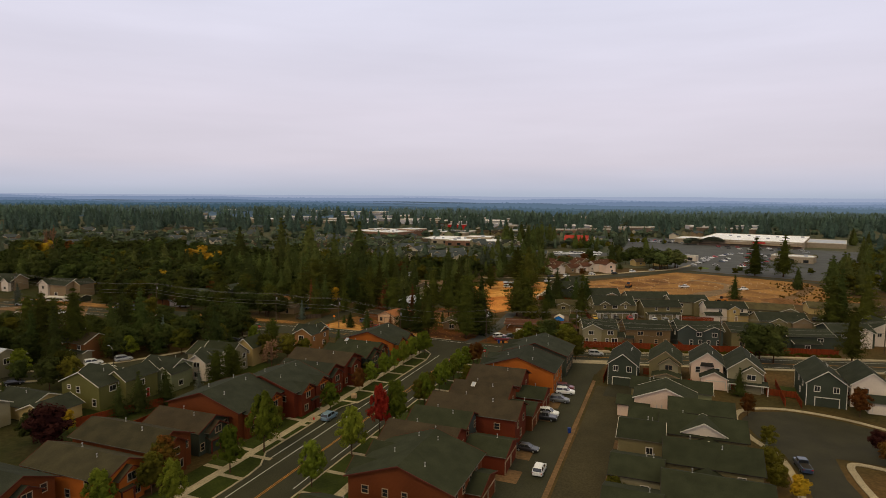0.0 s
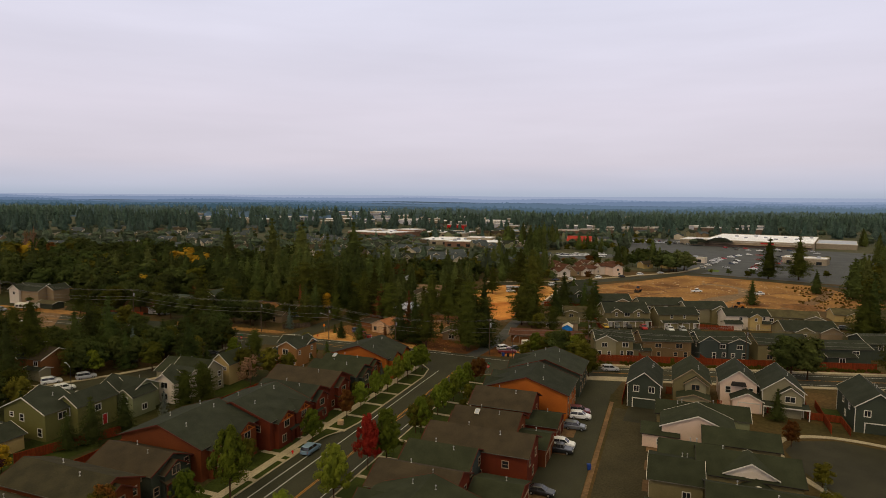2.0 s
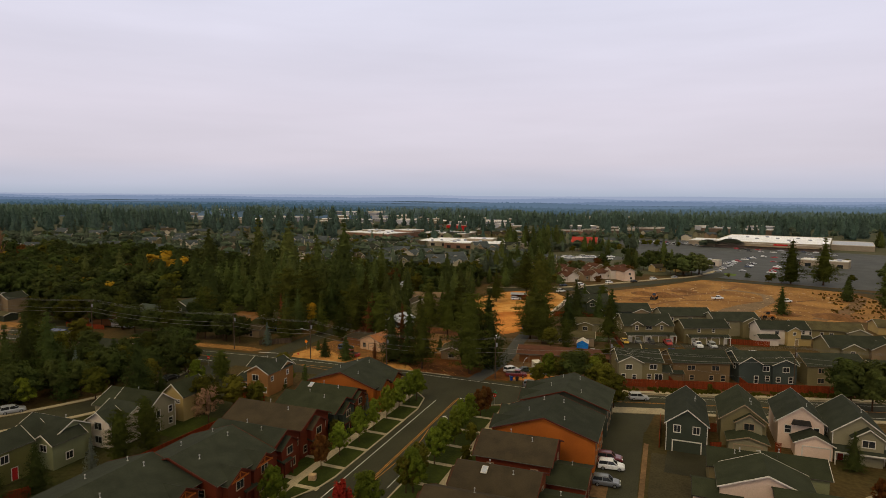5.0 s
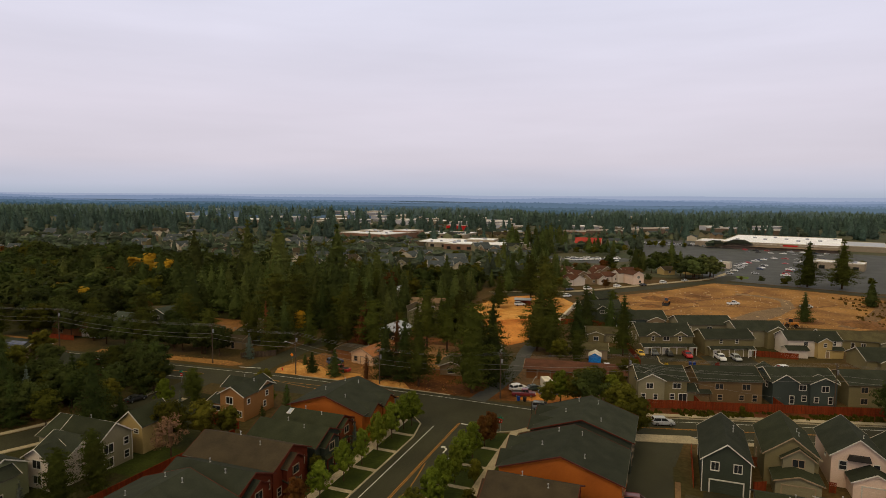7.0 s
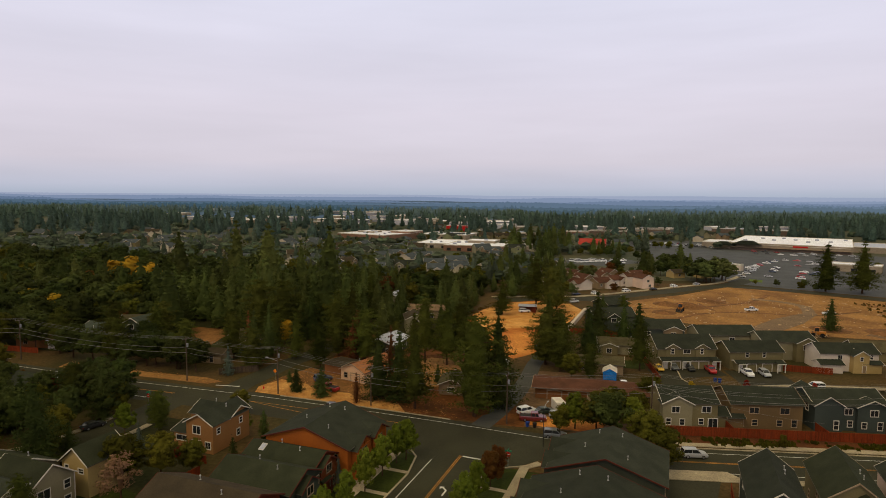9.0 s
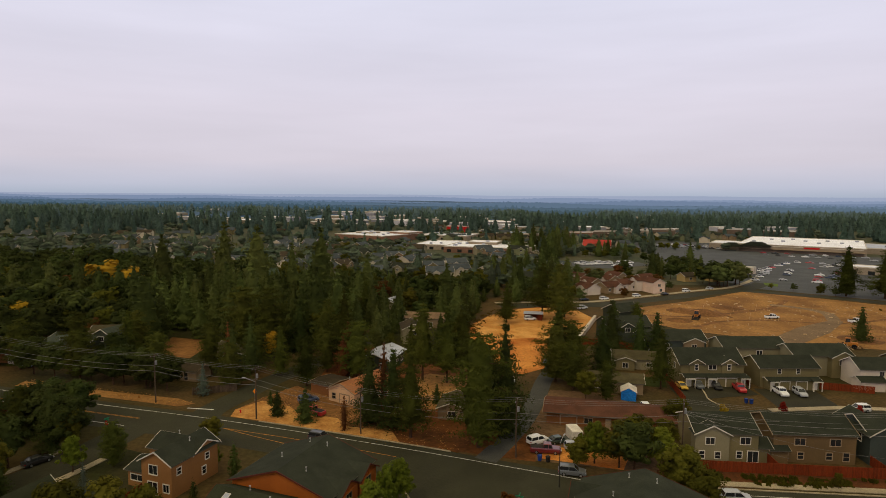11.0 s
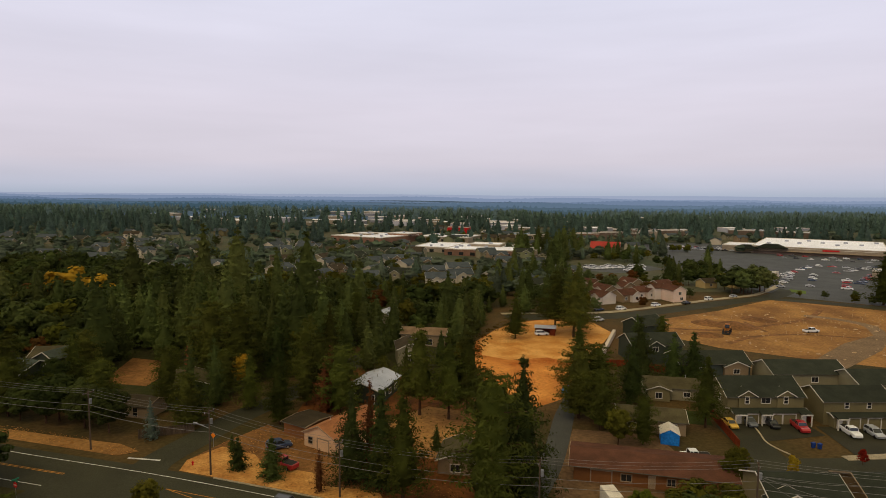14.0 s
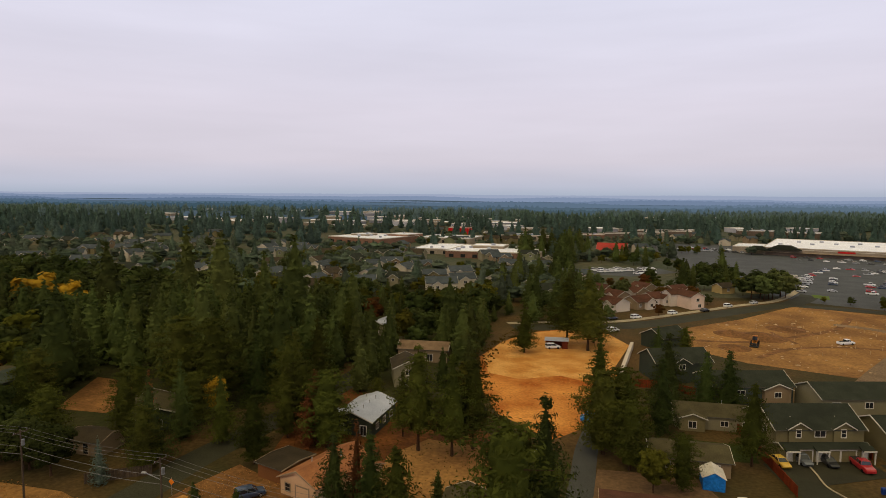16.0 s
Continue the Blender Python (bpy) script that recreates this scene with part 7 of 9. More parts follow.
# west side of the avenue
for a, h, kd in ((-104, 8.5, "green0"), (-90.7, 8.4, "green1"), (-82.5, 12.2, "green0"), (-58, 7.4, "green0"), (-45, 6.4, "rust0"), (-38, 6.4, "green1"), (-32, 7.2, "green0"), (-25, 7.0, "green1"), (-19, 7.6, "green0"), (-13, 7.2, "green1"), (-7, 7.4, "green0")):
    tree_l(kd, a + rt.uniform(-0.8, 0.8), -9.4 - rt.uniform(0, 0.5), h * rt.uniform(0.92, 1.06), rt.uniform(0.78, 0.98), SG)
tree_l("green1", -5, -8.6, 7.8, 1.0, SG)
for a, b, h, kd in ((-90.4, 6.2, 8.4, "green1"), (-77.2, 6.4, 10.0, "green0"), (-65, 6.0, 10.6, "red0"), (-62, 8.2, 11.0, "green1"), (-46.5, 7.2, 6.5, "olive0"), (-46, 8.2, 8.0, "green0"), (-41, 7.2, 6.5, "olive1"), (-35, 7.6, 7.2, "green1"), (-30, 7.4, 7.2, "green0"), (-25, 7.8, 7.0, "green1"), (-20, 7.4, 7.4, "green0"), (-14.5, 7.6, 7.0, "green1"), (-9, 8.2, 6.5, "rust0"), (-6, 8.6, 6.2, "rust0"), (-24, 11, 4.4, "olive0"), (-33, 13, 4, "olive1")):
    tree_l(kd, a, b, h, 0.7 if kd == "red0" else 0.9, SG)
for a, b, h, kd in ((-71, -14.5, 5, "olive1"), (-99.1, -16.6, 9.0, "redtop0"), (-102.5, -15.8, 7.2, "olive0"), (-110, -18, 7.5, "green0"), (-56, -14.5, 5.5, "rust0"), (-20, -13.6, 5.5, "spruce"), (-33, -13.8, 4.5, "olive0")):
    tree_l(kd, a, b, h, 0.95)
# back yards to the west
tree("purple0", -73.5, 107, 9.5, 1.25)
for kd, x, y, h, wd in (("fir0", -68.2, 129, 9, 1.3), ("fir1", -64.8, 134.4, 8, 1.3), ("spruce", -60, 141, 6.5, 1.0), ("fir0", -71, 126, 7, 1.3), ("round0", -57.6, 145.5, 9.5, 1.0), ("round1", -54.5, 150, 8.5, 1.0), ("round0", -57.5, 154, 9, 0.9), ("twiggy", -49.5, 164, 8.5, 1.15), ("olive0", -52.5, 170, 8.8, 1.1), ("olive1", -47.5, 172.5, 8, 1.1), ("olive0", -43, 174, 6.5, 1.1), ("spruce", -55, 180, 6.5, 0.9), ("cypress", -36, 190, 5.5, 1.2), ("green0", -41, 193, 5, 1.1), ("cypress", -37.6, 178, 5, 1.2), ("spruce", -89.2, 184, 9.5, 1.0), ("fir1", -97, 186, 18, 1.1), ("fir0", -103, 180, 16, 1.1), ("pine0", -108, 170, 20, 1.1), ("pine1", -116, 168, 19, 1.2), ("round0", -122, 176, 15, 1.1), ("olive0", -85, 196, 8, 1.2), ("dark1", -80, 208, 8.5, 1.1), ("dark0", -74.5, 203.5, 9, 1.05), ("olive1", -69, 199, 8, 1.1), ("dark1", -88, 204, 8, 1.1), ("green1", -63, 190, 6.5, 1.1), ("olive0", -72, 184, 8, 1.1), ("olive1", -80, 176, 8, 1.2), ("fir0", -66, 178, 7, 1.3), ("green0", -93, 171, 7, 1.2), ("rust0", -99, 211, 6, 1.3), ("olive0", -107, 205, 9, 1.2), ("olive1", -98, 150, 8, 1.2), ("round0", -129, 192, 13, 1.1), ("olive0", -135, 181, 9, 1.2), ("green1", -110, 150, 8, 1.2), ("olive0", -122, 152, 9, 1.2), ("purple0", -84, 92, 7, 1.1), ("yellow0", -76, 116, 5, 1.0), ("olive0", -132, 165, 8, 1.2), ("olive1", -112, 222, 9, 1.2), ("round0", -143, 200, 12, 1.1)):
    tree(kd, x, y, h, wd, "trees in western back yards")
rg = random.Random(14)
YARD = [(-66, 120), (-62, 158), (-70, 172), (-92, 155), (-150, 128), (-150, 90), (-90, 96)]
ng = 0
while ng < 26:
    x, y = rg.uniform(-150, -60), rg.uniform(90, 172)
    if not inside(x, y, YARD) or any((x - a) ** 2 + (y - b) ** 2 < 80 for a, b in HOMES):
        continue
    tree(rg.choice(["olive0", "dark1", "dark0", "fir0", "round0", "fir1"]), x, y, rg.uniform(5, 8.5), rg.uniform(1.0, 1.3), "trees in western back yards")
    ng += 1
NW = [(-60, 176), (-66, 196), (-64, 211), (-84, 219), (-125, 231), (-180, 246), (-190, 150), (-140, 148), (-100, 163)]
ng = 0
while ng < 84:
    x, y = rg.uniform(-190, -64), rg.uniform(150, 246)
    if not inside(x, y, NW) or any((x - a) ** 2 + (y - b) ** 2 < 60 for a, b in HOMES) or any((x - a) ** 2 + (y - b) ** 2 < 40 for a, b in WS) or any((x - a) ** 2 + (y - b) ** 2 < 70 for a, b in XC) or (y > 190 and x < -0.57 * y):
        continue
    k = rg.choice(["dark0", "dark1", "round0", "round1", "dark0", "fir1", "dark1"])
    tree(k, x, y, rg.uniform(6.5, 10) if k[0] in "dor" else rg.uniform(10, 17), rg.uniform(1.05, 1.3), "trees in western back yards")
    ng += 1
# east side gardens
for kd, x, y, h, wd in (("green0", 25.5, 199.0, 8.0, 1.25), ("olive0", 29.5, 197.5, 8.5, 1.3), ("olive1", 33.5, 200.5, 8.5, 1.3), ("green1", 37, 198.5, 7.5, 1.3), ("olive0", 39, 203, 7, 1.2), ("olive1", 22, 197.0, 5.5, 1.2), ("olive0", 36.2, 186.6, 9.0, 1.25), ("olive1", 37.4, 180.4, 8.0, 1.2), ("dark0", 31.6, 195.6, 9.5, 1.3), ("dark0", 93.0, 184.5, 12.0, 1.2), ("dark1", 97.5, 182.5, 12.0, 1.2), ("dark0", 95.5, 187, 11, 1.15), ("fir0", 72.5, 150.5, 7.2, 1.25), ("rust0", 67.8, 136.0, 5.6, 0.9), ("olive1", 63.5, 118.5, 4.8, 1.1), ("spruce", 59, 110.5, 4.8, 1.0), ("olive0", 57.5, 106, 5.5, 1.2), ("olive1", 55.5, 100, 5, 1.3), ("yellow0", 57.5, 96.5, 4.6, 1.1), ("purple0", 97.5, 145.5, 4, 1.0), ("rust0", 94, 137.5, 7.0, 1.0), ("purple0", 84, 116.5, 5, 1.2), ("rust0", 82, 110, 6, 1.2), ("olive0", 27.5, 96.5, 4.0, 1.3), ("yellow0", 57.2, 219.5, 4.6, 0.7), ("olive0", 96, 190.5, 3.6, 0.8), ("red0", 73.5, 226.5, 3.2, 0.9), ("olive1", 64, 191.5, 3.0, 0.8), ("pine0", 118, 178, 18, 1.0), ("pine1", 140, 224, 22, 1.0), ("fir0", 146, 229, 24, 1.1), ("pine2", 151, 222, 23, 1.1), ("red0", 90, 226, 3, 0.9), ("round0", 150, 200, 10, 1.1), ("fir1", 139, 300, 12, 1.3), ("olive0", 170, 226, 7, 1.1)):
    tree(kd, x, y, h, wd, "trees among the eastern houses")
# by the crossing
for kd, x, y, h, wd in (("round1", 5.0, 204.6, 21.5, 0.86), ("fir0", 10.4, 211.8, 22, 0.85), ("pine0", 7.6, 214.5, 17, 0.8), ("pine2", -8.1, 208.4, 16.5, 0.95), ("fir1", -11.9, 213.4, 16, 0.9), ("fir0", -17.0, 215.2, 15.0, 0.95), ("dead", -14.2, 216.4, 16, 1.0), ("smallpine", -37, 218.3, 5.4, 1.25), ("smallpine", -30.3, 215.3, 6.8, 1.25), ("dead", -21.5, 211, 6.8, 1.5), ("smallpine", -40.5, 225, 3.2, 1.0), ("round1", -24.5, 246, 14.5, 1.0), ("dead", -27, 248, 13.5, 1.9), ("pine0", -7.6, 245.7, 19.5, 0.9), ("pine2", -1.4, 243.7, 18.5, 0.85), ("pine0", 2.5, 247, 18, 0.9), ("pine2", -11, 252, 13, 0.8), ("smallpine", -3.5, 228, 4.5, 1.0), ("round0", 26.5, 246.5, 15.5, 1.05), ("round1", 31, 250, 15, 1.0), ("round0", 29.5, 240, 12.5, 1.1), ("fir0", 47, 272, 17, 1.0), ("fir1", 41, 258, 15, 0.9), ("fir1", 59.7, 269.8, 14, 1.3), ("fir0", 55.5, 272, 13, 1.3), ("round1", 36, 233, 9.5, 1.1), ("olive0", 31, 232, 7.5, 1.2), ("pine2", 52, 243, 15, 0.85), ("olive1", 45, 215.5, 6.5, 1.2), ("olive0", 49, 221.5, 5, 1.2), ("pine1", 30.6, 267.5, 17, 0.8), ("pine3", 20, 318, 15, 1.0), ("pine2", 40, 322, 22, 1.1), ("pine0", 35, 330, 21, 1.1), ("pine3", 44, 332, 18, 1.1), ("spruce", -57.5, 229.5, 7.5, 1.0), ("fir0", -53.5, 238, 15, 0.9), ("dark1", -67, 232, 9, 1.3), ("dark0", -73, 234, 9, 1.3), ("dark1", -80, 237, 9.5, 1.3), ("dark0", -88, 237, 7, 1.4), ("round0", -31, 254, 14, 1.05), ("pine2", -36, 262, 17, 1.0), ("yellow0", -52, 262, 8, 1.2), ("dead", -58, 247, 13, 0.8)):
    tree(kd, x, y, h, wd * (1.28 if kd[:3] in ("pin", "fir", "rou") and h > 14 else 1.0), "trees around the crossing")
for kd, x, y, h, wd in (("round0", -35.7, 238.5, 12, 1.0), ("pine1", -44.5, 247, 13, 1.0), ("round1", -53, 234.5, 11, 1.0), ("dead", -28.1, 246, 10.5, 2.0), ("round0", -33, 250, 11, 1.0), ("fir1", -38, 246, 9, 1.1), ("fir0", -52.5, 248, 15, 0.9), ("round1", -62, 245.8, 13, 1.0), ("pine2", -36.5, 270, 16, 1.0), ("pine0", -31, 308, 17, 1.0), ("fir0", 60, 318, 9, 1.2), ("round0", 68.5, 319, 8.5, 1.1), ("pine1", -34, 281, 17, 1.0)):
    tree(kd, x, y, h, wd, "trees along the side street")
for kd, x, y, h, wd in (("dark0", -70, 199.5, 9.5, 1.3), ("dark1", -59.2, 195.5, 6, 1.1), ("dark1", -76, 204, 10, 1.3), ("olive0", -45.1, 203.3, 5.2, 1.2), ("dark0", -80.1, 210.1, 9.5, 1.3), ("dark1", -75.5, 211, 9, 1.3), ("round0", -57.6, 192.5, 8, 1.0), ("dark0", -72, 181, 7, 1.2), ("dark1", -85, 189, 9, 1.3), ("dark0", -100, 207, 9, 1.3), ("dark1", -94, 198, 8, 1.3), ("round1", -108, 196, 14, 1.1), ("fir0", -104, 188, 17, 1.0), ("dark0", -90, 178, 9, 1.2), ("dark1", -98, 176, 9, 1.2)):
    tree(kd, x, y, h, wd, "trees in western back yards")
for kd, x, y, h, wd in (("dark0", -72, 234, 9, 1.4), ("dark1", -82, 236, 9.5, 1.4), ("round0", -92, 239, 12, 1.1), ("dark0", -99, 240, 9, 1.4), ("dark1", -106, 242.5, 9.5, 1.4), ("round1", -112, 246, 13, 1.1), ("dark1", -77, 239, 8.5, 1.3), ("olive0", -112.5, 183.8, 9.5, 1.5), ("spruce", -179.5, 245.6, 9, 1.3)):
    tree(kd, x, y, h, wd, "trees along the cross street")
# the wood beyond, tree by tree
TREES = [(o.matrix_basis.translation.x, o.matrix_basis.translation.y) for o in scene.objects if o.parent is None and o.get("category") == "tree"]


CLEAR = [[(-118, 242), (-95, 242), (-93, 271), (-119, 271)], [(-86, 244), (-68, 242), (-70, 262), (-90, 266)], [(-232, 258), (-150, 236), (-144, 258), (-166, 282), (-236, 296)], [(-34, 316), (-17, 316), (-17, 348), (-34, 348)], [(-19, 284), (1, 284), (1, 315), (-19, 315)], [(-20, 268), (-6, 268), (-6, 293), (-20, 293)], [(-31, 246), (-24, 226), (-14, 222), (14, 222), (16, 258), (8, 272), (-10, 276), (-16, 268), (-27, 256)], [(4, 312), (3, 276), (8, 256), (18, 248), (34, 262), (46, 300), (58, 330), (54, 349), (22, 347)], [(-90, 285), (-90, 262), (-72, 258), (-72, 280)], [(4, 200), (14, 200), (30, 262), (22, 266)]]
WOOD = [[(-230, 262), (-130, 246), (-62, 240), (-54, 250), (-30, 300), (-14, 232), (2, 232), (12, 262), (2, 300), (12, 345), (18, 395), (-60, 405), (-160, 420), (-240, 440), (-300, 420)]]
rw = random.Random(21)
spots = []
n_wood = 0
for _ in range(30000):
    if n_wood >= 800:
        break
    x, y = rw.uniform(-290, 30), rw.uniform(228, 470)
    if not inside(x, y, WOOD[0]) or any(inside(x, y, c) for c in CLEAR):
        continue
    if any((x - a) ** 2 + (y - b) ** 2 < 64 for a, b in HOMES) or any((x - a) ** 2 + (y - b) ** 2 < 14 for a, b in TREES) or any((x - a) ** 2 + (y - b) ** 2 < (40 if y > 300 else 46 if x < -26 else 42) for a, b in spots):
        continue
    if any((x - a) ** 2 + (y - b) ** 2 < 17 for a, b in SS):
        continue
    spots.append((x, y))
    n_wood += 1
    near = y < 272
    q = rw.random()
    if q < 0.66:
        kd = rw.choice(["pine0", "pine1", "pine2", "pine3", "fir0", "fir1", "round0", "round1"]) if near else rw.choice(["mid0", "mid1", "mid2"])
        h = rw.triangular(10, 25, 15) if x < -30 or y > 300 else rw.uniform(9, 17)
        h = h if y < 335 else rw.uniform(6, 12)
    elif q < 0.96:
        kd = rw.choice(["dark0", "dark1", "round0", "round1"]) if near else rw.choice(["midd0", "midd1", "midd0", "midg"])
        h = rw.uniform(7, 13)
    elif q < 0.978:
        kd, h = ("rust0" if near else "midr"), rw.uniform(7, 11)
    else:
        kd, h = ("olive0" if near else "midg"), rw.uniform(6, 10)
    if x < -95 and q < 0.5:
        kd, h = (rw.choice(["dark0", "dark1", "olive0"]) if near else rw.choice(["midd0", "midd1"])), rw.uniform(9, 15)
    if q > 0.993:
        kd, h = ("yellow0" if near else "midy"), rw.uniform(6, 10)
    (tree if near else bake)(kd, x, y, h, rw.uniform(1.0, 1.35), *(["trees of the wood"] if near else []))
for kd, x, y, h, wd in (("midy", -145, 343, 17, 1.3), ("midy", -138, 347, 14, 1.2), ("midy", -138, 280, 11, 1.3), ("midg", -146, 284, 12, 1.3), ("midy", -156, 294, 10, 1.3), ("midr", -255, 400, 14, 1.0), ("midg", -262, 372, 16, 1.2), ("midy", -258, 380, 15, 1.0), ("mid1", -41.9, 277.6, 24, 1.1), ("mid2", -47, 282, 22, 1.1), ("mid0", -37, 286, 21, 1.1), ("mid1", -90, 330, 23, 1.1), ("mid2", -78, 300, 22, 1.1), ("mid1", -110, 300, 21, 1.1), ("pine1", 198, 401, 25, 1.3), ("pine3", 214, 396, 27, 1.3), ("midg", 243, 366, 14, 1.3), ("mid0", 192, 340, 12, 1.3)):
    tree(kd, x, y, h, wd, "tall trees of the wood")
# the tallest conifers, standing over the rest
for kd, x, y, h, wd in (("mid1", -49.1, 318.0, 33.3, 1.15), ("mid0", -81.8, 345.0, 31.7, 1.20), ("mid2", -105.7, 372.0, 32.1, 1.15), ("mid0", -33.7, 330.0, 22.8, 1.10), ("mid2", -69.1, 352.0, 25.0, 1.10), ("mid1", -121.8, 345.0, 27.8, 1.20)):
    tree(kd, x, y, h, wd, "tall trees of the wood")

# trees between the distant houses and shops, counted ones first
rf = random.Random(33)
BOX = [(232, 560, 62), (340, 690, 85), (300, 610, 55), (235, 712, 45), (262, 600, 60), (-80, 720, 50), (0, 610, 42), (128, 640, 22), (110, 535, 28), (200, 470, 45), (190, 560, 50), (240, 520, 45)]
FAR_HOMES = []
rf = random.Random(33)
for (x0, x1, y0, y1, n) in ((-400, -110, 430, 640, 46), (-110, 70, 408, 600, 44), (-420, -130, 640, 760, 10), (-60, 160, 640, 900, 16), (140, 330, 640, 880, 14)):
    k = 0
    while k < n:
        x, y = rf.uniform(x0, x1), rf.uniform(y0, y1)
        if all((x - a) ** 2 + (y - b) ** 2 > 240 for a, b in FAR_HOMES) and all((x - a) ** 2 + (y - b) ** 2 > r * r for a, b, r in BOX):
            FAR_HOMES.append((x, y))
            k += 1
for i, (x, y) in enumerate(FAR_HOMES):
    wl_, rf_ = rf.choice(["w_tan", "w_grey", "w_cream", "w_green", "w_cream", "w_taupe"]), rf.choice(["roof_far", "roof_far", "roof_far", "roof_slate", "roof_brown"])
    wd, dp = rf.uniform(11, 15), rf.uniform(8, 10)
    house("house", "distant %s house with dark shingle roof" % {"w_tan": "tan", "w_grey": "grey", "w_taupe": "taupe", "w_green": "sage-green", "w_brown": "brown", "w_cream": "cream"}[wl_], (x, y), rf.choice([0.1, -0.3, 1.2, 0.3]), [B(0, 0, wd, dp, rf.uniform(4.4, 5.6), "x", 0.5, wl_, rf_), B(rf.uniform(-3, 3), -dp / 2, 5.5, 4, 4.6, "y", 0.6, wl_, rf_)],
          [(0, "S", -wd * 0.3, 3.0, 1.4, 1.2), (1, "S", 0, 3.0, 1.4, 1.2)][: 2 if y < 640 else 1], group="distant houses", far=1 if y < 640 else 2)
# red-roofed terrace beyond the bare lot
for i, (x, y) in enumerate(((66, 392), (78, 398), (72, 412), (88, 408), (84, 424), (60, 408), (98, 420), (106, 432), (70, 430), (52, 398), (92, 438), (56, 424))):
    house("house", "small beige house with red-brown shingle roof", (x, y), radians(30 if i % 2 else -60), [B(0, 0, 10, 8, 3.4, "x", 0.5, "w_tan" if i % 3 else "w_white", "roof_red"), B(2, -3.6, 5, 4, 3.4, "y", 0.55, "w_white", "roof_red")], [(1, "S", 0, 1.2, 1.4, 1.2), (0, "S", -3, 1.2, 1.2, 1.2)], group="red-roofed houses beyond the lot", far=True)
house("house", "pale peach two-storey house with red-brown roof", (101, 402), radians(20), [B(0, 0, 7, 11, 5.4, "y", 0.5, "w_pink", "roof_red"), B(-3, 6, 8, 6, 5.4, "x", 0.5, "w_white", "roof_red")], [(0, "S", 0, 3.4, 1.4, 1.2), (0, "S", 1, 0.9, 1.4, 1.2)])
house("house", "pale grey two-storey house with white trim", (62, 446), radians(20), [B(0, 0, 8, 11, 6.0, "y", 0.5, "w_grey", "roof_brown")], [(0, "S", 0, 3.6, 1.4, 1.2), (0, "S", 1, 0.9, 1.4, 1.2)])
house("house", "small yellow house beyond the far street", (135, 446), radians(20), [B(0, 0, 8, 7, 3.2, "x", 0.5, "w_yellow", "roof_brown")], [(0, "S", 0, 1.2, 1.4, 1.2)])
house("house", "small yellow house under trees beyond the far street", (152, 448), radians(20), [B(0, 0, 8, 7, 3.2, "x", 0.5, "w_yellow", "roof_brown")], [(0, "S", 0, 1.2, 1.4, 1.2)])


HOMES2 = [(o.matrix_basis.translation.x, o.matrix_basis.translation.y) for o in scene.objects if o.parent is None and o.type == "EMPTY" and o.get("category") == "house" and 370 < o.matrix_basis.translation.y < 470]


# ---- shops and other large buildings ----
def block(name, label, x, y, rot, parts_, group="", plain=False):
    """Flat-roofed building of boxes: (x, y, w, d, h, wall, roof)."""
    e = empty(name, x, y, rot, label=label, category="building", group=group)
    for px, py, wd, d, h, wall, roof in parts_:
        bm = bmesh.new()
        box(bm, px - wd / 2, px + wd / 2, py - d / 2, py + d / 2, -0.5, h)
        part("wall", bm, M[wall], e)
        bm = bmesh.new()
        box(bm, px - wd / 2 + 0.3, px + wd / 2 - 0.3, py - d / 2 + 0.3, py + d / 2 - 0.3, h, h + 0.1)
        part("roof", bm, M[roof], e)
        bm = bmesh.new()
        for sx0, sx1, sy0, sy1 in ((-wd / 2, wd / 2, -d / 2, -d / 2 + 0.4), (-wd / 2, wd / 2, d / 2 - 0.4, d / 2), (-wd / 2, -wd / 2 + 0.4, -d / 2, d / 2), (wd / 2 - 0.4, wd / 2, -d / 2, d / 2)):
            box(bm, px + sx0, px + sx1, py + sy0, py + sy1, h - 0.2, h + 0.6)
        part("parapet", bm, M["trim"], e)
        if plain:
            continue
        n = int(wd / 9)
        for k in range(n):
            bm = bmesh.new()
            box(bm, -1.8, 1.8, -0.08, 0.05, 0.6, 3.0)
            part("window", bm, M["glass"], e, m=Matrix.Translation((px - wd / 2 + (k + 0.5) * wd / n, py - d / 2, 0)))
        rr = random.Random(int(wd * 7 + d))
        for k in range(int(wd * d / 900) + 1):
            bm = bmesh.new()
            sz = rr.uniform(0.9, 1.8)
            box(bm, -sz, sz, -sz * 0.7, sz * 0.7, 0, 1.4, 0.1)
            part("roof_unit", bm, M["roof_metal"], e, "pale roof-top air handler", m=Matrix.Translation((px + rr.uniform(-0.4, 0.4) * wd, py + rr.uniform(-0.35, 0.35) * d, h + 0.1)))
    return e


CG2 = "shops of the shopping area"
sup = block("supermarket", "wide beige supermarket with white flat roof", 324.8, 667.5, radians(-32.4), [(0, 25, 100, 120, 6.6, "stucco", "roof_flat"), (-62, -8, 26, 40, 5.5, "stucco", "roof_flat"), (68, 32, 35, 62, 5.0, "stucco", "roof_metal")], CG2, plain=True)
# The front's dark lower strip paints the shade under the canopy.
for x0, x1, y0, z0, z1, nm, mt in ((-48, 48, -35.3, 0.2, 2.7, "storefront", "stucco_dark"), (-49, 49, -37.6, 2.9, 3.4, "canopy", "trim_tan"), (-48, 48, -35.12, 5.4, 5.8, "cornice", "trim")):
    bm = bmesh.new()
    box(bm, x0, x1, y0, -34.95, z0, z1, 0.03)
    part(nm, bm, M[mt], sup)
for k in range(9):
    bm = bmesh.new()
    box(bm, -1.7, 1.7, -1.1, 1.1, 0, 1.3, 0.1)
    part("roof_unit", bm, M["roof_metal"], sup, "pale roof-top air handler", m=Matrix.Translation((-40 + k * 10 + (k % 3) * 2, 4 + (k * 37) % 60, 6.7)))
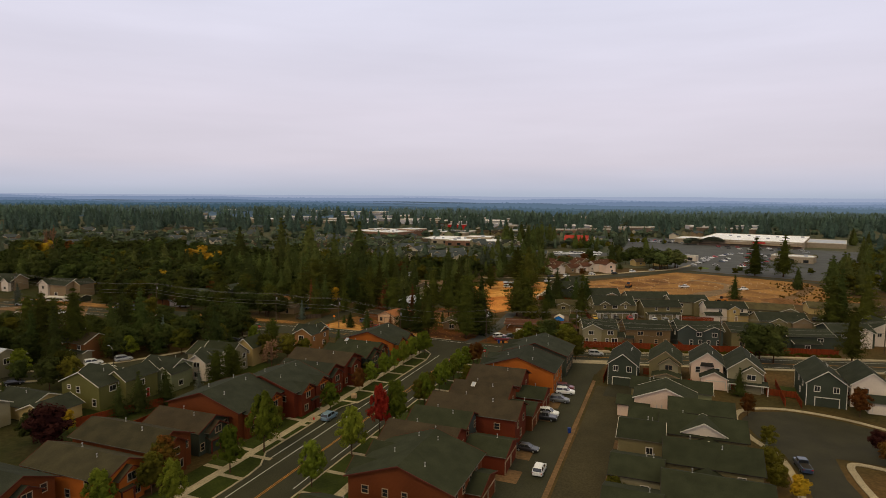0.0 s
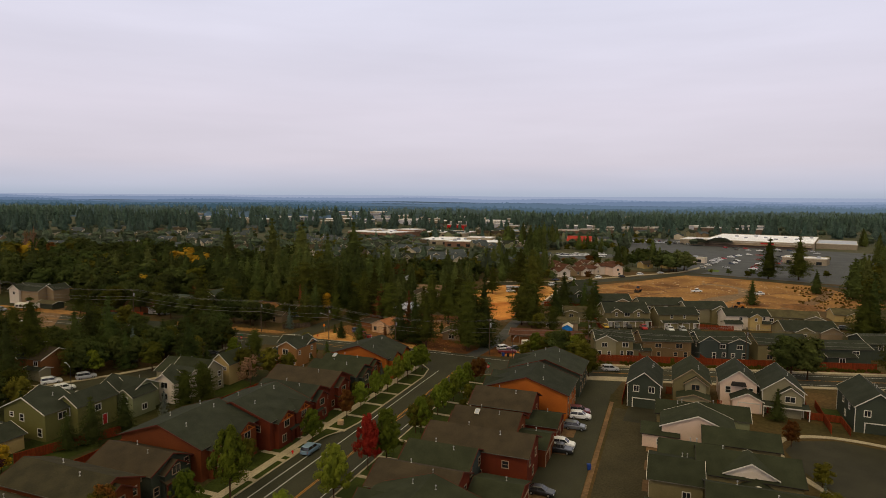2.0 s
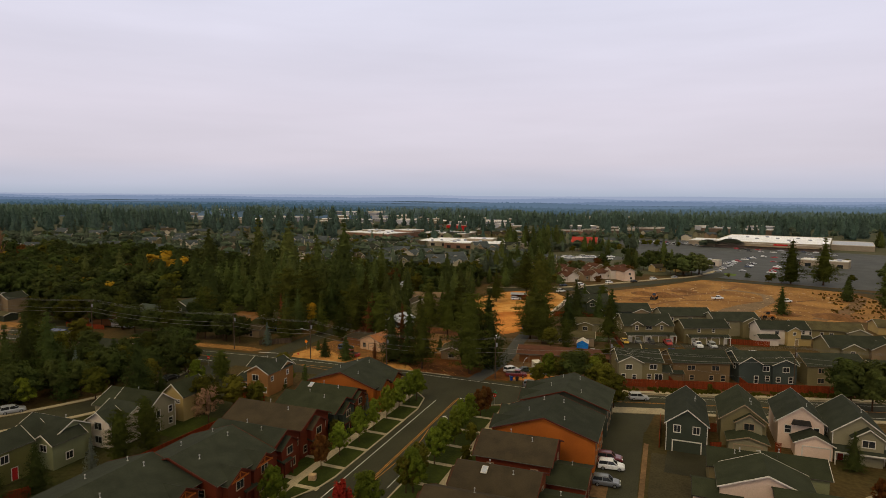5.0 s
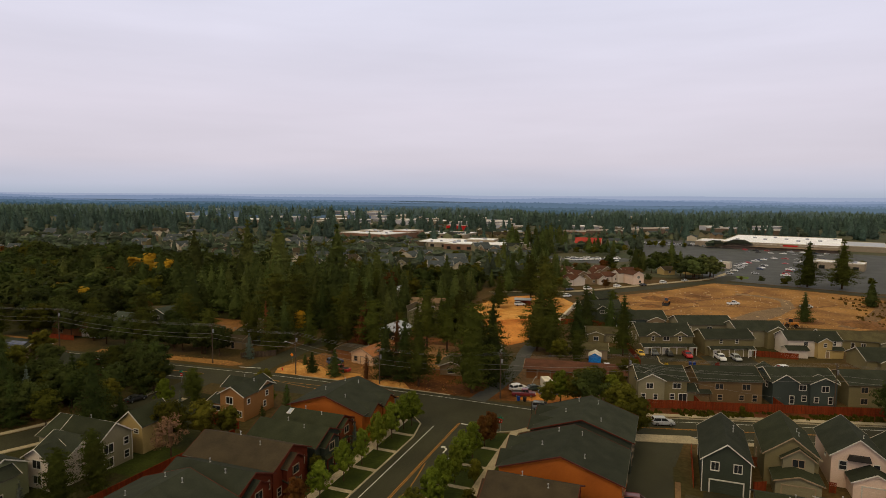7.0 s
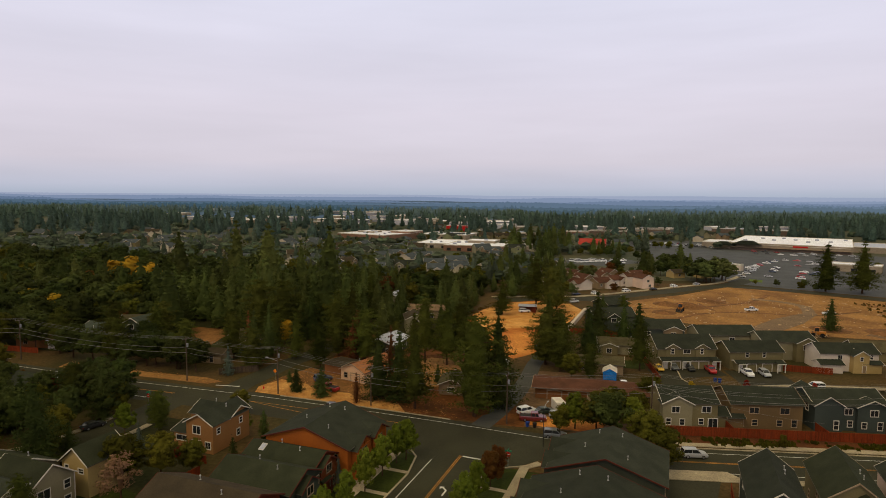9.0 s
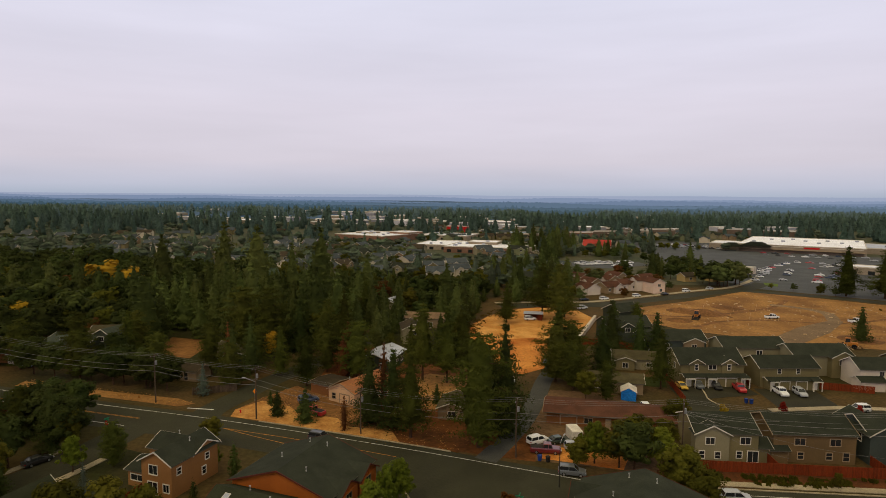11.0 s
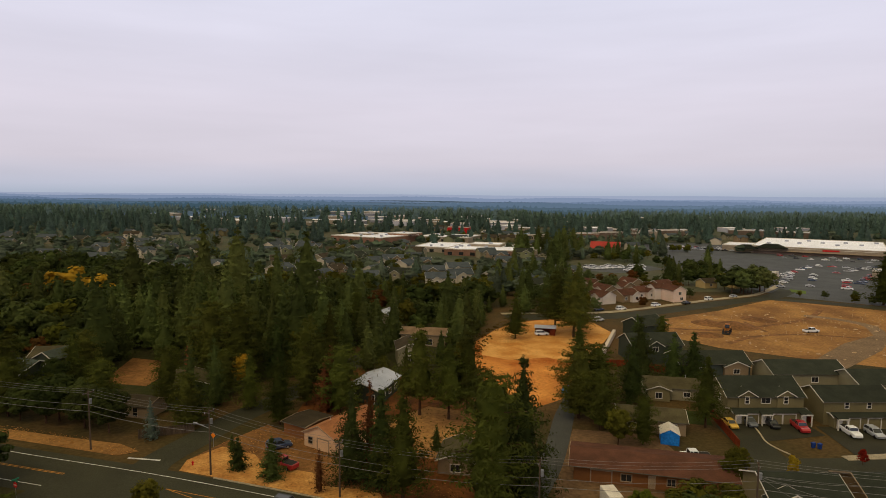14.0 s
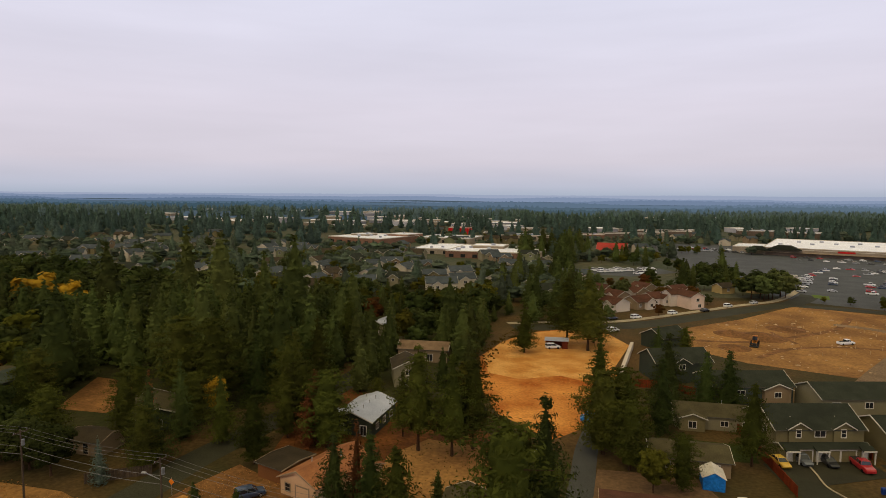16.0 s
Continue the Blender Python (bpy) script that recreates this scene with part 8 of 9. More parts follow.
for px, wd, z in ((-34, 26, 7.6), (-54, 20, 6.0)):
    bm = bmesh.new()
    prism(bm, [(-wd / 2, 0), (wd / 2, 0), (wd * 0.18, 3.4), (-wd * 0.18, 3.4)], 9)
    part("entrance_roof", bm, M["roof_slate"], sup, "dark hipped entrance roof", m=Matrix.Translation((px, -36, z - 2)))
bm = bmesh.new()
box(bm, -6, 6, -0.15, 0, 4.4, 5.8)
part("sign", bm, M["sign_red"], sup, "red shop sign panel", m=Matrix.Translation((10, -35.05, 0)))
block("shop", "low brick shop with white flat roof", -78, 716, radians(-32), [(0, 0, 62, 60, 5.4, "brick", "roof_flat"), (18, 24, 26, 24, 7.0, "brick", "roof_flat"), (-16, 4, 20, 16, 6.6, "stucco", "roof_flat")], CG2)
block("shop", "long brick shop with white stepped flat roof", 14, 612, radians(-16), [(12, 0, 54, 56, 5.0, "brick", "roof_flat"), (-31, 14, 32, 50, 4.4, "stucco", "roof_flat"), (10, 12, 26, 20, 6.8, "stucco", "roof_flat"), (46, 10, 14, 22, 3.8, "stucco", "roof_flat")], CG2)
block("shop", "low shop with blue-grey roof beyond the white ones", 74, 790, radians(-8), [(0, 0, 50, 26, 5.0, "stucco", "roof_blue"), (-34, 12, 22, 26, 6.0, "stucco_dark", "roof_far")], CG2)
block("shop", "brown stepped apartments beyond the red roof", 182, 800, radians(-12), [(0, 0, 44, 20, 8.0, "stucco_dark", "roof_brown"), (-34, -10, 26, 20, 7.0, "brick", "roof_red"), (32, 6, 18, 18, 9.5, "stucco", "roof_far")], CG2)
block("shop", "low beige shop with white flat roof", -4, 735, radians(-20), [(0, 0, 52, 44, 5, "stucco", "roof_flat")], CG2)
block("shop", "tall red-walled shop with flat red roof", 6, 830, radians(-10), [(0, 0, 26, 20, 9, "sign_red", "roof_tile_red")], CG2)
rst = house("restaurant", "white building with steep red metal roof", (130, 646), radians(-18), [B(0, 0, 24, 20, 2.8, "x", 0.6, "w_tan", "roof_tile_red"), B(8, -7, 8, 8, 2.8, "y", 0.6, "w_white", "roof_tile_red")], [(0, "S", -6, 1, 3, 1.6)])
block("shop", "long grey office with flat brown roof", 230, 850, radians(-14), [(0, 0, 80, 24, 9, "stucco_dark", "roof_brown")], CG2)
block("shop", "brown flat-roofed office with wide eaves", 350, 848, radians(-20), [(0, 0, 46, 24, 10, "stucco_dark", "roof_metal"), (48, 0, 40, 22, 9, "stucco_dark", "roof_metal")], CG2)
block("shop", "white shop unit behind tall conifers", 274, 494, radians(-38), [(0, 0, 30, 16, 5, "stucco", "roof_flat")], CG2)
block("shop", "pale kiosk building in the car park", 190, 488, radians(-38), [(0, 0, 9, 6, 4, "w_white", "roof_flat")], CG2)
for i in range(66):
    y = 900 * (1500 / 900) ** rf.random()
    x = rf.triangular(-0.62, 0.55, -0.05) * y
    block("shop", "low pale building in the distance", x, y, rf.uniform(-0.6, 0.6), [(0, 0, rf.uniform(16, 44), rf.uniform(16, 36), rf.uniform(4, 7), rf.choice(["far_wall", "stucco"]), rf.choice(["roof_flat", "roof_flat", "roof_metal"]))], "low buildings in the distance", plain=True)
    BOX.append((x, y, 30))

BOX += [(14, 572, 44), (12, 536, 36), (-76, 690, 46), (-68, 655, 40)]
# trees of the middle distance
def scatter(n, x0, x1, y0, y1, pick, seed, gap=20, keep=None):
    r_ = random.Random(seed)
    k = 0
    for _ in range(n * 40):
        if k >= n:
            break
        x, y = r_.uniform(x0, x1), r_.uniform(y0, y1)
        if abs(x) > 0.8 * y or any((x - a) ** 2 + (y - b) ** 2 < r * r for a, b, r in BOX) or any((x - a) ** 2 + (y - b) ** 2 < 80 for a, b in FAR_HOMES) or any((x - a) ** 2 + (y - b) ** 2 < 60 for a, b in FS) or (keep and not keep(x, y)):
            continue
        k += 1
        kind, h0, h1 = r_.choice(pick)
        bake(kind, x, y, r_.uniform(h0, h1), r_.uniform(1.1, 1.45))


CON, LEAFY, AUT = ("lite0", 8, 14), ("liteb", 5, 10), ("midg", 4, 8)
VANS = lambda x, y: 462 < y < 540 and 74 < x - (y - 470) * 0.22 < 122
OFF2 = lambda x, y: all((x - a) ** 2 + (y - b) ** 2 > 40 for a, b in HOMES2)
scatter(320, -430, -110, 425, 640, [CON, CON, LEAFY, LEAFY, LEAFY, LEAFY, LEAFY, ("midb0", 5, 9)], 101)
scatter(250, -110, 50, 400, 640, [CON, LEAFY, LEAFY, LEAFY, LEAFY, AUT, ("midb1", 5, 9)], 102)
scatter(330, -640, -70, 650, 960, [("lite1", 12, 22), ("lite1", 10, 18), ("lite1", 14, 22), LEAFY], 103)
scatter(44, -70, 60, 650, 800, [("lite1", 9, 16), LEAFY, LEAFY, AUT], 112)
scatter(24, 46, 112, 376, 460, [("midg", 4, 7), ("midb0", 4, 8), ("midb1", 5, 9), ("midr", 5, 8)], 104, keep=lambda x, y: all((x - a) ** 2 + (y - b) ** 2 > 34 for a, b in HOMES2))
scatter(50, 20, 62, 355, 480, [("mid0", 9, 17), ("midb0", 5, 9), ("mid1", 8, 15)], 105)
scatter(40, 96, 160, 446, 600, [("midd0", 6, 10), ("midd1", 6, 10), ("mid0", 9, 15), ("mid1", 12, 20), ("midg", 5, 8)], 106, keep=lambda x, y: OFF2(x, y) and not VANS(x, y))
scatter(12, 140, 170, 418, 440, [("midb0", 11, 15), ("midb1", 11, 15), ("midg", 9, 12)], 113, keep=OFF2)
scatter(50, 60, 180, 560, 720, [("lite0", 9, 17), LEAFY, LEAFY], 107)
scatter(26, 50, 100, 500, 640, [("mid0", 16, 24), ("mid1", 16, 24), ("mid2", 14, 22)], 108, keep=lambda x, y: not VANS(x, y))
scatter(430, -60, 820, 770, 1060, [("lite1", 13, 22), ("lite1", 12, 20), ("lite1", 15, 23), LEAFY], 109)
scatter(60, 130, 330, 650, 790, [("lite0", 8, 15), LEAFY, LEAFY, AUT], 114)
scatter(16, 170, 330, 400, 600, [("midb0", 3, 5), ("midg", 3, 5)], 110, keep=lambda x, y: (x * 7 + y * 3) % 50 < 14)
scatter(64, 200, 380, 322, 540, [("mid0", 13, 21), ("mid1", 13, 21), ("midb1", 8, 13), ("midg", 8, 12)], 111, keep=lambda x, y: x > 202 + (y - 330) * 0.72 and (x - 274) ** 2 + (y - 494) ** 2 > 500)
scatter(34, 385, 520, 540, 700, [("lite1", 13, 20), ("mid1", 13, 20), LEAFY], 115, keep=lambda x, y: x > 395 + (y - 560) * 0.3)
bake_all()


# far woods: thousands of small ragged cones and tufts in one mesh
def far_wood(name, label, n, y0, y1, hmin, hmax, material, seed, dens=None, fat=1.0):
    rs = np.random.RandomState(seed)
    V, F = [], []
    base = 0
    count = 0
    while count < n:
        y = y0 * (y1 / y0) ** rs.uniform()
        x = rs.uniform(-0.86, 0.86) * y
        d = noise.noise((x / 180.0, y / 260.0, seed)) + 0.25 * noise.noise((x / 40.0, y / 60.0, seed + 2.0))
        town = -0.27 < x / y < -0.1 or -0.42 < x / y < -0.33 and y < 1500
        if town and rs.uniform() < 0.85:
            continue
        if d < (-0.05 if dens is None else dens) or any((x - a) ** 2 + (y - b) ** 2 < r * r * 0.8 for a, b, r in BOX):
            continue
        h = rs.uniform(hmin, hmax)
        r = h * rs.uniform(0.24, 0.42) * fat
        m = 5
        for lv in range(3):
            zb, zt = h * (0.08 + 0.27 * lv), h * (0.5 + 0.25 * lv)
            rr = r * (1 - 0.28 * lv)
            a = np.arange(m) * 2 * np.pi / m + rs.uniform(0, 6)
            jit = rs.uniform(0.6, 1.3, m)
            ring = np.stack([x + np.cos(a) * rr * jit, y + np.sin(a) * rr * jit, np.full(m, zb) + rs.uniform(-0.1, 0.1, m) * h + gz(x)], 1)
            V.append(ring)
            V.append(np.array([[x + rs.normal() * 0.3, y, zt + gz(x)]]))
            F += [(base + i, base + (i + 1) % m, base + m) for i in range(m)]
            base += m + 1
        count += 1
    me = np_mesh(name, np.concatenate(V), np.array(F), material)
    tone = np.repeat(rs.uniform(0, 1, n), len(me.vertices) // n).astype(np.float32)
    me.attributes.new("variety", "FLOAT", "POINT").data.foreach_set("value", tone)
    tagged(new(name, me), label, "trees", kind="stuff")


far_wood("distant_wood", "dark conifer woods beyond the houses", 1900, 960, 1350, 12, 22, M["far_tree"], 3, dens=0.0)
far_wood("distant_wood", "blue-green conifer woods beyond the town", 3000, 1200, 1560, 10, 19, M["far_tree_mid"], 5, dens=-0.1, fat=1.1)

# ---- fences ----


def fence(pts, h=1.8, material="fence", label="red-stained vertical board fence", seg=2.4, group=""):
    e = empty("fence", pts[0][0], pts[0][1], z=0, label=label, category="fence", group=group)
    o = Vector((pts[0][0], pts[0][1]))
    for p0, p1 in zip(pts, pts[1:]):
        d = Vector(p1) - Vector(p0)
        n = max(1, round(d.length / seg))
        ang = math.atan2(d.y, d.x)
        ln = d.length / n
        key = ("fence", round(ln, 1), h, material)
        if key not in SHARED:
            bm = bmesh.new()
            k = 12
            for i in range(k):
                zt = h - 0.02 * (i % 2)
                box(bm, ln * i / k + 0.012, ln * (i + 1) / k - 0.012, -0.015, 0.015 + 0.01 * (i % 2), 0.02, zt)
            box(bm, 0, ln, 0.02, 0.06, 0.3, 0.4)
            box(bm, 0, ln, 0.02, 0.06, h - 0.4, h - 0.3)
            box(bm, 0, ln, -0.05, 0.06, h, h + 0.04)
            me = bpy.data.meshes.new("panel")
            bm.to_mesh(me)
            bm.free()
            me.materials.append(M[material])
            bm = bmesh.new()
            box(bm, -0.06, 0.06, -0.06, 0.06, -0.2, h + 0.1)
            me2 = bpy.data.meshes.new("post")
            bm.to_mesh(me2)
            bm.free()
            me2.materials.append(M[material])
            SHARED[key] = (me, me2)
        me, me2 = SHARED[key]
        for i in range(n):
            q = Vector(p0) + d * i / n
            t = Matrix.Translation((q.x - o.x, q.y - o.y, gz(q.x))) @ Matrix.Rotation(ang, 4, "Z")
            part_mesh("panel", me, None, e, m=t)
            part_mesh("post", me2, None, e, m=t)
    return e


FG = "board fences"
fence([(43.5, 197.2), (60, 196.4), (85, 195.2), (124, 193.6)], 1.9, group=FG, label="long red-stained board fence along the cross street")
fence([(51, 286.5), (60, 278), (70, 270)], 2.0, group=FG)
fence([(41, 287), (51, 286.5)], 2.0, group=FG)
fence([(76, 247), (77, 262)], 1.8, group=FG)
fence([(92.5, 246), (105, 243)], 1.8, group=FG)
fence([(57, 196.8), (57.5, 208)], 1.8, group=FG)
fence([(75.5, 195.8), (76, 206)], 1.8, group=FG)
fence([loc(-11, 45), loc(4, 45)], 1.8, group=FG)
fence([loc(-9, 54.2), loc(-8, 56.2)], 1.8, group=FG)
fence([loc(2, 54.6), loc(2, 56)], 1.8, group=FG)
fence([loc(-4, 66), loc(-4, 67)], 1.8, group=FG)
fence([loc(-4, 84.5), loc(-4, 91), loc(-12, 91)], 1.6, group=FG)
fence([loc(-4.5, 85), loc(8, 85.5)], 1.8, group=FG)
fence([loc(-12, 87.5), loc(6, 87.8)], 1.8, group=FG)
fence([loc(-120, -41), loc(-58, -40), loc(-40, -39), loc(-24, -37.6)], 1.8, group=FG, label="dark red board fence behind townhouses")
fence([loc(-87, -52), loc(-80, -50), loc(-70, -46)], 1.8, group=FG)
fence([loc(-20, -40), loc(-20, -47), loc(-14, -48)], 1.4, group=FG)
fence([(54, 232), (55.5, 246), (57, 262), (58, 269)], 1.8, group=FG)
fence([(-60, 229.6), (-51, 233.5)], 1.7, "wood", group=FG, label="weathered dark board fence at the corner")
fence([(-133, 248.5), (-118, 245.5)], 1.6, group=FG)
# pale capped wall beside the dry field
bm = bmesh.new()
d0, d1 = Vector((40.2, 288.2)), Vector((55.1, 327.7))
ang = math.atan2(d1.y - d0.y, d1.x - d0.x)
box(bm, 0, (d1 - d0).length, -0.5, 0.5, -0.4, 1.5, 0.05)
tagged(part("retaining_wall", bm, M["w_white"], None, m=Matrix.Translation((d0.x, d0.y, gz(d0.x))) @ Matrix.Rotation(ang, 4, "Z")), "pale capped wall beside the dry field", "wall", kind="structure")

# ---- poles, wires, signs ----
PG = "utility poles along the cross street"


def pole(x, y, h=11.5, arms=1, lamp=False, ang=radians(-17), label="weathered wooden utility pole with crossarm"):
    e = empty("utility_pole", x, y, ang, label=label, category="utility pole", group=PG)
    bm = bmesh.new()
    tube(bm, (0, 0, -0.5), (0, 0, h), 0.17, 0.11, 8)
    part("pole", bm, M["wood"], e)
    for k in range(arms):
        bm = bmesh.new()
        box(bm, -0.07, 0.07, -1.2, 1.2, h - 0.5 - k * 1.0, h - 0.36 - k * 1.0)
        am = part("crossarm", bm, M["wood"], e)
        for s in (-1.05, 0, 1.05):
            bm = bmesh.new()
            tube(bm, (0, s, h - 0.36 - k), (0, s, h - 0.12 - k), 0.06, 0.04, 6)
            part("insulator", bm, M["steel"], am)
    bm = bmesh.new()
    tube(bm, (0.3, 0.1, h - 2.4), (0.3, 0.1, h - 1.5), 0.24, seg=10)
    part("transformer", bm, M["steel"], e)
    if lamp:
        bm = bmesh.new()
        tube(bm, (0, 0, h - 3.2), (-2.6, 0.0, h - 2.6), 0.06, seg=6)
        am = part("lamp_arm", bm, M["steel"], e)
        bm = bmesh.new()
        box(bm, -3.2, -2.5, -0.16, 0.16, h - 2.68, h - 2.5, 0.05)
        part("lamp_head", bm, M["pipe"], am, "pale street lamp head")
    return e


POLES = [(-190, 258.5, 11.5), (-118, 238.6, 11.5), (-65.9, 224.2, 11.0), (-40.7, 215.8, 11.2), (-18.0, 209.6, 9.0), (11.6, 200.6, 11.0), (41.5, 200.4, 11.5), (88, 198, 11), (140, 196, 11)]
for i, (x, y, h) in enumerate(POLES):
    pole(x, y, h, 1, lamp=i in (3,), label="weathered wooden utility pole with street lamp" if i == 3 else "weathered wooden utility pole with crossarm")


def sweep(bm, pts, r, seg=4):
    """One unbroken round cord along points."""
    rings = []
    for i, p in enumerate(pts):
        d = (pts[min(i + 1, len(pts) - 1)] - pts[max(i - 1, 0)]).normalized()
        u = d.cross(Vector((0, 0, 1))).normalized()
        v = u.cross(d)
        rings.append([bm.verts.new(p + (u * math.cos(6.2832 * k / seg) + v * math.sin(6.2832 * k / seg)) * r) for k in range(seg)])
    for a, b in zip(rings, rings[1:]):
        for k in range(seg):
            bm.faces.new((a[k], a[(k + 1) % seg], b[(k + 1) % seg], b[k]))


# wires sag from pole to pole
e = empty("power_lines", POLES[0][0], POLES[0][1], z=0, label="thin sagging power and telephone wires along the street", category="power line")
SAG = [(0, -1.05, -0.1, 0.018), (0, 1.05, -0.1, 0.018), (0, 0, -0.1, 0.018), (0, 0.15, -2.7, 0.028), (0, 0.15, -3.9, 0.035)]
for (xa, ya, ha), (xb, yb, hb) in zip(POLES, POLES[1:]):
    for ox, oy, oz, r in SAG:
        bm = bmesh.new()
        pts = []
        for k in range(9):
            t = k / 8
            s = 1.0 * (4 * t * (1 - t))
            nx, ny = -(yb - ya), (xb - xa)
            ln = math.hypot(nx, ny)
            pts.append(Vector((xa + (xb - xa) * t + nx / ln * oy - POLES[0][0], ya + (yb - ya) * t + ny / ln * oy - POLES[0][1], gz(xa) + (gz(xb) - gz(xa)) * t + ha + (hb - ha) * t + oz - s * ln / 45)))
        sweep(bm, pts, r)
        part("wire", bm, M["wire"], e)
# wires that cross the avenue towards the duplexes
e2 = empty("power_lines", 41.5, 200.4, z=0, label="thin wires fanning out over duplex yards", category="power line")
for dx, dy, dz in ((18, 6, 5.6), (34, 7, 5.4), (55, 6, 5.2), (17, -4, 2.2), (34, -3, 2.0)):
    bm = bmesh.new()
    sweep(bm, [Vector((dx * t, dy * t, 9.0 + (dz - 9.0) * t - 1.2 * 4 * t * (1 - t))) for t in (0, 0.17, 0.33, 0.5, 0.67, 0.83, 1)], 0.02)
    part("wire", bm, M["wire"], e2)


def lamp_post(x, y, h, ang, label="slim grey street lamp with curved arm"):
    e = empty("street_lamp", x, y, ang, label=label, category="street lamp", group="street lamps")
    bm = bmesh.new()
    tube(bm, (0, 0, -0.2), (0, 0, h), 0.09, 0.06)
    part("post", bm, M["dark_steel"], e)
    bm = bmesh.new()
    tube(bm, (0, 0, h - 0.1), (0.9, 0, h + 0.55), 0.05, seg=6)
    tube(bm, (0.9, 0, h + 0.55), (1.7, 0, h + 0.75), 0.05, seg=6)
    part("arm", bm, M["pipe"], e)
    bm = bmesh.new()
    box(bm, 1.6, 2.3, -0.14, 0.14, h + 0.68, h + 0.84, 0.04)
    part("lamp_head", bm, M["pipe"], e)


lamp_post(17.6, 189.6, 7.5, radians(60))
x, y = loc(-58, -75)
lamp_post(x, y, 7, radians(150))


def sign(x, y, kind, label):
    e = empty("road_sign", x, y, ROAD, label=label, category="sign")
    bm = bmesh.new()
    tube(bm, (0, 0, -0.2), (0, 0, 2.9), 0.035, seg=6)
    part("post", bm, M["steel"], e)
    bm = bmesh.new()
    if kind == "stop":
        tube(bm, (0, -0.06, 2.3), (0, -0.03, 2.3), 0.45, seg=8)
        part("plate", bm, M["sign_red"], e)
        bm = bmesh.new()
        box(bm, -0.3, 0.3, -0.075, -0.06, 2.22, 2.38)
        part("bar", bm, M["trim"], e)
        for s in (-1, 1):
            bm = bmesh.new()
            if s < 0:
                box(bm, -0.6, 0.6, -0.02, 0.02, 2.85, 3.05)
            else:
                box(bm, -0.02, 0.02, -0.6, 0.6, 3.07, 3.27)
            part("street_name_plate", bm, M["sign_green"], e)
    else:
        bm.verts.ensure_lookup_table()
        vs = [bm.verts.new(v) for v in ((0, -0.05, 1.7), (0.55, -0.05, 2.25), (0, -0.05, 2.8), (-0.55, -0.05, 2.25), (0, -0.02, 1.7), (0.55, -0.02, 2.25), (0, -0.02, 2.8), (-0.55, -0.02, 2.25))]
        for q in ((0, 1, 2, 3), (7, 6, 5, 4), (0, 4, 5, 1), (1, 5, 6, 2), (2, 6, 7, 3), (3, 7, 4, 0)):
            bm.faces.new([vs[k] for k in q])
        part("plate", bm, M["sign_orange"], e)


xs_, ys_ = loc(-0.5, 9.0)
sign(xs_, ys_, "stop", "red stop sign with green street name plates")
sign(-66.5, 206.2, "stop", "red stop sign with green street name plates at the western corner")
sign(-44.6, 226.8, "diamond", "orange diamond warning sign beside the side street")


def hydrant(x, y, colour, label):
    e = empty("fire_hydrant", x, y, label=label, category="fire hydrant")
    bm = bmesh.new()
    tube(bm, (0, 0, 0), (0, 0, 0.1), 0.2, seg=10)
    tube(bm, (0, 0, 0.1), (0, 0, 0.62), 0.13, seg=10)
    tube(bm, (0, 0, 0.62), (0, 0, 0.78), 0.15, 0.05, seg=10)
    part("barrel", bm, M[colour], e)
    for s in (-1, 1):
        bm = bmesh.new()
        tube(bm, (s * 0.1, 0, 0.48), (s * 0.24, 0, 0.48), 0.07, seg=8)
        part("nozzle", bm, M[colour], e)


hydrant(-45.2, 219.2, "sign_red", "small red fire hydrant on the grass corner")
xh, yh = loc(-64.5, -9.9)
hydrant(xh, yh, "sign_red", "red fire hydrant on the planting strip")
patch("pavement", [loc(-66, -9.4), loc(-62, -9.4), loc(-62, -10.5), loc(-66, -10.5)], M["concrete"], 0.15, label="concrete pad round a hydrant", category="pavement")
bm = bmesh.new()
box(bm, -0.6, 0.6, -0.5, 0.5, 0, 1.0, 0.06)
xu, yu = loc(-48.5, -9.0)
tagged(part("utility_box", bm, M["rock"], None, m=Matrix.Translation((xu, yu, gz(xu) + 0.14))), "pale utility cabinet on a concrete pad", "utility box")


def bin_(x, y, col, label):
    e = empty("wheelie_bin", x, y, random.Random(int(x * 10)).uniform(0, 6), z=gz(x) + 0.06, label=label, category="bin", group="wheelie bins")
    bm = bmesh.new()
    loft(bm, [[(-0.24, -0.26, 0.05), (0.24, -0.26, 0.05), (0.24, 0.26, 0.05), (-0.24, 0.26, 0.05)], [(-0.3, -0.34, 1.0), (0.3, -0.34, 1.0), (0.3, 0.34, 1.0), (-0.3, 0.34, 1.0)]])
    part("body", bm, M[col], e)
    bm = bmesh.new()
    loft(bm, [[(-0.32, -0.38, 1.0), (0.32, -0.38, 1.0), (0.32, 0.36, 1.0), (-0.32, 0.36, 1.0)], [(-0.26, -0.3, 1.12), (0.26, -0.3, 1.12), (0.26, 0.32, 1.12), (-0.26, 0.32, 1.12)]])
    part("lid", bm, M[col], e)


xb, yb = loc(-49.5, 42.2)
bin_(xb, yb, "plastic_blue", "blue wheelie bin at the edge of the alley")
for x, y in ((68.8, 233.6), (69.8, 233.2), (15.8, 199.4), (17.2, 199.0)):
    bin_(x, y, "plastic_blue" if x != 17.2 else "trim_dark", "dark blue wheelie bin by the road")

# blue tarpaulin shelter with pale top
e = empty("tarp_shelter", 41.8, 235.2, radians(-15), label="bright blue tarpaulin shelter with pale roof in a back yard", category="tent")
bm = bmesh.new()
prism(bm, [(-1.7, 0), (1.7, 0), (1.7, 2.1), (0, 3.0), (-1.7, 2.1)], 4.2)
part("cover", bm, M["tarp"], e)
bm = bmesh.new()
prism(bm, [(-1.9, 2.05), (0, 3.06), (1.9, 2.05), (1.9, 2.12), (0, 3.16), (-1.9, 2.12)], 4.5)
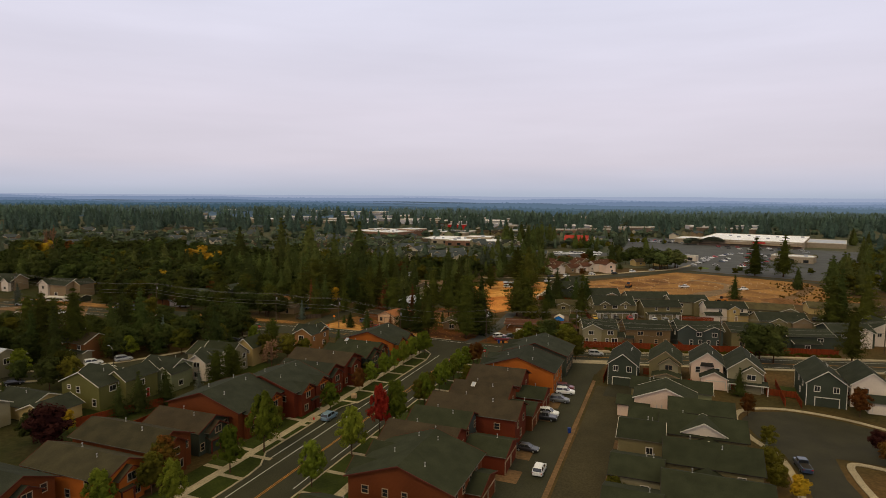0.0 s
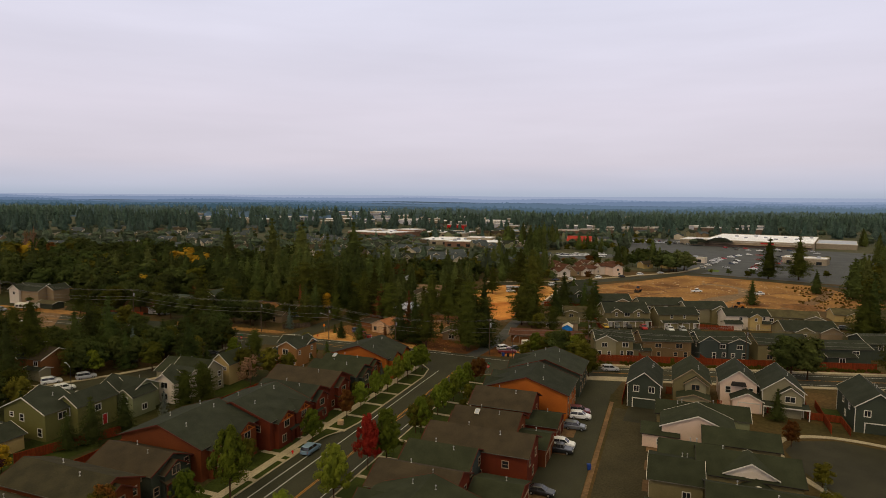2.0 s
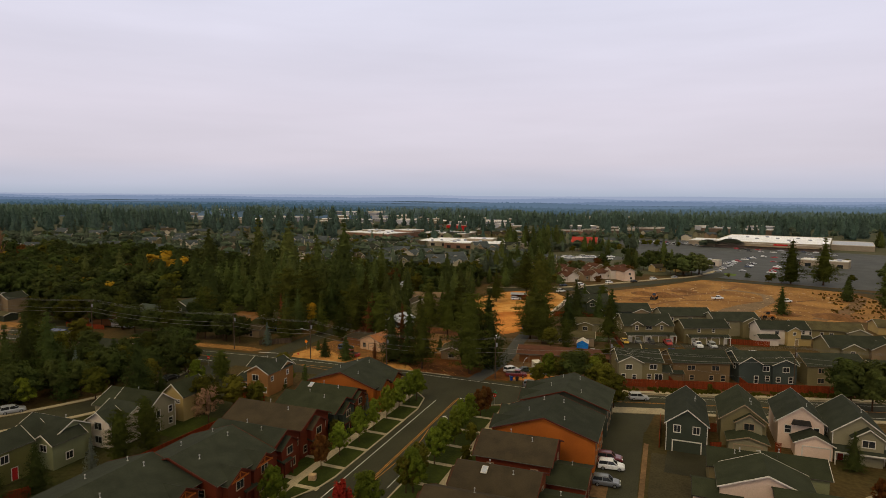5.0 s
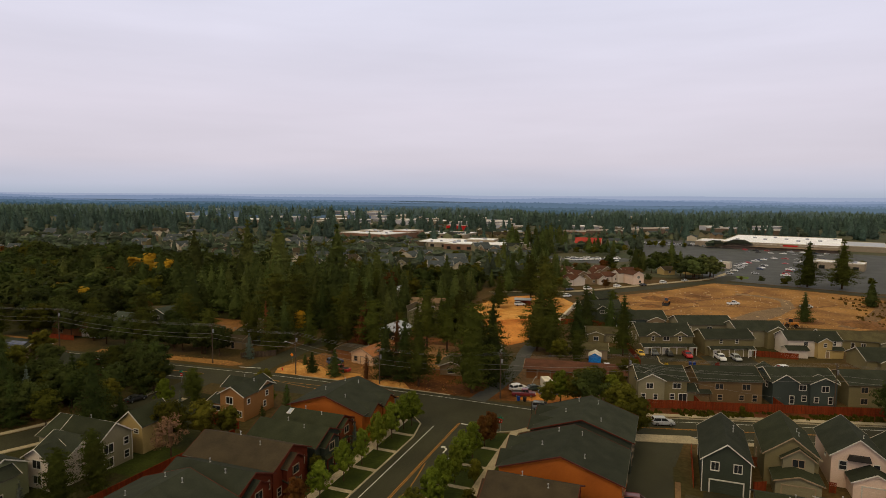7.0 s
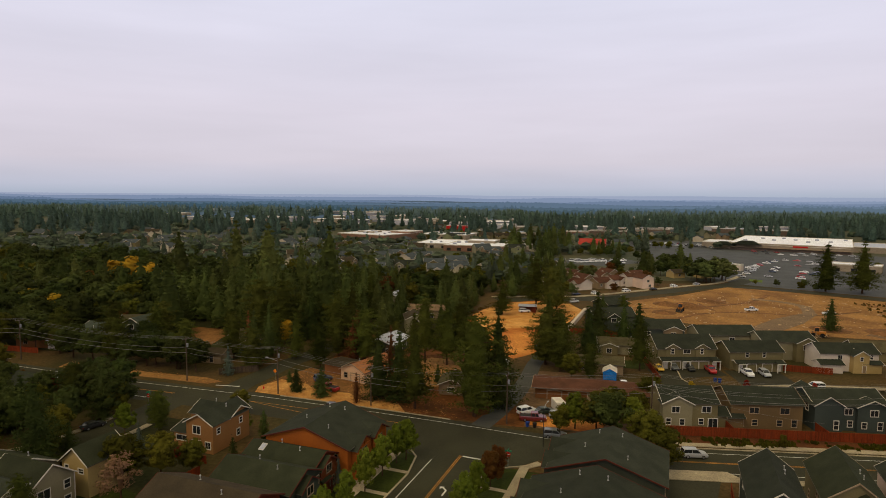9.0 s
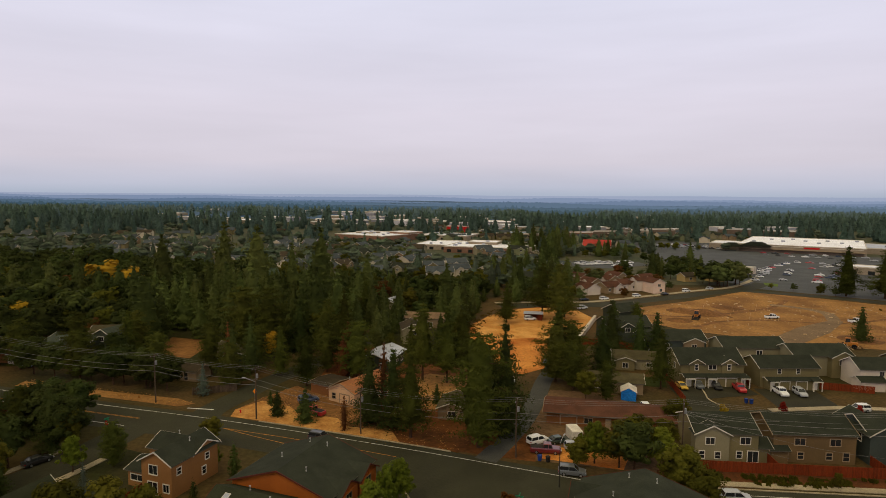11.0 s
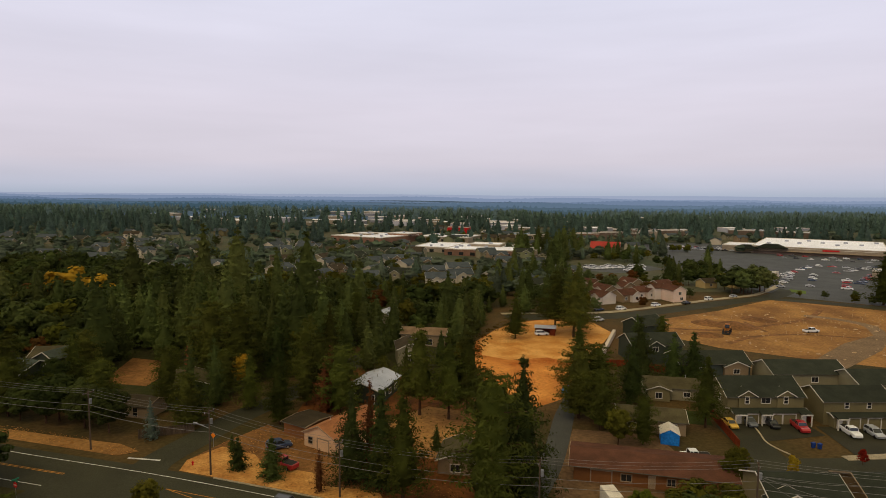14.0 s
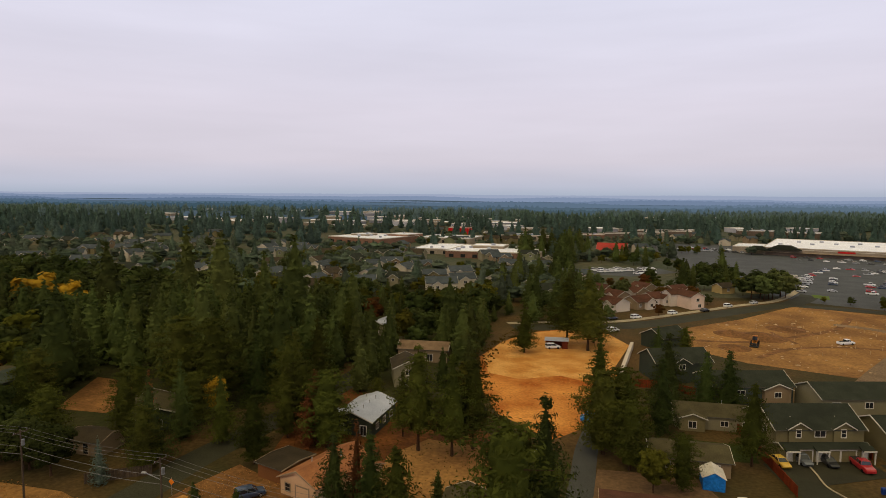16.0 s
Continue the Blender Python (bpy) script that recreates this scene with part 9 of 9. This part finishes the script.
part("roof_sheet", bm, M["trim"], e)
# white cargo trailer in the yard
e = empty("cargo_trailer", 23.8, 208.8, radians(8), label="white enclosed cargo trailer in the yard", category="trailer")
bm = bmesh.new()
box(bm, -1.1, 1.1, -2.0, 2.0, 0.5, 2.7, 0.08)
part("box", bm, M["trim"], e)
for s in (-1, 1):
    part_mesh("wheel", shared(car_meshes("suv")["tyre"], M["tyre"]), None, e, m=Matrix.Translation((s * 1.0, 0, 0.34)))
bm = bmesh.new()
tube(bm, (0, -2, 0.5), (0, -3.1, 0.45), 0.06)
part("drawbar", bm, M["dark_steel"], e)
# camper in the western yard
e = empty("camper_bus", -166, 250, radians(-8), label="white and orange camper bus parked in a yard", category="camper")
bm = bmesh.new()
box(bm, -4.6, 4.6, -1.25, 1.25, 1.3, 3.2, 0.15)
part("upper_body", bm, M["trim"], e)
bm = bmesh.new()
box(bm, -4.6, 4.6, -1.27, 1.27, 0.5, 1.35, 0.05)
part("lower_body", bm, M["loader"], e)
for k in range(5):
    bm = bmesh.new()
    box(bm, -0.6, 0.6, -1.3, -1.2, 1.9, 2.6)
    part("window", bm, M["glass"], e, m=Matrix.Translation((-3.4 + k * 1.6, 0, 0)))
for s in (-3, 2.8):
    for sy in (-1.1, 1.1):
        part_mesh("wheel", shared(car_meshes("suv")["tyre"], M["tyre"]), None, e, m=Matrix.Translation((s, sy, 0.4)) @ Matrix.Rotation(math.pi / 2, 4, "Z"))


# wheel loaders on the building lot
def wheel_loader(x, y, rot):
    e = empty("wheel_loader", x, y, rot, label="faded orange wheel loader on bare dirt", category="loader", group="machines on the lot")
    bm = bmesh.new()
    box(bm, -0.9, 0.9, -2.6, 0.2, 0.9, 2.0, 0.12)
    part("engine_body", bm, M["loader"], e)
    bm = bmesh.new()
    loft(bm, [[(-0.75, -0.5, 2.0), (0.75, -0.5, 2.0), (0.75, 0.9, 2.0), (-0.75, 0.9, 2.0)], [(-0.65, -0.4, 3.2), (0.65, -0.4, 3.2), (0.65, 0.7, 3.2), (-0.65, 0.7, 3.2)]])
    part("cab", bm, M["glass"], e)
    bm = bmesh.new()
    box(bm, -0.8, 0.8, -0.6, 0.9, 3.2, 3.35, 0.04)
    part("cab_roof", bm, M["loader"], e)
    for s in (-1, 1):
        bm = bmesh.new()
        tube(bm, (s * 0.6, 0.5, 1.6), (s * 0.6, 2.8, 0.8), 0.14, seg=6)
        part("lift_arm", bm, M["loader"], e)
        for yy in (-1.6, 1.3):
            w_ = part_mesh("wheel", shared(car_meshes("suv")["tyre"], M["tyre"]), None, e, m=Matrix.Translation((s * 1.0, yy, 0.75)) @ Matrix.Scale(2.2, 4))
    bm = bmesh.new()
    prism(bm, [(2.6, 0.2), (3.6, 0.1), (3.7, 0.3), (2.8, 0.5), (2.7, 1.3), (2.5, 1.3)], 2.6, "x")
    part("bucket", bm, M["dark_steel"], e)


wheel_loader(96.7, 334, radians(150))
wheel_loader(129, 291, radians(60))
for pts_, wd_ in (([(70, 341), (92, 338), (112, 345), (140, 362), (160, 385)], 2.4), ([(90, 318), (106, 330), (126, 334), (150, 330), (178, 342)], 2.0), ([(150, 292), (168, 306), (190, 330), (206, 352)], 6.0)):
    strip("ground", smooth(pts_), wd_, M["dirt_grey" if wd_ > 4 else "dirt_dark"], 0.055, label="wheel-worn grey-brown track on the lot", category="bare ground")
# survey stakes on the lot
rk = random.Random(12)
bm = bmesh.new()
box(bm, -0.06, 0.06, -0.03, 0.03, -0.15, 1.1)
stake = part("survey_stake", bm, M["plank"], None)
tagged(stake, "pale wooden survey stake in bare earth", "stake")
stake["group"] = "survey stakes on the lot"
stake.matrix_basis = Matrix.Translation((150, 330, gz(150)))
for a in range(9):
    for k in range(5):
        x, y = 112 + a * 8.5 + rk.uniform(-2.5, 2.5), 322 + k * 9 + a * 2.2 + rk.uniform(-2.5, 2.5)
        copy_thing(stake, Matrix.Translation((x, y, gz(x))) @ Matrix.Rotation(rk.uniform(0, 3), 4, "Z") @ Matrix.Rotation(rk.uniform(-0.12, 0.12), 4, "X"))
# pile of broken boards and brush at the edge of the lot
e = empty("debris_pile", 128.6, 289.6, label="pile of broken boards and dark brush on bare earth", category="debris")
for k in range(16):
    bm = bmesh.new()
    ln = rk.uniform(0.8, 2.2)
    box(bm, -ln, ln, -0.12, 0.12, -0.04, 0.04)
    part("board", bm, M["plank"] if k % 3 else M["wood"], e, m=Matrix.Translation((rk.uniform(-4.5, 4.5), rk.uniform(-1.4, 1.4), rk.uniform(0.15, 0.9))) @ Euler((rk.uniform(-0.3, 0.3), rk.uniform(-0.35, 0.35), rk.uniform(0, 3.1))).to_matrix().to_4x4())
rs_ = np.random.RandomState(5)
P_ = rs_.normal(size=(900, 3)) * np.array([3.0, 1.0, 0.35]) + np.array([0, 0, 0.35])
V_, F_ = cloud(P_[P_[:, 2] > 0], 0.16, rs_, rs_.normal(size=((P_[:, 2] > 0).sum(), 3)), thin=0.25)
part_mesh("brush", np_mesh("brush", V_, F_, M["wood"]), None, e, "tangle of dark dry brush")
# tall bare tree with pale limbs at the edge of the western wood
rs_ = np.random.RandomState(6)
for x, y, h_ in ((-252, 378, 25), (-262, 386, 22)):
    limbs = []
    for k in range(26):
        z0 = h_ * rs_.uniform(0.25, 0.85)
        a_, ln = rs_.uniform(0, 6.28), (h_ - z0) * rs_.uniform(0.25, 0.5) + 1
        p0, p1 = Vector((0, 0, z0)), Vector((math.cos(a_) * ln * 0.55, math.sin(a_) * ln * 0.55, z0 + ln))
        limbs.append((p0, p1, 0.16))
        for j in range(2):
            p2 = p0.lerp(p1, rs_.uniform(0.4, 0.9))
            limbs.append((p2, p2 + Vector((rs_.normal() * 0.9, rs_.normal() * 0.9, rs_.uniform(1, 2.6))), 0.08))
    e = empty("bare_tree", x, y, label="tall leafless tree with pale grey limbs", category="tree")
    part("trunk", trunk_bm(h_, 0.42, rs_, limbs), M["twig"], e)
# rubble and spoil heaps on the lot
rr = random.Random(9)
LOT = [(66, 341), (110, 374), (148, 404), (205, 362), (200, 305), (152, 290), (126, 294), (86, 314)]
bm = bmesh.new()
n = 0
while n < 260:
    x, y = rr.uniform(64, 208), rr.uniform(288, 406)
    if not inside(x, y, LOT):
        continue
    n += 1
    s = rr.uniform(0.12, 0.4) * (1.9 if rr.random() < 0.15 else 1)
    r = bmesh.ops.create_icosphere(bm, subdivisions=1, radius=s)
    for v in r["verts"]:
        v.co = Vector((v.co.x * rr.uniform(0.8, 1.9), v.co.y * rr.uniform(0.8, 1.5), max(v.co.z * 0.7, -0.05))) + Vector((x, y, gz(x) + 0.05))
tagged(part("rubble", bm, M["rock"], None), "pale stones and debris strewn on the bare lot", "rubble", kind="stuff")
for x, y, r, h in ((104, 346, 9, 1.8), (96, 350, 7, 1.3), (140, 303, 8, 1.2), (88, 330, 6, 1.0), (160, 298, 10, 1.6), (120, 360, 8, 0.9)):
    bm = bmesh.new()
    bmesh.ops.create_grid(bm, x_segments=16, y_segments=16, size=r)
    for v in bm.verts:
        q = min(1.0, v.co.length / r)
        v.co.z = h * (1 - q * q) ** 2 + (0.35 * noise.noise(v.co * 0.6 + Vector((x, y, 0))) + 0.15 * noise.noise(v.co * 1.7)) * (1 - q) - 0.12
    t = tagged(part("spoil_heap", bm, M["dirt_dark"], None, m=Matrix.Translation((x, y, gz(x) + 0.06))), "low heap of dark orange-brown earth on the lot", "earth heap", group="earth heaps")
# dark weeds on the lot and field
def tufts(label, poly, n, hmin, hmax, material, seed):
    """Loose clumps of dry stalks strewn over a patch, joined."""
    rs = np.random.RandomState(seed)
    xs_ = [p[0] for p in poly]
    ys_ = [p[1] for p in poly]
    V = []
    k = 0
    while k < n:
        x, y = rs.uniform(min(xs_), max(xs_)), rs.uniform(min(ys_), max(ys_))
        if not inside(x, y, poly) or noise.noise((x / 5.0, y / 5.0, seed)) < -0.15:
            continue
        h, a = rs.uniform(hmin, hmax), rs.uniform(0, 3.14)
        z = gz(x) + 0.06
        for q in (a, a + 1.5):
            dx, dy = math.cos(q) * h * 0.8, math.sin(q) * h * 0.8
            V += [(x - dx, y - dy, z), (x + dx, y + dy, z), (x + dx * 0.7 + rs.normal() * 0.1, y + dy * 0.7, z + h), (x - dx * 0.7, y - dy * 0.7 + rs.normal() * 0.1, z + h * 0.8)]
        k += 1
    F = np.arange(len(V)).reshape(-1, 4)
    tagged(new("dry_grass", np_mesh("dry_grass", np.array(V), F, material)), label, "grass", kind="stuff")


M["straw"] = leaf("straw", (0.5, 0.27, 0.08), (0.38, 0.18, 0.05), spread=0.0, hue=0.0)
M["weeds"] = leaf("dark_weeds", (0.13, 0.08, 0.02), (0.09, 0.06, 0.016), spread=0.0, hue=0.0)
VERGE = [(-47, 221), (-46.5, 216.9), (-28, 211.6), (-9.6, 205.9), (1, 202.2), (4, 207), (-2, 216), (-10, 224), (-22, 226), (-30, 232), (-38, 238), (-43, 230)]
FIELD = [(6.3, 312), (5.5, 282), (8.4, 266), (18, 252), (29, 262), (40, 286), (44, 305), (55, 330), (52, 346), (39, 352), (24, 345), (14, 330)]
UNDER = [(-16, 205), (4, 201), (12, 215), (14, 245), (4, 262), (-20, 270), (-34, 262), (-30, 235), (-14, 225)]
tufts("dry golden grass clumps on the corner verge", VERGE, 900, 0.05, 0.13, M["straw"], 1)
tufts("dry golden grass clumps on the field", FIELD, 900, 0.06, 0.14, M["straw"], 2)
tufts("dark weeds and needles under the pines", UNDER, 1500, 0.06, 0.2, M["weeds"], 3)
tufts("dark weeds along the field's edge", [(3, 312), (2, 262), (14, 246), (16, 254), (9, 268), (8, 300), (16, 332), (28, 350), (22, 354)], 420, 0.15, 0.45, M["weeds"], 4)
tufts("dry golden grass on the street verge", [(-57, 224), (-60, 222), (-78, 226.5), (-104, 233), (-104, 238), (-78, 231.5), (-62, 228)], 500, 0.05, 0.14, M["straw"], 5)
tufts("dark weeds at the edge of the bare lot", [(150, 290), (205, 300), (210, 362), (190, 372), (180, 330)], 240, 0.3, 0.9, M["weeds"], 6)
tufts("low shrubs in the bark bed", [(44, 191.9), (124, 190.2), (124, 193), (44, 195.6)], 340, 0.3, 0.8, M["leaf_olive"], 7)
# basketball hoop
xq, yq = -75.9, 182.7
e = empty("basketball_hoop", xq, yq, radians(120), label="portable basketball hoop beside the street", category="basketball hoop")
bm = bmesh.new()
tube(bm, (0, 0, 0), (0, 0, 3.4), 0.07)
part("post", bm, M["dark_steel"], e)
bm = bmesh.new()
box(bm, -0.9, 0.9, -0.45, -0.4, 2.9, 3.9)
part("backboard", bm, M["roof_metal"], e)
bm = bmesh.new()
for k in range(12):
    a0, a1 = 2 * math.pi * k / 12, 2 * math.pi * (k + 1) / 12
    tube(bm, (0.23 * math.cos(a0), -0.7 + 0.23 * math.sin(a0), 3.05), (0.23 * math.cos(a1), -0.7 + 0.23 * math.sin(a1), 3.05), 0.02, seg=4)
part("rim", bm, M["sign_orange"], e)

# the trees' patterns have been copied and go
for k, p in PR.items():
    for o in (*p.children_recursive, p):
        bpy.data.objects.remove(o)
